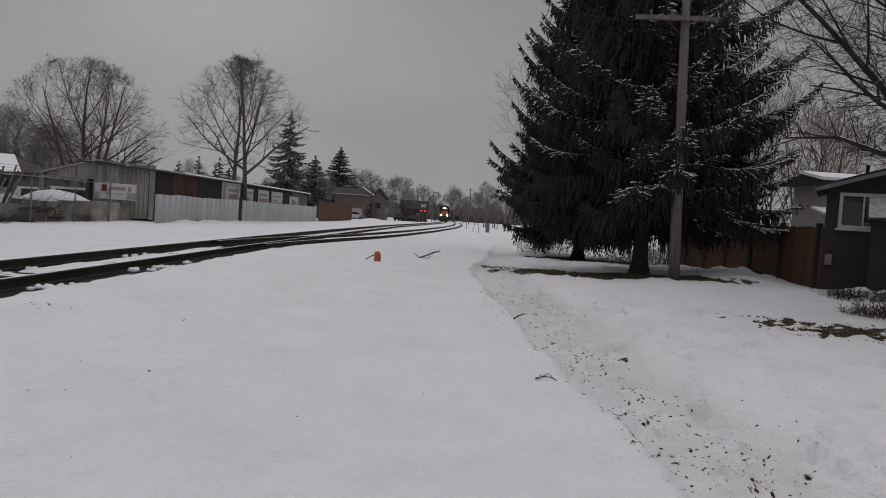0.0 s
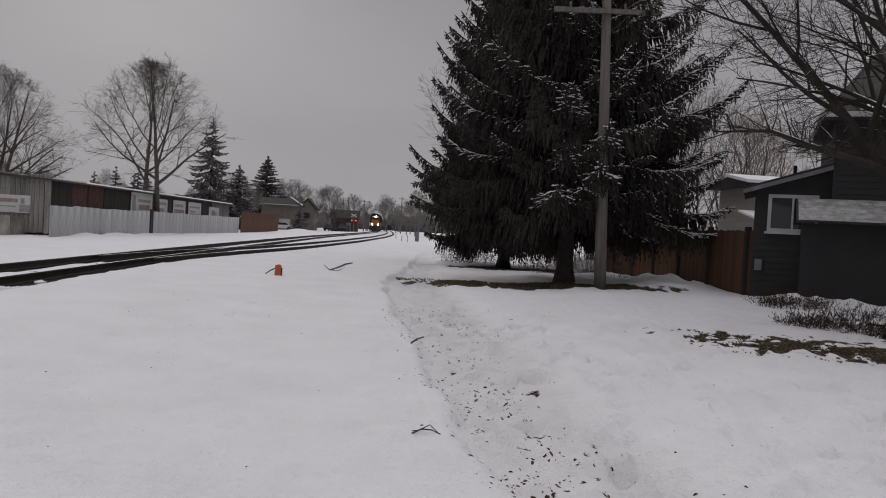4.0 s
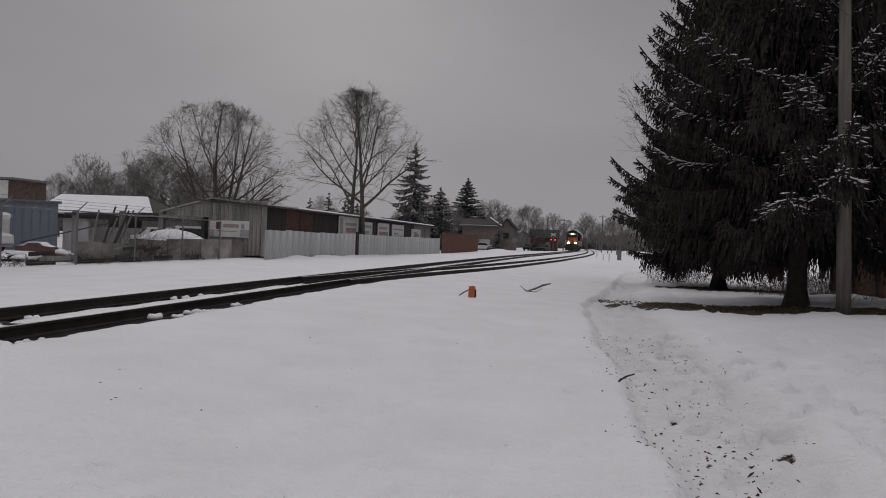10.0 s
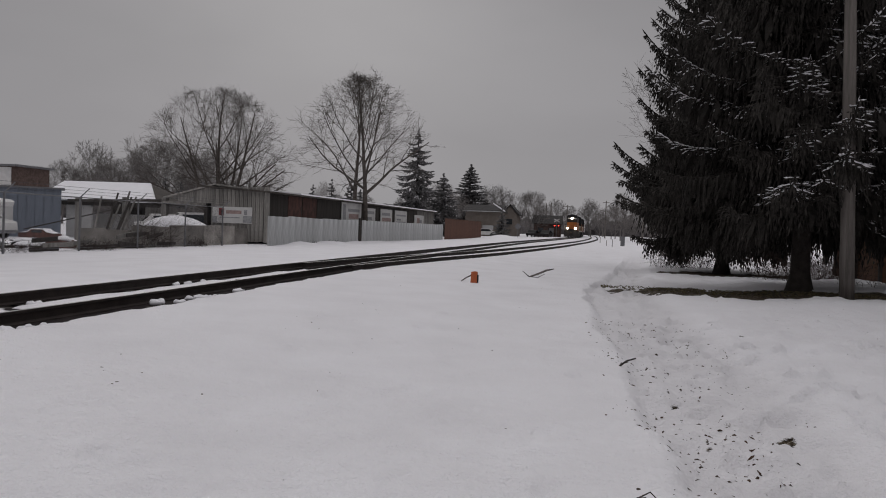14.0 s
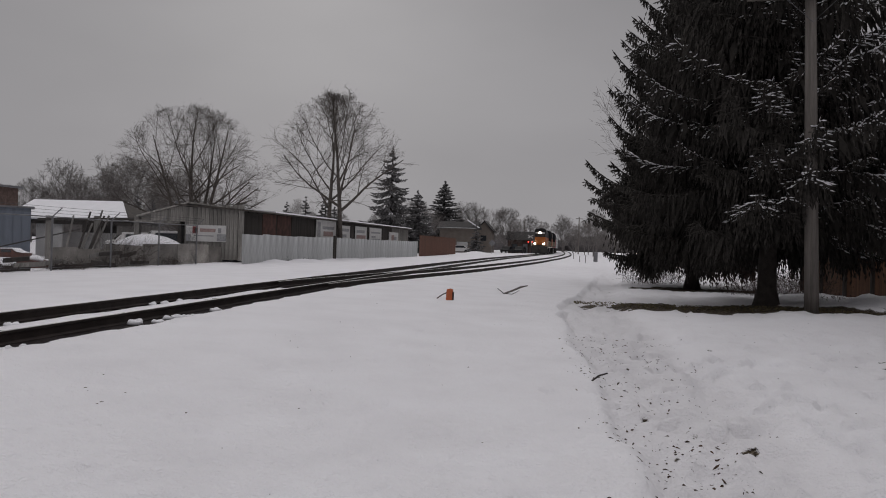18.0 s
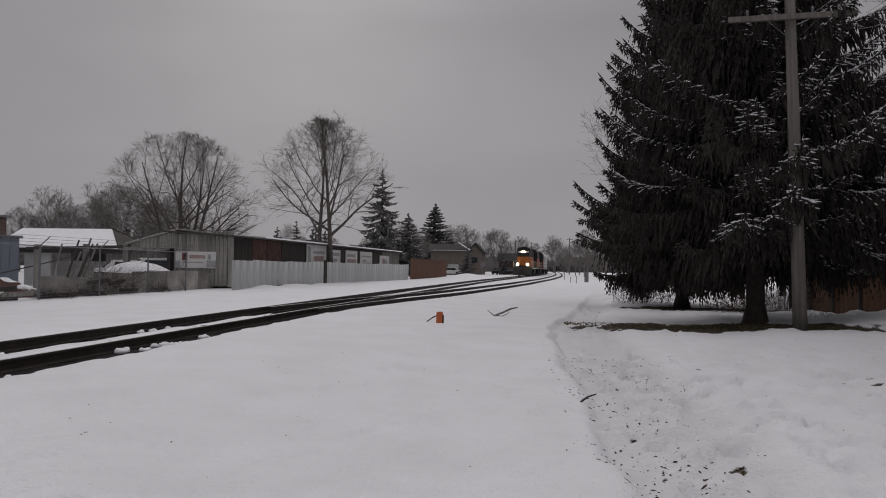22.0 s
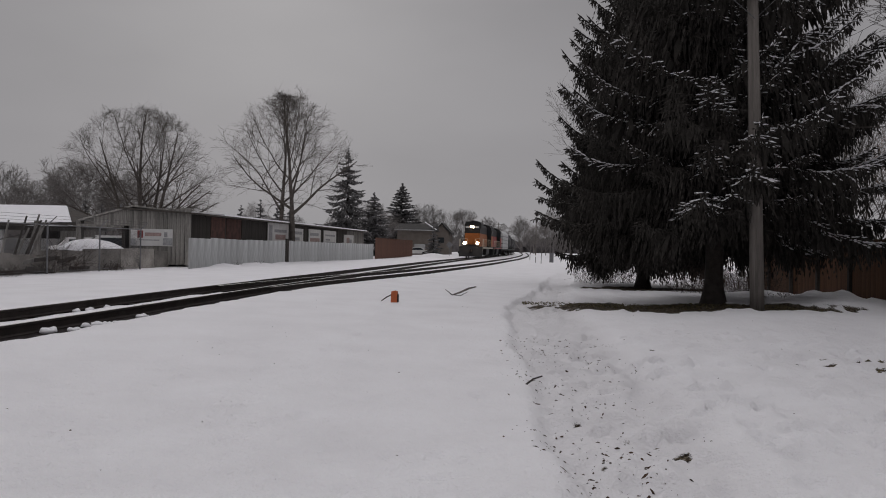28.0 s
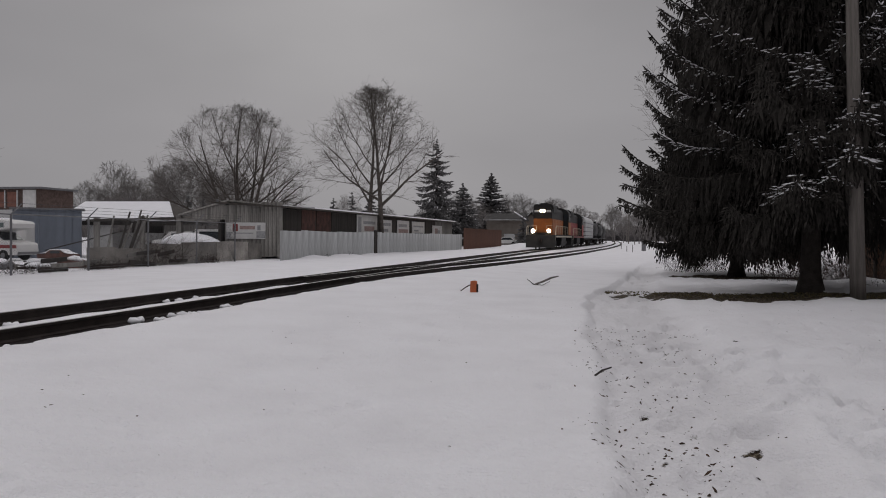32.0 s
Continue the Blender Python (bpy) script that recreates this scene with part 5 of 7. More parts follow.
for _ in range(2600):
    u, v = rnd_.uniform(-1, 1), rnd_.uniform(-1, 1)
    if rnd_.random() < 0.62:
        v *= abs(v) ** 0.3
        x, y = 9.6 + 3.9 * u * 0.98 + v * 0.3, 12.45 - 1.55 * u + 1.15 * v
    else:
        x, y = 5.6 + 4.3 * u, 23.5 - 0.42 * u + 1.0 * v * (1 - u * u * 0.6)
    z = gz(x, y)
    a, l_ = rnd_.uniform(0, 6.28), rnd_.uniform(0.015, 0.06)
    dx, dy = math.cos(a) * l_, math.sin(a) * l_
    b.add([(x - dx, y - dy, z - 0.03), (x + dy * 0.25, y - dx * 0.25, z + 0.0), (x + dx, y + dy, z + rnd_.uniform(-0.02, 0.02)), (x - dy * 0.25, y + dx * 0.25, z + 0.01)], [(0, 1, 2), (0, 2, 3)])
solid("leaf_litter", b, GRASS, "dead grass and leaf litter on the bare patches", "leaf litter", kind="stuff")
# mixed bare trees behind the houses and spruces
for i, (x, y, h, w, m_) in enumerate(((13.5, 42, 11.5, 7, BARK), (16.5, 44, 13, 8, BARK), (11.2, 46, 10, 6, BARK), (19.5, 40, 8.6, 7, BARK_RED), (14.9, 52, 13, 8, BARK_HAZED), (6.2, 56, 14.5, 8, BARK_HAZED), (9.5, 62, 13, 7, BARK_HAZED), (22, 48, 12, 8, BARK), (27, 42, 12, 8, BARK))):
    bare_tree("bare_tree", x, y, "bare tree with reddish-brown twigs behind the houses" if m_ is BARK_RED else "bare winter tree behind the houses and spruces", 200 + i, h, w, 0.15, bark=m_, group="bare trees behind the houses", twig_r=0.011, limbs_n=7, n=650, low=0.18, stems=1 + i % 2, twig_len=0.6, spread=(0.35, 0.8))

# ---- the yard beyond the track ----
FX = -17.5
chain = thing("chain_link_fence", "tall chain-link fence with angled barbed-wire arms in front of the yard", "fence")
post_ys = [16.6, 19.6, 22.5, 25.1, 28.9, 32.7, 36.6, 40.4]
for i, y in enumerate(post_ys):
    z = gz(FX, y)
    r = 0.055 if i == 0 else 0.036
    part("post", B().tube([(FX, y, z - 0.2), (FX, y, z + 2.0)], [r, r], 8), GREY_METAL, chain)
    part("arm", B().tube([(FX, y, z + 1.98), (FX + 0.3, y + 0.12, z + 2.32)], [0.022, 0.02], 6), GREY_METAL, chain)
for dz, rr in ((1.98, 0.022), (0.12, 0.006)):
    part("rail", B().tube([(FX, y, gz(FX, y) + dz) for y in post_ys], [rr] * len(post_ys), 5), GREY_METAL, chain)
for k in range(3):
    part("barbed_wire", B().tube([(FX + 0.1 * (k + 1), y + 0.04 * k, gz(FX, y) + 2.0 + 0.11 * (k + 1)) for y in post_ys], [0.006] * len(post_ys), 3), WIRE, chain)
mesh_b = B()
y = post_ys[0]
while y < 40.4:
    for sgn in (-1, 1):
        a = (FX, y, 0.14 if sgn > 0 else 2.08)
        e = (FX, min(y + 1.94, 40.4), 2.08 if sgn > 0 else 0.14)
        mesh_b.tube([a, e], [0.0022, 0.0022], 3, cap=False)
    y += 0.11
link = part("wire_mesh", mesh_b, WIRE, chain)
# shade cloth hung on the first bays of the fence
SCREEN.node_tree.nodes["Principled BSDF"].inputs["Alpha"].default_value = 0.48
screen = thing("privacy_screen", "torn grey shade cloth hung on the chain-link fence", "screen")
for ya, yb in ((16.7, 19.5), (19.66, 20.7)):
    b = B()
    for i in range(15):
        u0, u1 = ya + (yb - ya) * i / 15, ya + (yb - ya) * (i + 1) / 15
        w0, w1 = 0.04 * math.sin(i * 0.9), 0.04 * math.sin((i + 1) * 0.9)
        z0, z1 = gz(FX, u0) + 0.38 + 0.08 * math.sin(i * 1.7), gz(FX, u1) + 0.38 + 0.08 * math.sin((i + 1) * 1.7)
        b.add([(FX - 0.07 + w0, u0, z0), (FX - 0.07 + w1, u1, z1), (FX - 0.07, u1, gz(FX, u1) + 2.0), (FX - 0.07, u0, gz(FX, u0) + 2.0),
               (FX - 0.085 + w0, u0, z0), (FX - 0.085 + w1, u1, z1), (FX - 0.085, u1, gz(FX, u1) + 2.0), (FX - 0.085, u0, gz(FX, u0) + 2.0)], [(0, 1, 2, 3), (7, 6, 5, 4)])
    part("cloth", b, SCREEN, screen)

barrier = thing("panel_fence", "low fence of weathered grey board and concrete panels", "fence")
PANEL = mat("grey_brown_panel", (0.36, 0.335, 0.31), 0.9, vary=0.4, scale=1.5, fine=14, rand=0.3)
random.seed(19)
yy = 29.8
while yy < 44.6:
    w = random.uniform(1.1, 2.0)
    h = random.uniform(1.0, 1.14) * (0.85 if yy < 32 else 1.0)
    part("panel", B().box(-0.05, 0, 0, 0.05, w - 0.03, h), PANEL, barrier).matrix_basis = pose(-18.2 + random.uniform(-0.05, 0.05), yy, gz(-18.2, yy) - 0.1, random.uniform(-1, 1), random.uniform(-3, 3), 0)
    yy += w
for k in range(14):
    y = random.uniform(27.0, 36)
    part("board", B().box(-0.02, -random.uniform(0.6, 1.2), 0, 0.02, random.uniform(0.5, 1.0), 0.16), DARK_WOOD if k % 3 else GREY_WOOD, barrier).matrix_basis = pose(-18.06 + 0.012 * k, y, gz(-18, y) + random.uniform(-0.05, 0.55), random.uniform(-9, 9), 8, 0)

# open lean-to beside the shed with its sign wall
lean_to = thing("open_lean_to", "open-sided grey plank lean-to with a sloping roof beside the shed", "shed")
LZ = gz(-24, 46) - 0.1
for x, y in ((-23.7, 45.5), (-23.7, 51.4), (-28.0, 48.2), (-33.2, 50.8)):
    part("post", B().box(-0.15, -0.15, -0.2, 0.15, 0.15, 2.75), GREY_WOOD, lean_to).matrix_basis = pose(x, y, LZ)
part("roof", B().add([(-23.6, 45.1, 2.66), (-20.4, 45.1, 3.52), (-20.4, 51.6, 3.52), (-23.6, 51.6, 2.66), (-23.6, 45.1, 2.75), (-20.4, 45.1, 3.61), (-20.4, 51.6, 3.61), (-23.6, 51.6, 2.75)],
                      [(3, 2, 1, 0), (4, 5, 6, 7), (0, 1, 5, 4), (1, 2, 6, 5), (2, 3, 7, 6), (3, 0, 4, 7)]), GREY_WOOD, lean_to)
part("beam", B().beam((-34.2, 51.1, 2.46), (-23.6, 45.4, 2.52), 0.13, 0.17), DARK_WOOD, lean_to)
part("beam", B().beam((-23.8, 45.32, 2.42), (-20.98, 45.32, 2.42), 0.1, 0.16), GREY_WOOD, lean_to)
for k in range(9):
    x = -22.6 + 0.24 * k
    part("board", B().box(-0.11, -0.015, 2.45, 0.11, 0.015, 2.64 + 0.265 * (x + 23.6)), GREY_WOOD, lean_to).matrix_basis = pose(x, 45.25, 0)
part("vent_pipe", B().tube([(-22.6, 48, 2.9), (-22.6, 48, 3.8)], [0.07, 0.07], 8), GREY_METAL, lean_to)

wall_sign = thing("wall_sign", "faded white sign with a red square on the plank wall", "sign")
part("board", B().box(-2.45, -0.05, 0, 0, 0, 0.95), WHITE, wall_sign).matrix_basis = pose(-18.0, 45.13, 1.33)
for x0_, z0_, x1_, z1_, m_ in ((-2.05, 0.45, -1.72, 0.86, RED), (-1.93, 0.52, -1.83, 0.78, WHITE), (-1.6, 0.55, -0.65, 0.75, PINK_INK), (-1.95, 0.3, -0.75, 0.36, GREY_INK), (-2.45, 0.0, -2.15, 0.4, GREY_INK), (-0.55, 0.05, 0, 0.45, GREY_INK), (-0.5, 0.5, -0.3, 0.8, GREY_INK)):
    part("lettering", B().box(x0_, -0.058, z0_, x1_, -0.05, z1_), m_, wall_sign).matrix_basis = pose(-18.0, 45.13, 1.33)

# snow-heaped boat or load under cover, white vehicles inside
heap = thing("snow_heap", "rounded heap of snow on a covered load behind the panel fence", "snow heap")
b = B().tube([(-3.4, 0, 0.2), (-2.6, 0, 0.45), (-1.2, 0, 0.75), (0, 0, 0.85), (1.4, 0, 0.7), (2.8, 0, 0.4), (3.5, 0, 0.2)], [0.15, 0.5, 0.8, 0.9, 0.8, 0.5, 0.15], 12)
part("snow", b, SNOW, heap, smooth=True).matrix_basis = pose(-22.2, 44.0, 0.72, 0, 0, -30) @ Matrix.Diagonal((1, 1, 0.55, 1))
part("load", B().box(-3.2, -0.8, -0.5, 3.2, 0.8, 0.9), DARK_WOOD, heap).matrix_basis = pose(-22.2, 44.0, 0.1, 0, 0, -30)


def van(name, x, y, turn, label, color):
    v = thing(name, label, "van", pose(x, y, gz(x, y), 0, 0, turn))
    part("body", B().prism([(-2.3, 0.35), (-2.3, 1.25), (-1.75, 1.35), (-1.1, 1.95), (2.2, 2.0), (2.35, 0.35)], -0.9, 0.9, "y"), color, v)
    part("windscreen", B().prism([(-1.76, 1.36), (-1.12, 1.93), (-1.09, 1.93), (-1.73, 1.36)], -0.8, 0.8, "y"), GLASS, v)
    for s in (-1, 1):
        part("side_window", B().box(-1.0, s * 0.905 - 0.01, 1.25, 2.0, s * 0.905 + 0.01, 1.8), GLASS, v)
        for wx in (-1.5, 1.5):
            part("wheel", B().tube([(wx, s * 0.7, 0.33), (wx, s * 0.92, 0.33)], [0.33, 0.33], 14), TYRE, v)
    return v


van("van", -26.5, 54.5, 35, "white van parked under the lean-to roof", WHITE)
van("van", -30.8, 58.0, 35, "white van parked beside a snowy building", WHITE)

# low building with a snow-covered roof
low = thing("low_building", "low building with a broad snow-covered roof and dark open front", "building")
LB = gz(-37, 60)
part("wall", B().box(-41.3, 66.8, 0, -34, 67, 2.7), DARK_WOOD, low).matrix_basis = pose(0, 0, LB)
part("wall", B().box(-41.3, 60.6, 0, -39.0, 60.8, 2.7), WHITE, low).matrix_basis = pose(0, 0, LB)
part("wall", B().box(-34.2, 60.6, 0, -34, 66.8, 2.7), GREY_WOOD, low).matrix_basis = pose(0, 0, LB)
part("back_panel", B().box(-41.3, 63, 0, -34.3, 63.2, 2.0), WHITE, low).matrix_basis = pose(0, 0, LB)
part("eave", B().box(-44.0, 60.3, 2.62, -32.8, 60.5, 2.95), DARK_WOOD, low).matrix_basis = pose(0, 0, LB)
part("roof", B().add([(-44.0, 60.2, 2.95), (-32.7, 60.2, 2.95), (-32.7, 67.4, 2.95), (-44.0, 67.4, 2.95), (-44.0, 63.8, 4.6), (-35.6, 63.8, 4.6)], [(0, 1, 5, 4), (1, 2, 5), (2, 3, 4, 5), (3, 0, 4), (3, 2, 1, 0)]), DARK_WOOD, low).matrix_basis = pose(0, 0, LB)
part("snow", B().add([(-43.9, 60.15, 2.97), (-32.9, 60.15, 2.97), (-43.9, 63.8, 4.62), (-35.6, 63.8, 4.62), (-43.9, 60.15, 3.09), (-33.0, 60.15, 3.09), (-43.9, 63.8, 4.74), (-35.7, 63.8, 4.74)], [(0, 2, 3, 1), (4, 5, 7, 6), (0, 1, 5, 4), (1, 3, 7, 5), (3, 2, 6, 7), (2, 0, 4, 6)]), SNOW, low, "smooth snow on the roof").matrix_basis = pose(0, 0, LB)

blue = thing("blue_grey_shed", "tall blue-grey sheet-metal shed with a flat roof", "shed")
BZ = gz(-42, 57)
cs = B().box(0, -0.03, 0, 0.57, 0.03, 3.75).mesh("panel", BLUE_GREY)
blue.matrix_basis = pose(-39.3, 57.2, BZ, 0, 0, 36)
for k in range(8):
    part("panel", cs, BLUE_GREY, blue).matrix_basis = pose(-4.72 + 0.59 * k, 0, 0)
for k in range(5):
    for x in (-0.03, -4.72):
        part("panel", cs, BLUE_GREY, blue).matrix_basis = pose(x, 0.05 + 0.59 * k, 0, 0, 0, 90)
part("wall", B().box(-4.72, 2.95, 0, 0, 3.05, 3.75), BLUE_GREY, blue)
part("roof", B().box(-4.95, -0.3, 3.75, 0.25, 3.2, 3.88), GREY_METAL, blue)
part("prop", B().beam((-2.5, -0.5, 0.6), (4.6, -1.4, 2.6), 0.09, 0.09), DARK_WOOD, blue)

BOARDED = mat("reddish_window_board", (0.24, 0.115, 0.09), 0.8, vary=0.3, scale=2, fine=14)
brick = thing("brick_building", "flat-roofed brown building with a row of boarded windows", "building")
KZ = gz(-65, 85)
part("wall", B().box(-86, 85, 0, -66.1, 85.3, 4.8), TRIM_WHITE, brick).matrix_basis = pose(0, 0, KZ)
part("wall", B().box(-66.3, 85.3, 0, -66.1, 91, 7.4), BRICK, brick).matrix_basis = pose(0, 0, KZ)
part("wall", B().box(-86, 85, 4.8, -66.1, 85.3, 7.3), BRICK, brick).matrix_basis = pose(0, 0, KZ)
part("wall", B().box(-86, 90.8, 0, -66.3, 91, 7.4), BRICK, brick).matrix_basis = pose(0, 0, KZ)
part("roof", B().box(-86.4, 84.6, 7.3, -65.7, 91.4, 7.55), GREY_METAL, brick).matrix_basis = pose(0, 0, KZ)
for k in range(9):
    x = -84.6 + 1.75 * k
    wv = part("window", B().box(0, -0.06, 0, 1.3, 0.0, 1.9), RUST_SHEET if k % 4 == 2 else BOARDED, brick)
    wv.matrix_basis = pose(x, 84.98, KZ + 5.05)
    part("frame", B().box(1.32, -0.12, -0.1, 1.48, 0.0, 2.1), TRIM_WHITE, wv)
part("panel", B().box(-68.4, 84.9, 4.9, -66.6, 84.99, 7.2), WHITE, brick).matrix_basis = pose(0, 0, KZ)

# camper van with red stripe, seen from its door side
rv = thing("camper_van", "old white camper van with a red stripe parked in the yard", "camper van", pose(-42.5, 50.0, gz(-42.5, 50.0) + 0.02, 0, 0, 0))
CAMPER_GLASS = glass_mat("tinted_camper_glass", (0.10, 0.13, 0.13))
part("body", B().prism([(-1.9, 0.55), (-1.98, 2.45), (-1.75, 2.72), (-1.4, 2.82), (2.6, 2.85), (3.9, 2.72), (4.15, 2.55), (4.0, 2.25), (2.35, 2.0), (2.1, 0.45), (-0.6, 0.45)], -1.1, 1.1, "y"), WHITE, rv, smooth=False)
part("cab", B().prism([(2.0, 0.4), (2.0, 2.0), (2.5, 2.0), (3.25, 1.42), (4.3, 1.22), (4.45, 1.1), (4.5, 0.5), (4.3, 0.38)], -1.0, 1.0, "y"), WHITE, rv)
part("stripe", B().box(-1.94, -1.112, 1.34, 1.35, -1.10, 1.58), RED, rv, "faded red stripe")
part("stripe", B().box(-1.94, -1.112, 1.62, 1.35, -1.10, 1.66), RED, rv, "faded red stripe")
part("stripe", B().box(2.25, -1.012, 0.85, 4.42, -1.0, 1.08), RED, rv, "faded red stripe")
part("door", B().box(1.4, -1.13, 0.5, 2.15, -1.1, 2.4), TRIM_WHITE, rv)
part("door_window", B().box(1.55, -1.14, 1.7, 2.0, -1.13, 2.2), GLASS, rv)
for x0_, x1_, z0_, z1_ in ((-1.35, -0.5, 1.78, 2.32), (-0.45, 0.4, 1.78, 2.32), (0.6, 1.2, 1.8, 2.28), (2.7, 3.0, 2.3, 2.6), (3.1, 3.5, 2.3, 2.6)):
    wn_ = part("window", B().box(x0_, -1.125, z0_, x1_, -1.10, z1_), CAMPER_GLASS, rv)
    part("frame", B().box(x0_ - 0.05, -1.118, z0_ - 0.05, x1_ + 0.05, -1.101, z1_ + 0.05), TRIM_WHITE, wn_)
part("cab_window", B().prism([(2.35, 1.35), (2.35, 1.9), (2.5, 1.92), (3.1, 1.42)], -1.015, -1.0, "y"), GLASS, rv)
part("windscreen", B().prism([(2.62, 1.93), (3.3, 1.42), (3.33, 1.44), (2.66, 1.95)], -0.9, 0.9, "y"), GLASS, rv)
part("snow", B().prism([(-1.3, 2.84), (-1.2, 2.92), (0.2, 2.95), (1.2, 2.90), (2.2, 2.96), (2.5, 2.86)], -0.95, 0.95, "y"), SNOW, rv)
part("roof_vent", B().box(0.3, -0.3, 2.9, 0.9, 0.3, 3.05), TRIM_WHITE, rv)
part("mirror", B().box(2.75, -1.25, 1.5, 2.85, -1.02, 1.8), GREY_METAL, rv)
part("bumper", B().box(4.4, -0.95, 0.42, 4.6, 0.95, 0.6), GREY_METAL, rv)
for x0_ in (-1.75, -0.85):
    part("hatch", B().box(x0_, -1.12, 0.65, x0_ + 0.75, -1.1, 1.2), TRIM_WHITE, rv)
for wx in (0.25, 3.4):
    for s in (-1, 1):
        w_ = part("wheel", B().tube([(wx, s * 0.85, 0.36), (wx, s * 1.08, 0.36)], [0.37, 0.37], 18), TYRE, rv)
        part("hub", B().tube([(wx, s * 1.06, 0.36), (wx, s * 1.10, 0.36)], [0.2, 0.17], 14), GREY_METAL, w_)
trailer = thing("box_trailer", "white box trailer standing beside the camper van", "trailer", pose(-41.7, 55.4, gz(-41, 55)))
part("box", B().box(-2.0, -1.0, 0.5, -0.2, 1.0, 2.6), WHITE, trailer)
part("seam", B().box(-1.2, -1.012, 0.5, -1.1, -1.0, 2.6), GREY_METAL, trailer)
for wx in (-1.6, -0.7):
    part("wheel", B().tube([(wx, -1.0, 0.33), (wx, -0.8, 0.33)], [0.33, 0.33], 14), TYRE, trailer)

# rubbish and stacked pallets along the fence
random.seed(23)
pal = B()
for k in range(6):
    pal.box(-0.6, -0.5 + 0.18 * k, 0.10, 0.6, -0.39 + 0.18 * k, 0.125)
for k in range(3):
    pal.box(-0.6 + 0.55 * k, -0.5, 0, -0.5 + 0.55 * k, 0.5, 0.10)
pal_me = pal.mesh("slats", DARK_WOOD)
for i, (x, y, z, tz) in enumerate(((-24.0, 27.5, 0, 10), (-24.0, 27.5, 0.13, 14), (-24.1, 27.4, 0.26, 8), (-22.0, 29.0, 0, 40), (-22.0, 29.0, 0.13, 44), (-26.5, 30.0, 0, 80), (-20.4, 29.8, 0, 15), (-27.2, 26.2, 0, 5), (-27.2, 26.2, 0.13, 2), (-21.6, 32.0, 0, 25))):
    t = thing("pallet", "old wooden pallet with snow on it lying in the yard", "pallet", pose(x, y, gz(x, y) - 0.02 + z, 0, 0, tz), "pallets")
    part("slats", pal_me, DARK_WOOD, t)
    part("snow", B().tube([(-0.5, 0.1, 0.12), (-0.2, 0, 0.16), (0.3, -0.1, 0.17), (0.5, 0, 0.12)], [0.08, 0.3, 0.32, 0.1], 8), SNOW, t, smooth=True).matrix_basis = Matrix.Diagonal((1, 1.2, 0.5, 1)) @ pose(0, 0, 0.12)
for i in range(22):
    x, y = random.uniform(-31, -18.6), random.uniform(23, 41)
    l_ = random.uniform(0.8, 2.6)
    b = B().box(-l_ / 2, -0.09, 0, l_ / 2, 0.09, 0.05)
    solid("plank", b, DARK_WOOD if i % 3 else GREY_WOOD, "loose weathered plank lying in the snowy yard", "plank", "loose planks", m=pose(x, y, gz(x, y) + random.uniform(0.0, 0.12), random.uniform(-8, 8), random.uniform(-10, 10), random.uniform(0, 180)))
wood = thing("scrap_heap", "heap of rusty scrap and boards beside the tree trunks", "scrap heap", pose(-21.5, 24.5, gz(-21.5, 24.5)))
for i in range(26):
    l_ = random.uniform(0.5, 1.4)
    part("piece", B().box(-l_ / 2, -random.uniform(0.05, 0.25), 0, l_ / 2, 0.1, random.uniform(0.04, 0.16)), random.choice((RUST_SHEET, DARK_WOOD, CEDAR)), wood).matrix_basis = pose(random.uniform(-0.8, 0.8), random.uniform(-0.5, 0.5), 0.05 * i + random.uniform(-0.05, 0.05), random.uniform(-14, 14), random.uniform(-14, 14), random.uniform(0, 180))
for i in range(5):
    part("snow", B().tube([(-0.35, 0, 0), (0, 0, 0.06), (0.35, 0, 0)], [0.05, 0.16, 0.05], 7), SNOW, wood, smooth=True).matrix_basis = pose(random.uniform(-0.6, 0.6), random.uniform(-0.5, -0.2), 0.3 + 0.22 * i)
posts_lean = thing("leaning_poles", "bundle of snow-dusted poles leaning together in the yard", "poles", pose(-21.4, 36.0, gz(-21.4, 36.0)))
for i in range(7):
    a = random.uniform(-0.7, 0.7)
    part("pole", B().tube([(a, random.uniform(-0.3, 0.3), -0.1), (a + 0.45 + 0.1 * i, 0.1, random.uniform(1.9, 2.9))], [0.06, 0.04], 6), DARK_WOOD if i % 2 else GREY_WOOD, posts_lean)
small_car = thing("snowy_car", "small rusty car body half buried under snow in the yard", "car", pose(-31.2, 44.5, gz(-30, 44.5), 0, 0, 8) @ Matrix.Diagonal((0.62, 0.62, 0.6, 1)))
part("body", B().prism([(-1.7, 0.3), (-1.75, 0.75), (-0.9, 0.8), (-0.5, 1.12), (0.6, 1.12), (1.0, 0.8), (1.75, 0.72), (1.75, 0.3)], -0.75, 0.75, "y"), RUST_SHEET, small_car)
part("snow", B().prism([(-1.6, 0.8), (-0.85, 0.86), (-0.5, 1.14), (0.6, 1.14), (1.0, 0.86), (1.6, 0.78), (1.0, 0.95), (0.6, 1.22), (-0.5, 1.22), (-0.9, 0.95)], -0.7, 0.7, "y"), SNOW, small_car)
part("window", B().box(-0.45, -0.76, 0.82, 0.55, -0.75, 1.06), GLASS, small_car)
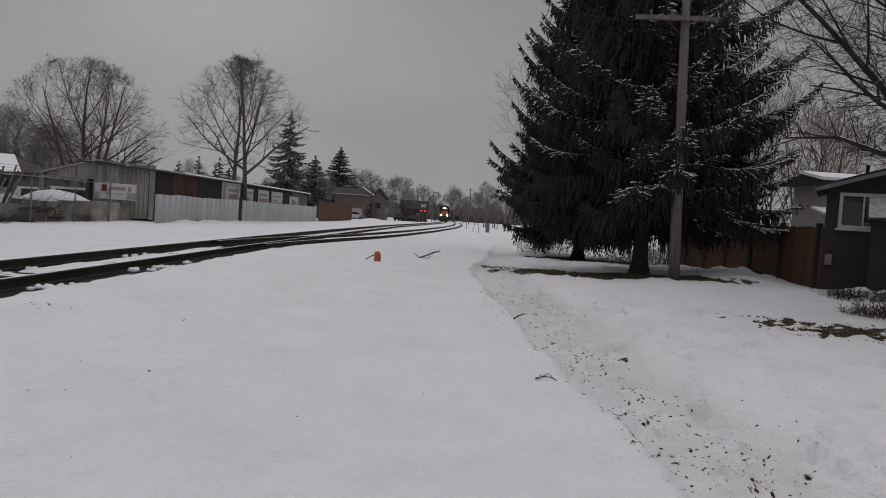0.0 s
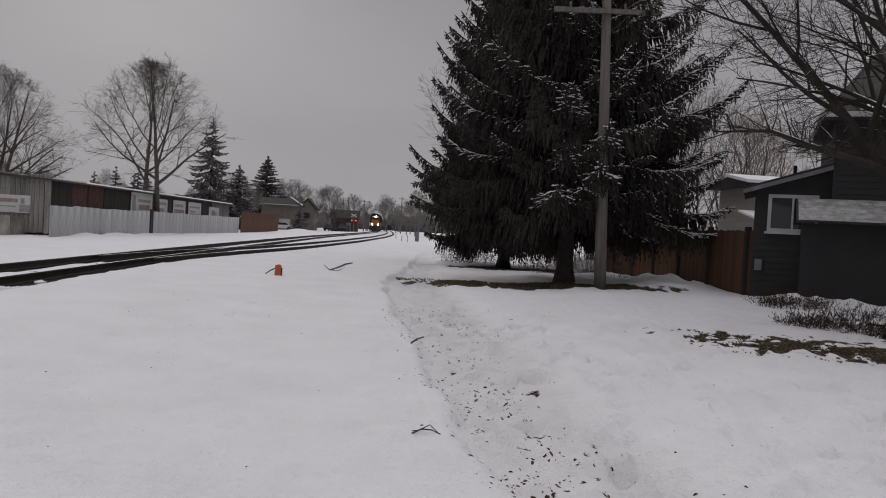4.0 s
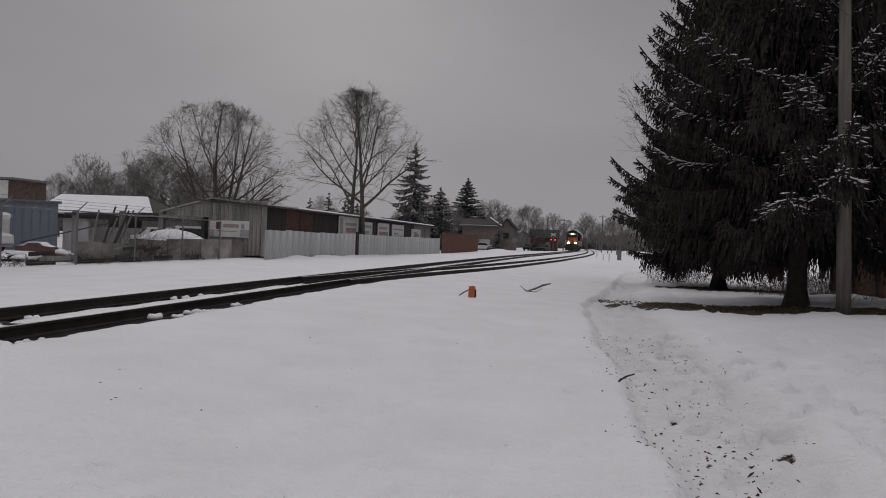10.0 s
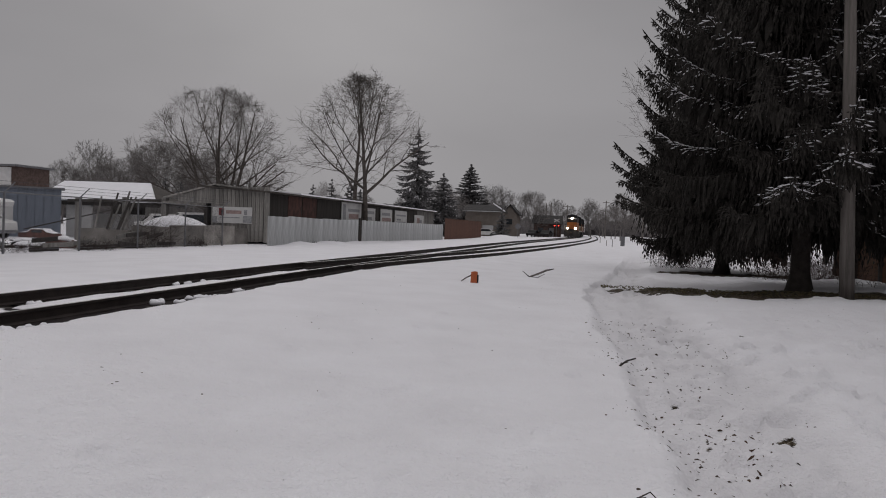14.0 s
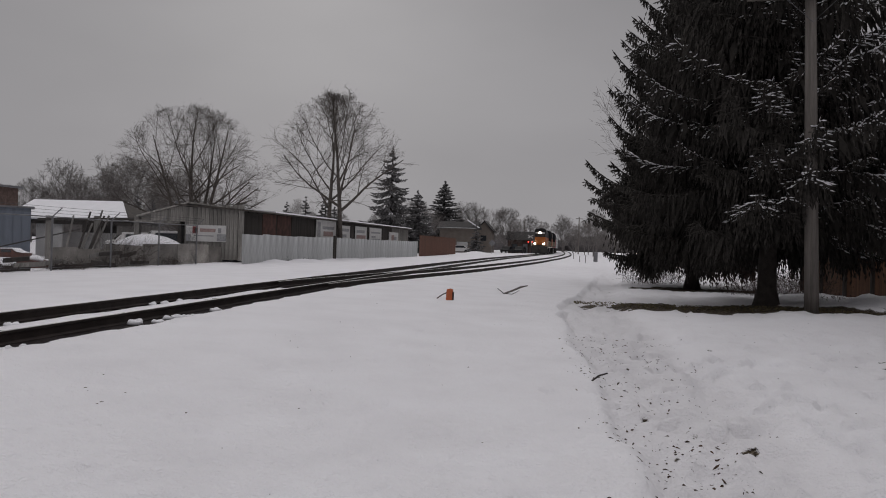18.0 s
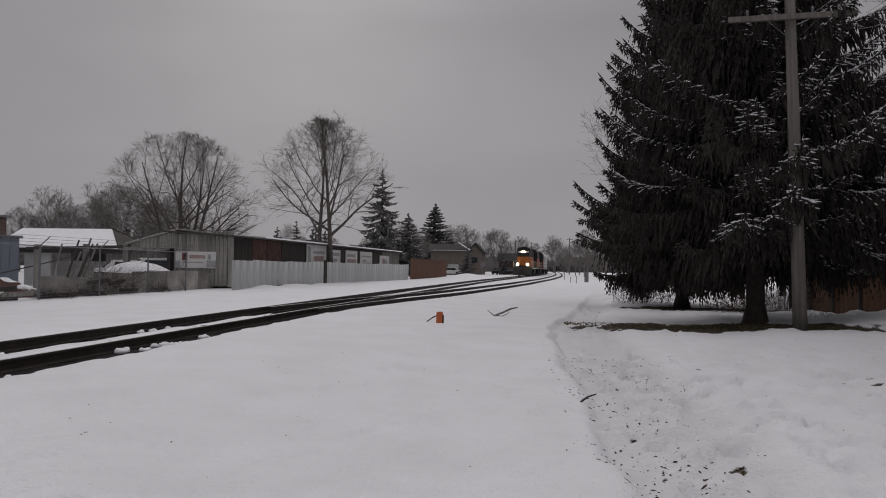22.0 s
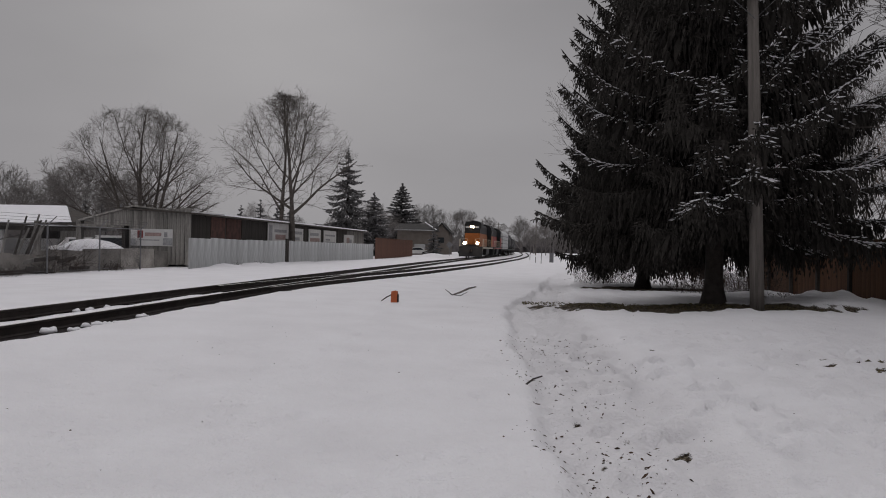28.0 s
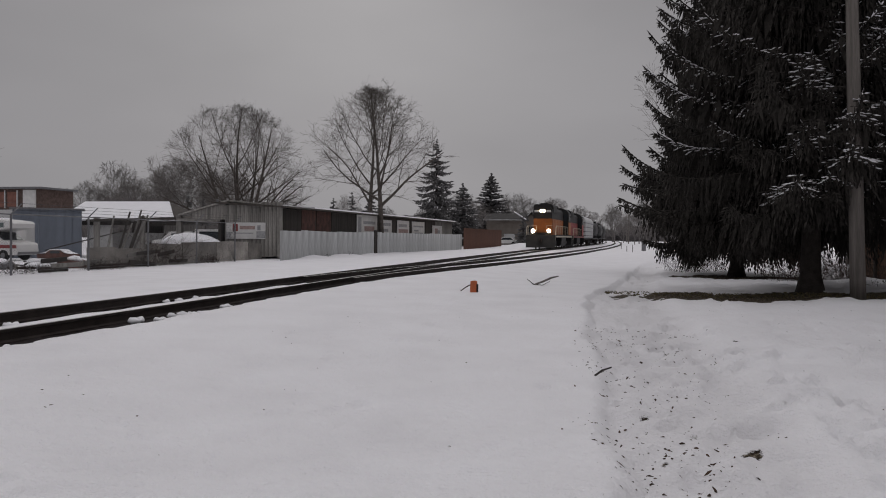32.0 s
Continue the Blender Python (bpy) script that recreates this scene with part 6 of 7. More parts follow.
# brush growing through the fence
for i, (x, y, r_, h_, n_) in enumerate(((-18.0, 33.6, 0.7, 2.2, 60), (-17.9, 35.2, 0.6, 1.6, 50), (-17.8, 30.3, 0.8, 0.6, 90), (-18.1, 26.4, 0.8, 0.5, 80), (-18.0, 20.4, 0.9, 0.5, 110), (-17.9, 38.2, 0.7, 0.6, 80), (-18.2, 23.2, 0.8, 0.5, 80), (-19.5, 18.6, 1.0, 0.6, 110), (-16.0, 48, 0.9, 0.5, 80), (-15.7, 51, 0.8, 0.45, 80))):
    solid("weed_clump", weed_clump(300 + i, r_, h_, n_), WEED, "tangle of dry brush growing along the fence", "weeds", kind="stuff", m=pose(x, y, gz(x, y)))

# trees at the west end and behind the yard
bare_tree("bare_tree", -18.7, 19.8, "tall slender bare tree with crossing stems by the fence", 41, 8.3, 5.4, 0.085, stems=((0, 0, -0.16, 0.05, 0.86), (0.28, 0.1, 0.03, 0.0, 1.0), (0.1, 0.2, -0.02, 0.1, 0.93)), limbs_n=6, low=0.34, fork=(0.7, 0.25), twig_r=0.009, twig_len=0.5, per=(4, 3, 2, 1), widest=0.5)
bare_tree("bare_tree", -18.5, 20.9, "dense bushy bare tree with many upswept twigs by the fence", 43, 7.5, 5.6, 0.075, stems=((0, 0, 0.02, 0, 0.98), (0.1, 0.1, 0.22, 0.1, 0.9), (-0.1, 0.1, -0.14, 0.12, 0.92), (0.1, -0.1, 0.12, -0.14, 0.92), (0.0, 0.2, 0.06, 0.22, 0.9)), limbs_n=10, low=0.24, fork=(0.75, 0.3), twig_r=0.006, twig_len=0.42, per=(9, 7, 5, 3), arch=0.0, widest=0.45)
for i, (x, y, h, w) in enumerate(((-60.0, 45, 12, 9), (-55.0, 47, 10.5, 8), (-64, 41, 11, 9), (-52.0, 42, 9.5, 6), (-58, 52, 11, 8), (-70, 50, 13, 9))):
    bare_tree("bare_tree", x, y, "bare tree standing beyond the screened fence", 400 + i, h, w, 0.2, bark=BARK, group="bare trees beyond the yard", limbs_n=8, n=900, low=0.12, per=3, twig_r=0.016, twig_len=0.8)
left_house = thing("far_house", "pale house with a snowy roof beyond the yard trees", "house")
LH = gz(-82, 60)
part("wall", B().box(-90, 60, 0, -78.6, 60.2, 3.2), TAN, left_house).matrix_basis = pose(0, 0, LH)
part("wall", B().box(-78.8, 60.2, 0, -78.6, 70, 3.2), TAN, left_house).matrix_basis = pose(0, 0, LH)
part("roof", B().prism([(59.4, 3.1), (65, 5.6), (70.6, 3.1)], -90.5, -78.1, "x"), ROOFING, left_house).matrix_basis = pose(0, 0, LH)
part("snow", B().prism([(59.4, 3.12), (65, 5.62), (65, 5.75), (59.4, 3.25)], -90.5, -78.1, "x"), SNOW, left_house).matrix_basis = pose(0, 0, LH)
for x in (-87, -84, -81):
    part("window", B().box(x, 59.95, 1.1, x + 1.0, 60.0, 2.3), TRIM_WHITE, left_house).matrix_basis = pose(0, 0, LH)

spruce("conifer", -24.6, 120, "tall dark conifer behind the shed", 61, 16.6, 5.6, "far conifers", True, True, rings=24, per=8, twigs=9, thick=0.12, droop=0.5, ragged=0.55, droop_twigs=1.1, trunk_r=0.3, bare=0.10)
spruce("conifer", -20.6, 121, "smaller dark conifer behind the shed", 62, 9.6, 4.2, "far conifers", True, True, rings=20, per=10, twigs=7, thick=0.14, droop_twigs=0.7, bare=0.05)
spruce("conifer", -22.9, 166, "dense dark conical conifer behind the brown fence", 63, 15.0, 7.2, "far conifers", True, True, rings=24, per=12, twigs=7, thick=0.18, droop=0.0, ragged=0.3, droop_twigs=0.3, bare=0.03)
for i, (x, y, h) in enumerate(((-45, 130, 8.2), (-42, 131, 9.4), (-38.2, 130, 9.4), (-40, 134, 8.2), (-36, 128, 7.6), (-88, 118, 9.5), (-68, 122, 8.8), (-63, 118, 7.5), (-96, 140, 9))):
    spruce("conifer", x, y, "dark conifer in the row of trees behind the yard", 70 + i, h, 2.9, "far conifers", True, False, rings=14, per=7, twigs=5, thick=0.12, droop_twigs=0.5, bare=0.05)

# snow-capped clutter close behind the fence
random.seed(29)
for i in range(26):
    x, y = random.uniform(-25, -18.4), random.uniform(18, 33)
    w_, h_ = random.uniform(0.25, 0.7), random.uniform(0.15, 0.5)
    t = thing("yard_clutter", "low dark junk with a cap of snow lying in the yard", "junk", pose(x, y, gz(x, y) - 0.05, 0, 0, random.uniform(0, 180)), "yard clutter")
    part("junk", B().prism([(-w_, 0), (-w_ * 0.9, h_ * 0.8), (-w_ * 0.2, h_), (w_ * 0.8, h_ * 0.75), (w_, 0)], -w_ * 0.5, w_ * 0.5, "y"), random.choice((DARK_WOOD, RUST_SHEET, TYRE, GREY_METAL)), t)
    part("snow", B().tube([(-w_ * 0.9, 0, h_ * 0.8), (-w_ * 0.2, 0, h_ * 1.02), (w_ * 0.8, 0, h_ * 0.8)], [0.06, w_ * 0.45, 0.08], 8), SNOW, t, smooth=True).matrix_basis = Matrix.Translation((0, 0, h_ * 0.45)) @ Matrix.Diagonal((1, 1, 0.55, 1))

# ---- the far end: crossing, houses, poles and tree line ----
brown_house = thing("far_house", "tan house with a dark gable roof beyond the brown fence", "house")
part("wall", B().box(-21.4, 150, 0, -14.6, 158, 5.0), TAN, brown_house)
part("porch", B().box(-18.4, 148.8, 0.1, -17.9, 149.3, 2.4), TAN, brown_house)
part("roof", B().prism([(149.3, 4.95), (154, 6.2), (158.7, 4.95), (158.7, 4.8), (149.3, 4.8)], -21.9, -14.1, "x"), ROOFING, brown_house)
part("snow", B().prism([(-16.0, 6.3), (-13.8, 4.9), (-13.7, 5.05), (-16.0, 6.5)], 149.1, 150.2, "y"), SNOW, brown_house)
part("gutter", B().box(-21.9, 149.2, 4.78, -14.1, 149.3, 4.92), TRIM_WHITE, brown_house)
part("window", B().box(-18.0, 149.9, 1.3, -15.9, 149.98, 2.2), TRIM_WHITE, brown_house)
part("window", B().box(-15.2, 149.9, 1.2, -14.4, 149.98, 2.2), GLASS, brown_house)
gable = thing("far_house", "grey house with a steep gable beside the crossing", "house")
part("wall", B().prism([(-15.6, 0), (-15.6, 4.7), (-14.0, 6.4), (-12.4, 4.7), (-12.4, 0)], 162, 170, "y"), TAN, gable)
part("roof", B().prism([(-16.0, 4.45), (-14.0, 6.6), (-12.0, 4.45), (-12.0, 4.7), (-14.0, 6.85), (-16.0, 4.7)], 161.6, 170.4, "y"), ROOFING, gable)
part("roof_edge", B().prism([(-16.05, 4.5), (-14.0, 6.65), (-14.0, 6.85), (-16.05, 4.7)], 161.5, 161.6, "y"), TRIM_WHITE, gable)
part("window", B().box(-14.6, 161.9, 2.6, -13.4, 161.99, 3.7), GLASS, gable)
dark_house = thing("far_house", "low dark house near the crossing", "house")
part("wall", B().box(-9.5, 172, 0, -3.8, 179, 3.2), BRICK, dark_house)
part("roof", B().prism([(171.5, 3.1), (175.5, 5.0), (179.5, 3.1)], -10, -3.4, "x"), ROOFING, dark_house)
for x in (-8.6, -6.4):
    part("window", B().box(x, 171.9, 1.2, x + 1.1, 171.99, 2.2), GLASS, dark_house)
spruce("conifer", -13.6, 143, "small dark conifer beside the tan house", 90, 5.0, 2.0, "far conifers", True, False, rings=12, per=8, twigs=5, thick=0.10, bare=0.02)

diamond = thing("road_sign", "back of a grey diamond-shaped road sign on a post", "road sign", pose(-10.4, 140, gz(-10.4, 140)))
part("post", B().tube([(0, 0, -0.2), (0, 0, 2.6)], [0.04, 0.04], 6), GREY_METAL, diamond)
part("panel", B().prism([(0, -0.62), (0.62, 0), (0, 0.62), (-0.62, 0)], -0.02, 0.02, "y"), GREY_METAL, diamond).matrix_basis = pose(0, -0.06, 1.95)

flasher = thing("crossing_signal", "railway crossing signal with a lit red flasher and crossbuck", "crossing signal", pose(-4.6, 170, gz(-4.6, 170)))
part("mast", B().tube([(0, 0, -0.2), (0, 0, 3.9)], [0.07, 0.06], 8), GREY_METAL, flasher)
part("crossbuck", B().beam((-0.55, -0.08, 3.25), (0.55, -0.08, 3.85), 0.02, 0.2).beam((-0.55, -0.1, 3.85), (0.55, -0.1, 3.25), 0.02, 0.2), WHITE, flasher)
for s in (-1, 1):
    part("hood", B().tube([(s * 0.42, -0.02, 2.45), (s * 0.42, -0.12, 2.45)], [0.26, 0.26], 14), LOCO_BLACK, flasher)
    part("lamp", B().tube([(s * 0.42, -0.13, 2.45), (s * 0.42, -0.15, 2.45)], [0.14, 0.14], 12), RED_LAMP, flasher, "lit red lamp")
part("case", B().box(-1.6, 0.6, -0.1, -0.6, 1.3, 1.9), GREY_METAL, flasher)


def power_pole(x, y, h, arms=1, half=1.1, label="wooden power pole with a crossarm beside the crossing"):
    p = thing("utility_pole", label, "utility pole", pose(x, y, gz(x, y)), "far power poles")
    part("pole", B().tube([(0, 0, -0.3), (0, 0, h)], [0.15, 0.11], 7), POLE_WOOD, p)
    for k in range(arms):
        part("crossarm", B().box(-half, -0.16, h - 0.5 - 0.9 * k, half, -0.06, h - 0.38 - 0.9 * k), POLE_WOOD, p)
    return p


power_pole(-6.7, 190, 8.2, 0, label="plain wooden power pole beside the crossing")
power_pole(-3.0, 200, 8.0, 1)
power_pole(6.2, 190, 8.9, 1, 0.8)
power_pole(8.8, 110, 6.9, 2, 1.0)
power_pole(-9.0, 215, 9.0, 0, label="plain wooden power pole beside the crossing")
power_pole(7.4, 260, 9.0, 1)
for i, (x, y, h) in enumerate(((3.72, 80, 0.75), (3.25, 83, 0.6), (3.0, 99, 0.8))):
    solid("marker_stake", B().tube([(0, 0, -0.2), (0, 0, h)], [0.035, 0.03], 6), POLE_WOOD, "short thin wooden stake standing in the snow", "stake", "stakes by the siding", m=pose(x, y, gz(x, y)))
solid("relay_box", B().box(-0.22, -0.2, -0.2, 0.22, 0.2, 1.0).box(-0.26, -0.24, 1.0, 0.26, 0.24, 1.06), GREY_METAL, "small pale grey equipment box beside the siding", "box", m=pose(5.2, 90, gz(5.2, 90)))


def car(x, y, turn, label, color):
    c = thing("parked_car", label, "car", pose(x, y, gz(x, y), 0, 0, turn), "cars by the crossing")
    part("body", B().prism([(-2.1, 0.3), (-2.15, 0.75), (-1.2, 0.9), (-0.6, 1.4), (0.9, 1.42), (1.6, 0.95), (2.15, 0.85), (2.15, 0.3)], -0.85, 0.85, "y"), color, c)
    for s in (-1, 1):
        part("window", B().prism([(-1.0, 0.92), (-0.55, 1.33), (0.85, 1.35), (1.35, 0.95)], s * 0.855 - 0.005, s * 0.855 + 0.005, "y"), GLASS, c)
        for wx in (-1.35, 1.35):
            part("wheel", B().tube([(wx, s * 0.66, 0.31), (wx, s * 0.87, 0.31)], [0.31, 0.31], 12), TYRE, c)
    return c


car(-9.2, 165, 75, "dark parked car beside the crossing", LOCO_BLACK)
car(-6.4, 163, 80, "dark parked car beside the crossing", LOCO_BLACK)
car(-17.0, 145.5, 5, "white parked car in front of the tan house", WHITE)

# far trees: a few kinds, repeated at different sizes and turns
kinds = []
for i, (h, w, m_) in enumerate(((12, 9, BARK_HAZED), (11, 7, BARK_HAZED), (13, 10, BARK_HAZED), (9, 7, BARK_HAZED), (10, 8, BARK_HAZED))):
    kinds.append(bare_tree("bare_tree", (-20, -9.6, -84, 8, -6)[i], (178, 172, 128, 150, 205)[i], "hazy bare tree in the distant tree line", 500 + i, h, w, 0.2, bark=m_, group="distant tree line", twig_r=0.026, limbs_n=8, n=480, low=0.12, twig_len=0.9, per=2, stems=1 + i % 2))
random.seed(41)
far_spots = [(-88, 132, 1.35), (-79, 134, 1.5), (-74, 128, 1.4), (-83, 138, 1.5), (-93, 130, 1.2), (-71, 126, 1.35), (-67, 130, 1.3), (-63, 124, 1.15), (-77, 122, 1.3), (-69, 136, 1.5), (-59, 128, 1.05), (-115, 150, 1.2), (-108, 158, 1.0), (-43, 138, 0.8), (-39, 140, 0.8), (-47, 142, 0.85), (-33, 150, 0.8), (-29, 160, 0.95), (-23, 165, 1.0),
             (-24, 146, 0.95), (-17, 168, 0.95), (-15, 190, 1.05), (-12, 205, 1.0), (-2.5, 230, 1.0), (3.5, 250, 1.1), (9, 200, 0.8), (12, 180, 0.7), (7, 172, 0.62), (10.5, 160, 0.6), (13, 150, 0.6), (16, 158, 0.65), (9.5, 138, 0.5), (12, 128, 0.5), (15, 120, 0.55), (5.5, 215, 0.75), (12.5, 110, 0.5), (17, 140, 0.7), (20, 165, 0.8), (14, 100, 0.5)]
for x in range(-230, 120, 11):
    far_spots.append((x + random.uniform(-4, 4), 270 + random.uniform(-25, 40), random.uniform(0.8, 1.2)))
for x in range(-190, -55, 10):
    far_spots.append((x + random.uniform(-4, 4), 165 + random.uniform(-15, 20), random.uniform(0.7, 1.0)))
for x in range(-150, -85, 9):
    far_spots.append((x + random.uniform(-3, 3), 90 + random.uniform(-14, 14), random.uniform(0.8, 1.1)))
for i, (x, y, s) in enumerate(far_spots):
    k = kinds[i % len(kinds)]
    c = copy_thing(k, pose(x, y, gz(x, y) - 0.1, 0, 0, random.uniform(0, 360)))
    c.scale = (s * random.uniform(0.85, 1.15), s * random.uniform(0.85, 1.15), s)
# distant woods closing the view
woods = B()
random.seed(43)
for k in range(700):
    a = -1.7 + 2.9 * k / 700
    r_ = random.uniform(330, 430)
    x, y, h = math.sin(a) * r_, math.cos(a) * r_, random.uniform(5, 10)
    z = 0.0
    n_ = 6
    woods.tube([(x, y, z), (x + random.uniform(-1, 1), y, h * 0.4), (x + random.uniform(-1, 1), y, h * 0.8), (x, y, h)], [random.uniform(1.5, 3), random.uniform(2.5, 4.5), random.uniform(1.2, 2.6), 0.2], 5, cap=False)
WOODS = mat("distant_woods", (0.15, 0.14, 0.14), 1.0, vary=0.35, scale=0.15, fine=1.5, bump=0, rand=0.2, island=True, spec=0.0)
solid("distant_woods", woods, WOODS, "grey-brown distant woods along the horizon", "woods", kind="stuff")

# ---- small things on the snow ----
flag = thing("orange_marker", "small orange plastic marker with a bent stick in the snow", "marker", pose(-1.82, 22.15, gz(-1.82, 22.15)))
part("block", B().prism([(-0.10, -0.1), (0.085, -0.1), (0.06, 0.27), (0.0, 0.29), (-0.085, 0.27)], -0.07, 0.07, "y"), ORANGE, flag)
part("dark_edge", B().box(0.062, -0.072, -0.1, 0.085, 0.072, 0.2), DARK, flag)
part("stick", B().tube([(-0.34, 0.02, 0.03), (-0.2, 0, 0.13), (-0.08, 0, 0.19)], [0.014, 0.016, 0.016], 6), DARK_WOOD, flag)
stick = thing("broken_branch", "broken pale branch lying forked on the snow", "branch", pose(-0.69, 26.03, gz(-0.69, 26.03)))
part("branch", B().tube([(-0.02, 0, 0.02), (0.2, 0, 0.10), (0.45, 0, 0.22), (0.66, 0.05, 0.27)], [0.022, 0.03, 0.03, 0.016], 6), POLE_WOOD, stick)
part("twig", B().tube([(-0.24, 0, 0.17), (-0.1, 0, 0.06), (-0.02, 0, 0.0)], [0.008, 0.014, 0.02], 5), DARK_WOOD, stick)
part("twig", B().tube([(0.0, 0, 0.02), (0.2, -0.04, 0.0), (0.42, -0.06, 0.12)], [0.014, 0.012, 0.006], 5), DARK_WOOD, stick)


def twig_thing(x, y, lines, label):
    t = thing("fallen_twig", label, "twig", pose(x, y, gz(x, y) + 0.0), "twigs on the snow")
    for pts, r in lines:
        part("twig", B().tube(pts, [r * (1 - 0.5 * i / len(pts)) for i in range(len(pts))], 5), DARK_WOOD, t)


twig_thing(1.14, 7.74, [([(-0.12, 0, 0.01), (-0.03, 0.02, 0.05), (0.05, 0, 0.05), (0.13, -0.03, 0.02)], 0.007), ([(-0.03, 0.02, 0.05), (0.04, 0.08, 0.07), (0.12, 0.06, 0.0)], 0.005), ([(-0.1, 0.03, 0.03), (0.02, 0.10, 0.03)], 0.004)], "thin forked twig lying on the snow")
twig_thing(1.29, 12.16, [([(-0.09, 0, 0.0), (0.0, 0.02, 0.07), (0.10, 0, 0.11)], 0.013), ([(-0.06, 0.1, 0.02), (0.02, 0.06, 0.05)], 0.006)], "short dark twig sticking out of the snow")
twig_thing(5.15, 6.58, [([(-0.05, 0, 0.01), (0.03, 0, 0.06), (0.08, 0.02, 0.01)], 0.014), ([(-0.18, 0.03, 0.01), (-0.1, 0.0, 0.02)], 0.01)], "bit of dark bark lying on the snow")
def lies_at(x, y):
    """Height of the finished ground sheet."""
    i, j = int(np.clip(np.searchsorted(gx, x) - 1, 0, len(gx) - 2)), int(np.clip(np.searchsorted(gy, y) - 1, 0, len(gy) - 2))
    u, v = (x - gx[i]) / (gx[i + 1] - gx[i]), (y - gy[j]) / (gy[j + 1] - gy[j])
    return float((GZ[j, i] * (1 - u) + GZ[j, i + 1] * u) * (1 - v) + (GZ[j + 1, i] * (1 - u) + GZ[j + 1, i + 1] * u) * v)


def fleck(into, x, y, s, r):
    """A curled leaf scrap or clod lying flat on the snow."""
    a, k = r.uniform(0, 6.28), len(into.v)
    into.v.append((x, y, lies_at(x, y) + 0.003 + s * r.uniform(0.1, 0.45)))
    for q in range(6):
        w = a + q * 1.047
        u, v = math.cos(w) * s * r.uniform(0.6, 1.3), math.sin(w) * s * 0.55 * r.uniform(0.5, 1.2)
        px, py = x + u * math.cos(a) - v * math.sin(a), y + u * math.sin(a) + v * math.cos(a)
        into.v.append((px, py, lies_at(px, py) + r.uniform(-0.003, 0.004)))
    into.f.extend((k, k + 1 + q, k + 1 + (q + 1) % 6) for q in range(6))


b = B()
rnd_ = random.Random(9)
for _ in range(190):
    cy_ = 2.0 + 15 * rnd_.random() ** 1.5
    l_, r_ = np.interp(cy_, TRAIL_Y, TRAIL_L), np.interp(cy_, TRAIL_Y, TRAIL_R)
    cx_ = l_ + (r_ - l_) * min(1.5, max(0.02, rnd_.gauss(0.42, 0.30)))
    for _ in range(rnd_.randrange(3, 16)):
        fleck(b, cx_ + rnd_.gauss(0, 0.14), cy_ + rnd_.gauss(0, 0.22), 0.006 + 0.024 * rnd_.random() ** 2.2, rnd_)
for cx_, cy_, n_, q_ in ((-4.55, 8.6, 16, 0.30), (-4.9, 8.0, 8, 0.15), (-3.0, 9.2, 5, 0.25), (-4.4, 6.6, 8, 0.3), (-2.6, 6.2, 4, 0.2)):
    for _ in range(n_):
        fleck(b, cx_ + rnd_.gauss(0, q_), cy_ + rnd_.gauss(0, q_), rnd_.uniform(0.008, 0.03), rnd_)
for _ in range(150):
    x, y = rnd_.uniform(-4, 8), rnd_.uniform(3, 22)
    fleck(b, x, y, rnd_.uniform(0.005, 0.016), rnd_)
solid("leaf_crumbs", b, LEAF, "brown leaf crumbs and soil scattered along the trodden trail", "leaves", kind="stuff")


# ---- train ----
TRAIN_T = [0, 4, 9, 13, 19, 23, 28, 32]
TRAIN_Y = [221.0, 202.5, 180.5, 163.0, 137.5, 120.0, 98.0, 80.4]
_ty = np.arange(20.0, 414.0, 0.5)
_tx = track_x(_ty)
_ts = np.concatenate([[0], np.cumsum(np.hypot(np.diff(_tx), np.diff(_ty)))])


def on_track(s):
    """Plan place at arc length s along the main line."""
    return float(np.interp(s, _ts, _tx)), float(np.interp(s, _ts, _ty))


def nose_at(t):
    return float(np.interp(float(spline(TRAIN_T, TRAIN_Y, t)), _ty, _ts))


def train_rows(back, length):
    """Rows for a vehicle whose front lies back metres behind the train's nose."""
    rows = []
    for k in range(0, 33):
        s0 = nose_at(k) + back
        a, b_ = on_track(s0 + length * 0.18), on_track(s0 + length * 0.82)
        head = math.degrees(math.atan2(b_[0] - a[0], -(b_[1] - a[1]) * -1))
        rows.append((k, pose((a[0] + b_[0]) / 2, (a[1] + b_[1]) / 2, RAIL_Z, 0, 0, -head)))
    return rows


def wheel_rows(y, r=0.5):
    """Rows for a rolling axle at y on its vehicle."""
    rows, s0 = [], nose_at(0)
    for k in range(0, 241):
        t = min(32.0, k * 4 / 30)
        rows.append((t, pose(0, y, r, math.degrees((s0 - nose_at(t)) / r), 0, 0)))
    return rows


AXLES = []


def axle(parent, y, r=0.5, roll=True):
    w = B()
    for s in (-1, 1):
        w.tube([(s * 0.68, 0, 0), (s * 0.72, 0, 0), (s * 0.725, 0, 0), (s * 0.82, 0, 0)], [r + 0.02, r + 0.02, r, r - 0.01], 20)
    w.tube([(-0.7, 0, 0), (0.7, 0, 0)], [0.09, 0.09], 8)
    for s in (-1, 1):
        for k in range(4):
            a = k * math.pi / 2
            w.beam((s * 0.83, math.cos(a) * 0.08, math.sin(a) * 0.08), (s * 0.83, math.cos(a) * r * 0.8, math.sin(a) * r * 0.8), 0.02, 0.08)
    ob = part("wheelset", w, RAIL_SIDE, parent)
    ob.matrix_basis = pose(0, y, r)
    if roll:
        AXLES.append((ob, y, r))
    return ob


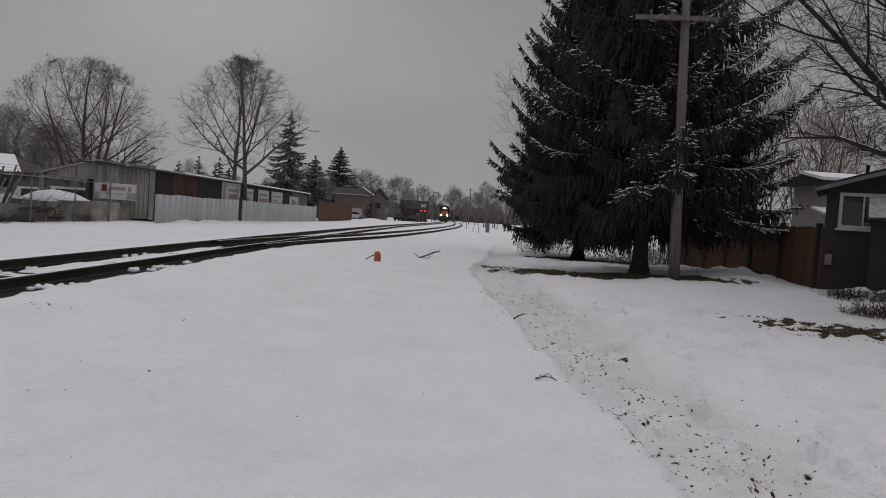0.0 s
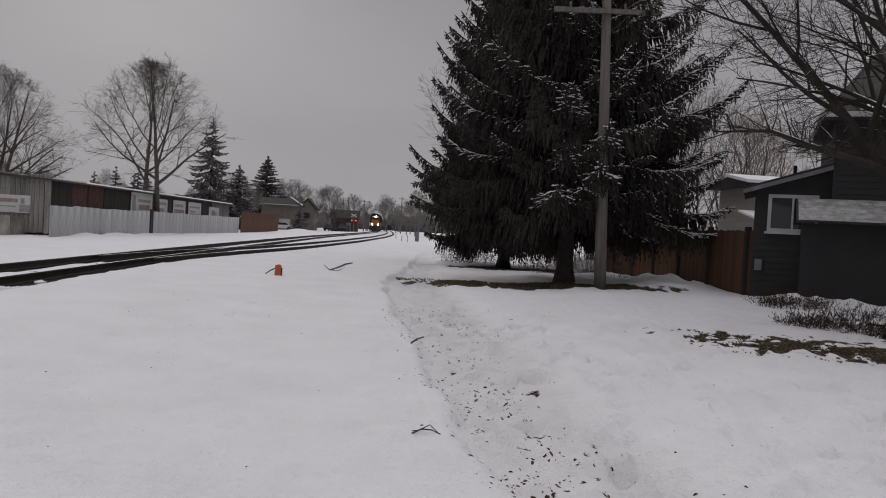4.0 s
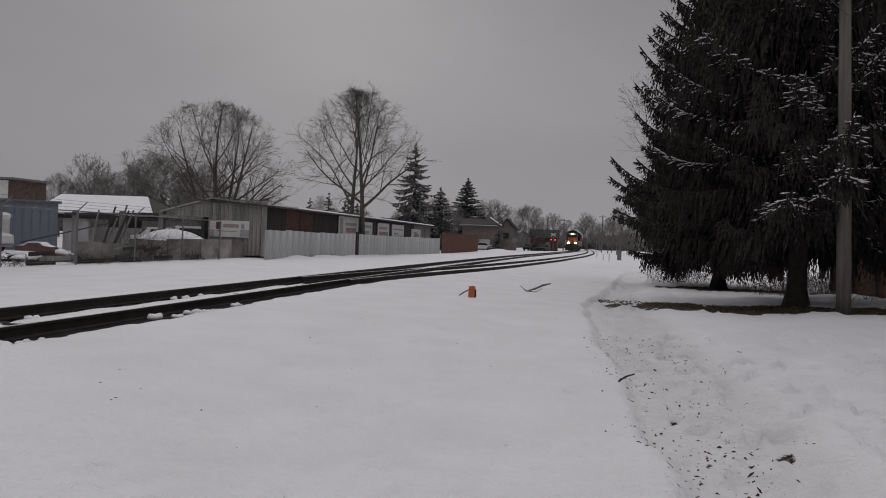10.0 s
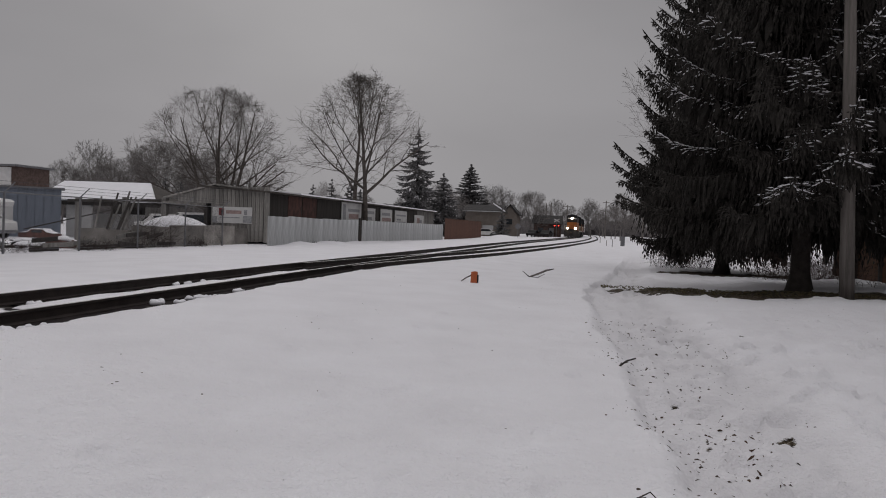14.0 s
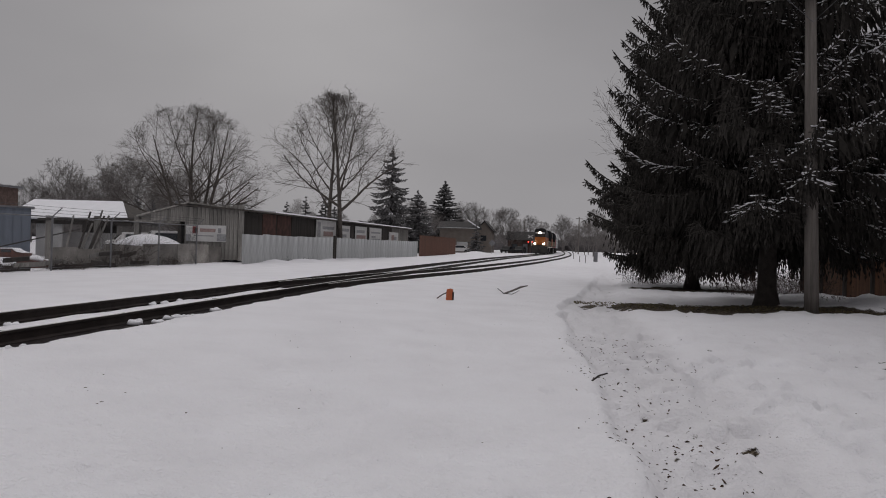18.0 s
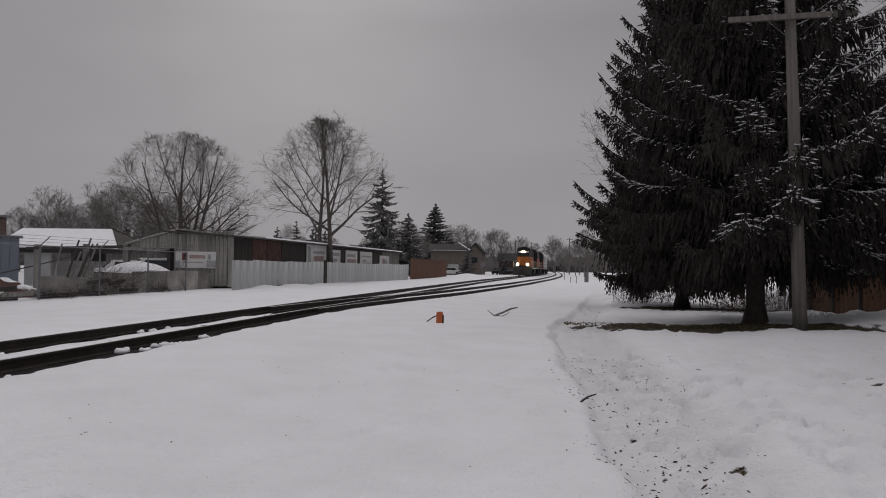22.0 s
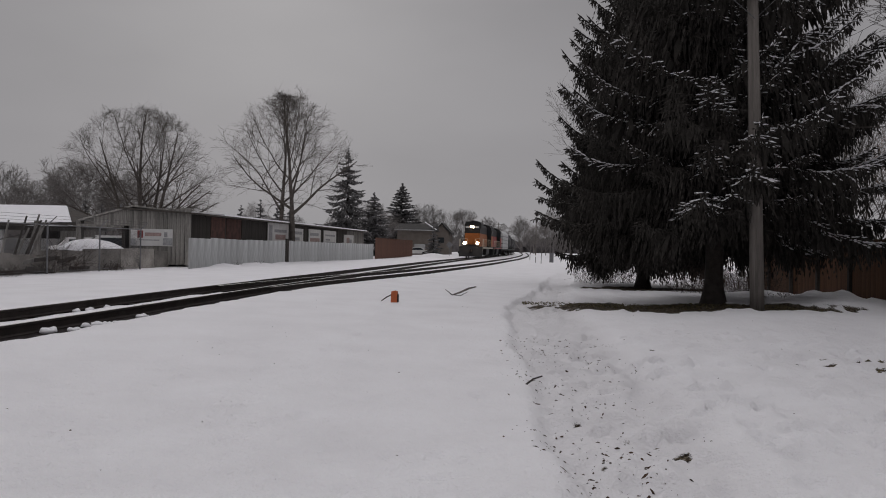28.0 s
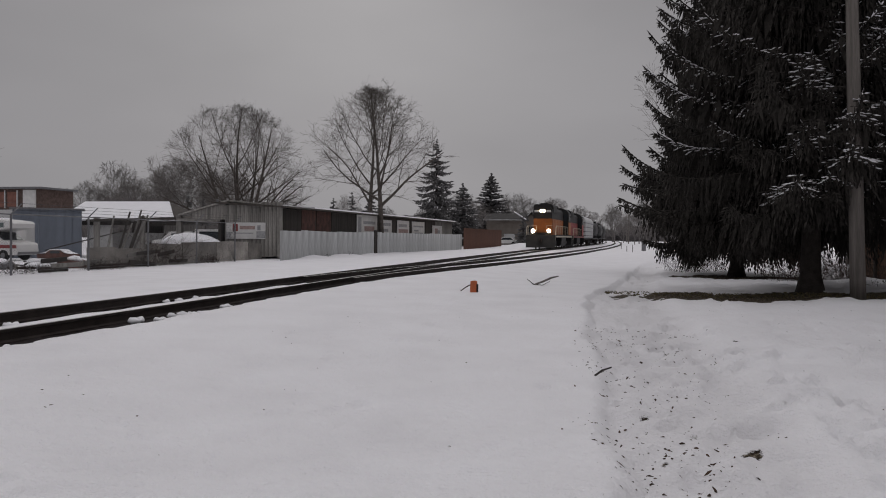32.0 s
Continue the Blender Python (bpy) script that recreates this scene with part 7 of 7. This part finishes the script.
def truck(parent, y, gap=2.6, roll=True):
    for s in (-1, 1):
        part("truck_frame", B().prism([(y - gap / 2 - 0.5, 0.5), (y - gap / 2 - 0.3, 0.75), (y - 0.5, 0.72), (y, 0.5), (y + 0.5, 0.72), (y + gap / 2 + 0.3, 0.75), (y + gap / 2 + 0.5, 0.5), (y + 0.6, 0.42), (y, 0.3), (y - 0.6, 0.42)], s * 0.95 - 0.06, s * 0.95 + 0.06, "x"), LOCO_BLACK, parent)
    axle(parent, y - gap / 2, roll=roll)
    axle(parent, y + gap / 2, roll=roll)


RAIL_PALE = mat("pale_handrail", (0.55, 0.50, 0.40), 0.5, vary=0.15, scale=4, bump=0)
SNOWY_GREY = mat("light_grey_car_side", (0.58, 0.58, 0.58), 0.6, vary=0.3, scale=1.5, fine=12)
LOCO_RED2 = mat("locomotive_red", (0.30, 0.045, 0.04), 0.5, vary=0.3, scale=2, bump=0.05)


def locomotive(label, nose_mat, hood_mat, top_mat, lit):
    v = thing("locomotive", label, "locomotive")
    part("frame", B().box(-1.5, -8.1, 1.15, 1.5, 8.1, 1.42), LOCO_BLACK, v)
    part("sill_stripe", B().box(-1.51, -8.0, 1.2, 1.51, 8.0, 1.32), RAIL_PALE if lit else nose_mat, v)
    part("pilot", B().prism([(-8.55, 0.25), (-8.75, 0.15), (-8.2, 1.42), (-8.1, 1.42), (-8.1, 0.25)], -1.45, 1.45, "x"), LOCO_BLACK, v)
    part("pilot", B().box(-1.45, 8.1, 0.3, 1.45, 8.35, 1.42), LOCO_BLACK, v)
    part("coupler", B().box(-0.14, -9.1, 0.75, 0.14, -8.3, 1.05), RAIL_SIDE, v)
    part("fuel_tank", B().prism([(-1.35, 0.45), (-1.1, 0.25), (1.1, 0.25), (1.35, 0.45), (1.4, 1.15), (-1.4, 1.15)], -2.0, 2.2, "y"), LOCO_BLACK, v)
    hood = part("hood", B().prism([(-0.93, 1.42), (-0.93, 3.95), (-0.72, 4.22), (0.72, 4.22), (0.93, 3.95), (0.93, 1.42)], -7.0, 3.4, "y"), hood_mat, v)
    part("hood_top", B().prism([(-0.95, 3.08), (-0.95, 3.97), (-0.74, 4.25), (0.74, 4.25), (0.95, 3.97), (0.95, 3.08)], -7.03, 3.38, "y"), top_mat, hood)
    part("end_door", B().box(-0.3, -7.05, 1.5, 0.3, -7.0, 3.0), nose_mat, hood)
    part("radiator", B().prism([(-1.02, 3.7), (-1.02, 4.3), (-0.85, 4.55), (0.85, 4.55), (1.02, 4.3), (1.02, 3.7)], -6.6, -3.2, "y"), top_mat, hood)
    for s in (-1, 1):
        part("number_board", B().box(s * 0.62 - 0.22, -7.08, 3.72, s * 0.62 + 0.22, -7.02, 3.94), TRIM_WHITE if lit else LOCO_BLACK, hood)
        part("grille", B().box(s * 1.03 - 0.01, -6.4, 3.75, s * 1.03 + 0.01, -3.4, 4.25), LOCO_BLACK, hood)
        part("end_rail", B().tube([(s * 0.5, -7.9, 1.42), (s * 0.5, -7.9, 2.35), (s * 1.1, -7.95, 2.4)], [0.022] * 3, 5), RAIL_PALE, v)
    cab = part("cab", B().prism([(-1.55, 1.42), (-1.55, 3.95), (-1.25, 4.32), (-0.7, 4.52), (0.7, 4.52), (1.25, 4.32), (1.55, 3.95), (1.55, 1.42)], 3.4, 5.9, "y"), top_mat, v)
    part("cab_side", B().box(-1.57, 3.45, 1.45, 1.57, 5.85, 2.9), hood_mat, cab)
    for s in (-1, 1):
        part("front_window", B().box(s * 1.22 - 0.2, 3.37, 3.1, s * 1.22 + 0.2, 3.4, 3.8), GLASS, cab)
        part("side_window", B().box(s * 1.56 - 0.02, 3.8, 3.05, s * 1.56 + 0.02, 5.4, 3.8), GLASS, cab)
    part("short_hood", B().prism([(-0.93, 1.42), (-0.93, 2.9), (-0.7, 3.1), (0.7, 3.1), (0.93, 2.9), (0.93, 1.42)], 5.9, 7.7, "y"), hood_mat, v)
    for y in (-5.9, -4.9, -3.9):
        part("fan", B().tube([(0, y, 4.5), (0, y, 4.68)], [0.46, 0.42], 14), LOCO_BLACK, v)
    for y in (-1.6, 0.9):
        part("fan", B().tube([(0, y, 4.22), (0, y, 4.36)], [0.5, 0.46], 14), LOCO_BLACK, v)
    part("exhaust", B().box(-0.2, -0.6, 4.2, 0.2, 0.0, 4.55), LOCO_BLACK, v)
    part("horn", B().tube([(0.2, 4.2, 4.5), (0.2, 3.7, 4.68)], [0.05, 0.1], 8), RAIL_SIDE, v)
    for k in range(7):
        for s in (-1, 1):
            part("hood_door", B().box(s * 0.96 - 0.015, -6.7 + 1.42 * k, 1.5, s * 0.96 + 0.015, -5.45 + 1.42 * k, 3.0), hood_mat, v)
    for s in (-1, 1):
        part("handrail", B().tube([(s * 1.45, -7.2, 2.35), (s * 1.45, 3.3, 2.35)], [0.022, 0.022], 5), RAIL_PALE, v)
        for k in range(7):
            part("stanchion", B().tube([(s * 1.45, -7.1 + 1.7 * k, 1.4), (s * 1.45, -7.1 + 1.7 * k, 2.36)], [0.02, 0.02], 5), RAIL_PALE, v)
        part("front_handrail", B().tube([(s * 1.48, -7.2, 2.35), (s * 1.48, -7.5, 2.3), (s * 1.46, -8.05, 2.15), (s * 1.44, -8.15, 1.0), (s * 1.4, -8.2, 0.6)], [0.03] * 5, 6), RAIL_PALE, v)
        part("step", B().box(s * 1.3 - 0.2, -8.1, 0.35, s * 1.3 + 0.2, -7.5, 0.42).box(s * 1.3 - 0.2, -8.1, 0.75, s * 1.3 + 0.2, -7.6, 0.8), LOCO_BLACK, v)
        lamp = part("ditch_light", B().tube([(s * 0.80, -8.25, 1.82), (s * 0.80, -8.1, 1.82)], [0.17, 0.14], 16), LOCO_BLACK, v)
        part("lens", B().tube([(s * 0.80, -8.28, 1.82), (s * 0.80, -8.26, 1.82)], [0.19, 0.19], 16), LAMP if lit else GLASS, lamp)
    part("bracket", B().box(-0.95, -8.12, 1.4, 0.95, -8.05, 1.66), LOCO_BLACK, v)
    hl = part("headlight", B().box(-0.3, -7.12, 3.70, 0.3, -7.0, 4.02), LOCO_BLACK, v)
    for s in (-1, 1):
        part("lens", B().tube([(s * 0.14, -7.16, 3.86), (s * 0.14, -7.13, 3.86)], [0.14, 0.14], 16), LAMP if lit else GLASS, hl)
    truck(v, -5.2)
    truck(v, 5.2)
    return v


def freight_base(v, half):
    part("underframe", B().box(-1.35, -half, 0.95, 1.35, half, 1.2), LOCO_BLACK, v)
    part("coupler", B().box(-0.14, -half - 0.5, 0.75, 0.14, -half, 1.05), RAIL_SIDE, v)
    truck(v, -half + 2.0, 1.75, roll=False)
    truck(v, half - 2.0, 1.75, roll=False)


def ribbed_car(label):
    v = thing("freight_car", label, "freight car")
    freight_base(v, 8.2)
    part("body", B().prism([(-1.5, 1.2), (-1.55, 3.7), (-1.2, 4.25), (1.2, 4.25), (1.55, 3.7), (1.5, 1.2)], -8.0, 8.0, "y"), SNOWY_GREY, v)
    for k in range(4):
        for s in (-1, 1):
            part("rail_strip", B().box(s * 1.56 - 0.03, -8.0, 1.45 + 0.62 * k, s * 1.56 + 0.03, 8.0, 1.55 + 0.62 * k), GREY_METAL, v)
        part("end_rib", B().box(-1.5, -8.08, 1.45 + 0.62 * k, 1.5, -8.0, 1.53 + 0.62 * k), LOCO_BLACK, v)
    part("snow", B().prism([(-1.15, 4.26), (-0.9, 4.36), (0.9, 4.36), (1.15, 4.26)], -7.9, 7.9, "y"), SNOW, v)
    return v


def tank_car(label):
    v = thing("tank_car", label, "tank car")
    freight_base(v, 8.0)
    part("tank", B().tube([(0, -7.8, 2.6), (0, -7.6, 2.6), (0, -7.1, 2.6), (0, 7.1, 2.6), (0, 7.6, 2.6), (0, 7.8, 2.6)], [0.5, 1.1, 1.42, 1.42, 1.1, 0.5], 24), LOCO_BLACK, v, smooth=True)
    part("dome", B().tube([(0, 0, 3.95), (0, 0, 4.4)], [0.45, 0.4], 14), LOCO_BLACK, v)
    part("platform", B().box(-1.0, -1.2, 4.0, 1.0, 1.2, 4.06), GREY_METAL, v)
    part("ladder", B().box(1.4, -0.3, 1.2, 1.46, 0.3, 4.0), GREY_METAL, v)
    return v


loco_a = locomotive("orange and black diesel locomotive with lit headlights pulling the train", LOCO_ORANGE, LOCO_ORANGE, LOCO_BLACK, True)
loco_b = locomotive("dark red diesel locomotive coupled behind the orange one", LOCO_RED2, LOCO_RED2, LOCO_BLACK, False)
car_a = ribbed_car("pale grey ribbed freight car with snow on its roof")
cars = [(loco_a, 0, 17.8), (loco_b, 18.4, 17.8), (car_a, 36.8, 16.9)]
at_back = 54.2
for k in range(3):
    cars.append((tank_car("black tank car near the train's end"), at_back, 16.5))
    at_back += 17.0


def motions():
    for vehicle, back, length in cars:
        walk(vehicle, train_rows(back, length))
    for wheels, y, r in AXLES:
        walk(wheels, wheel_rows(y, r))


motions()
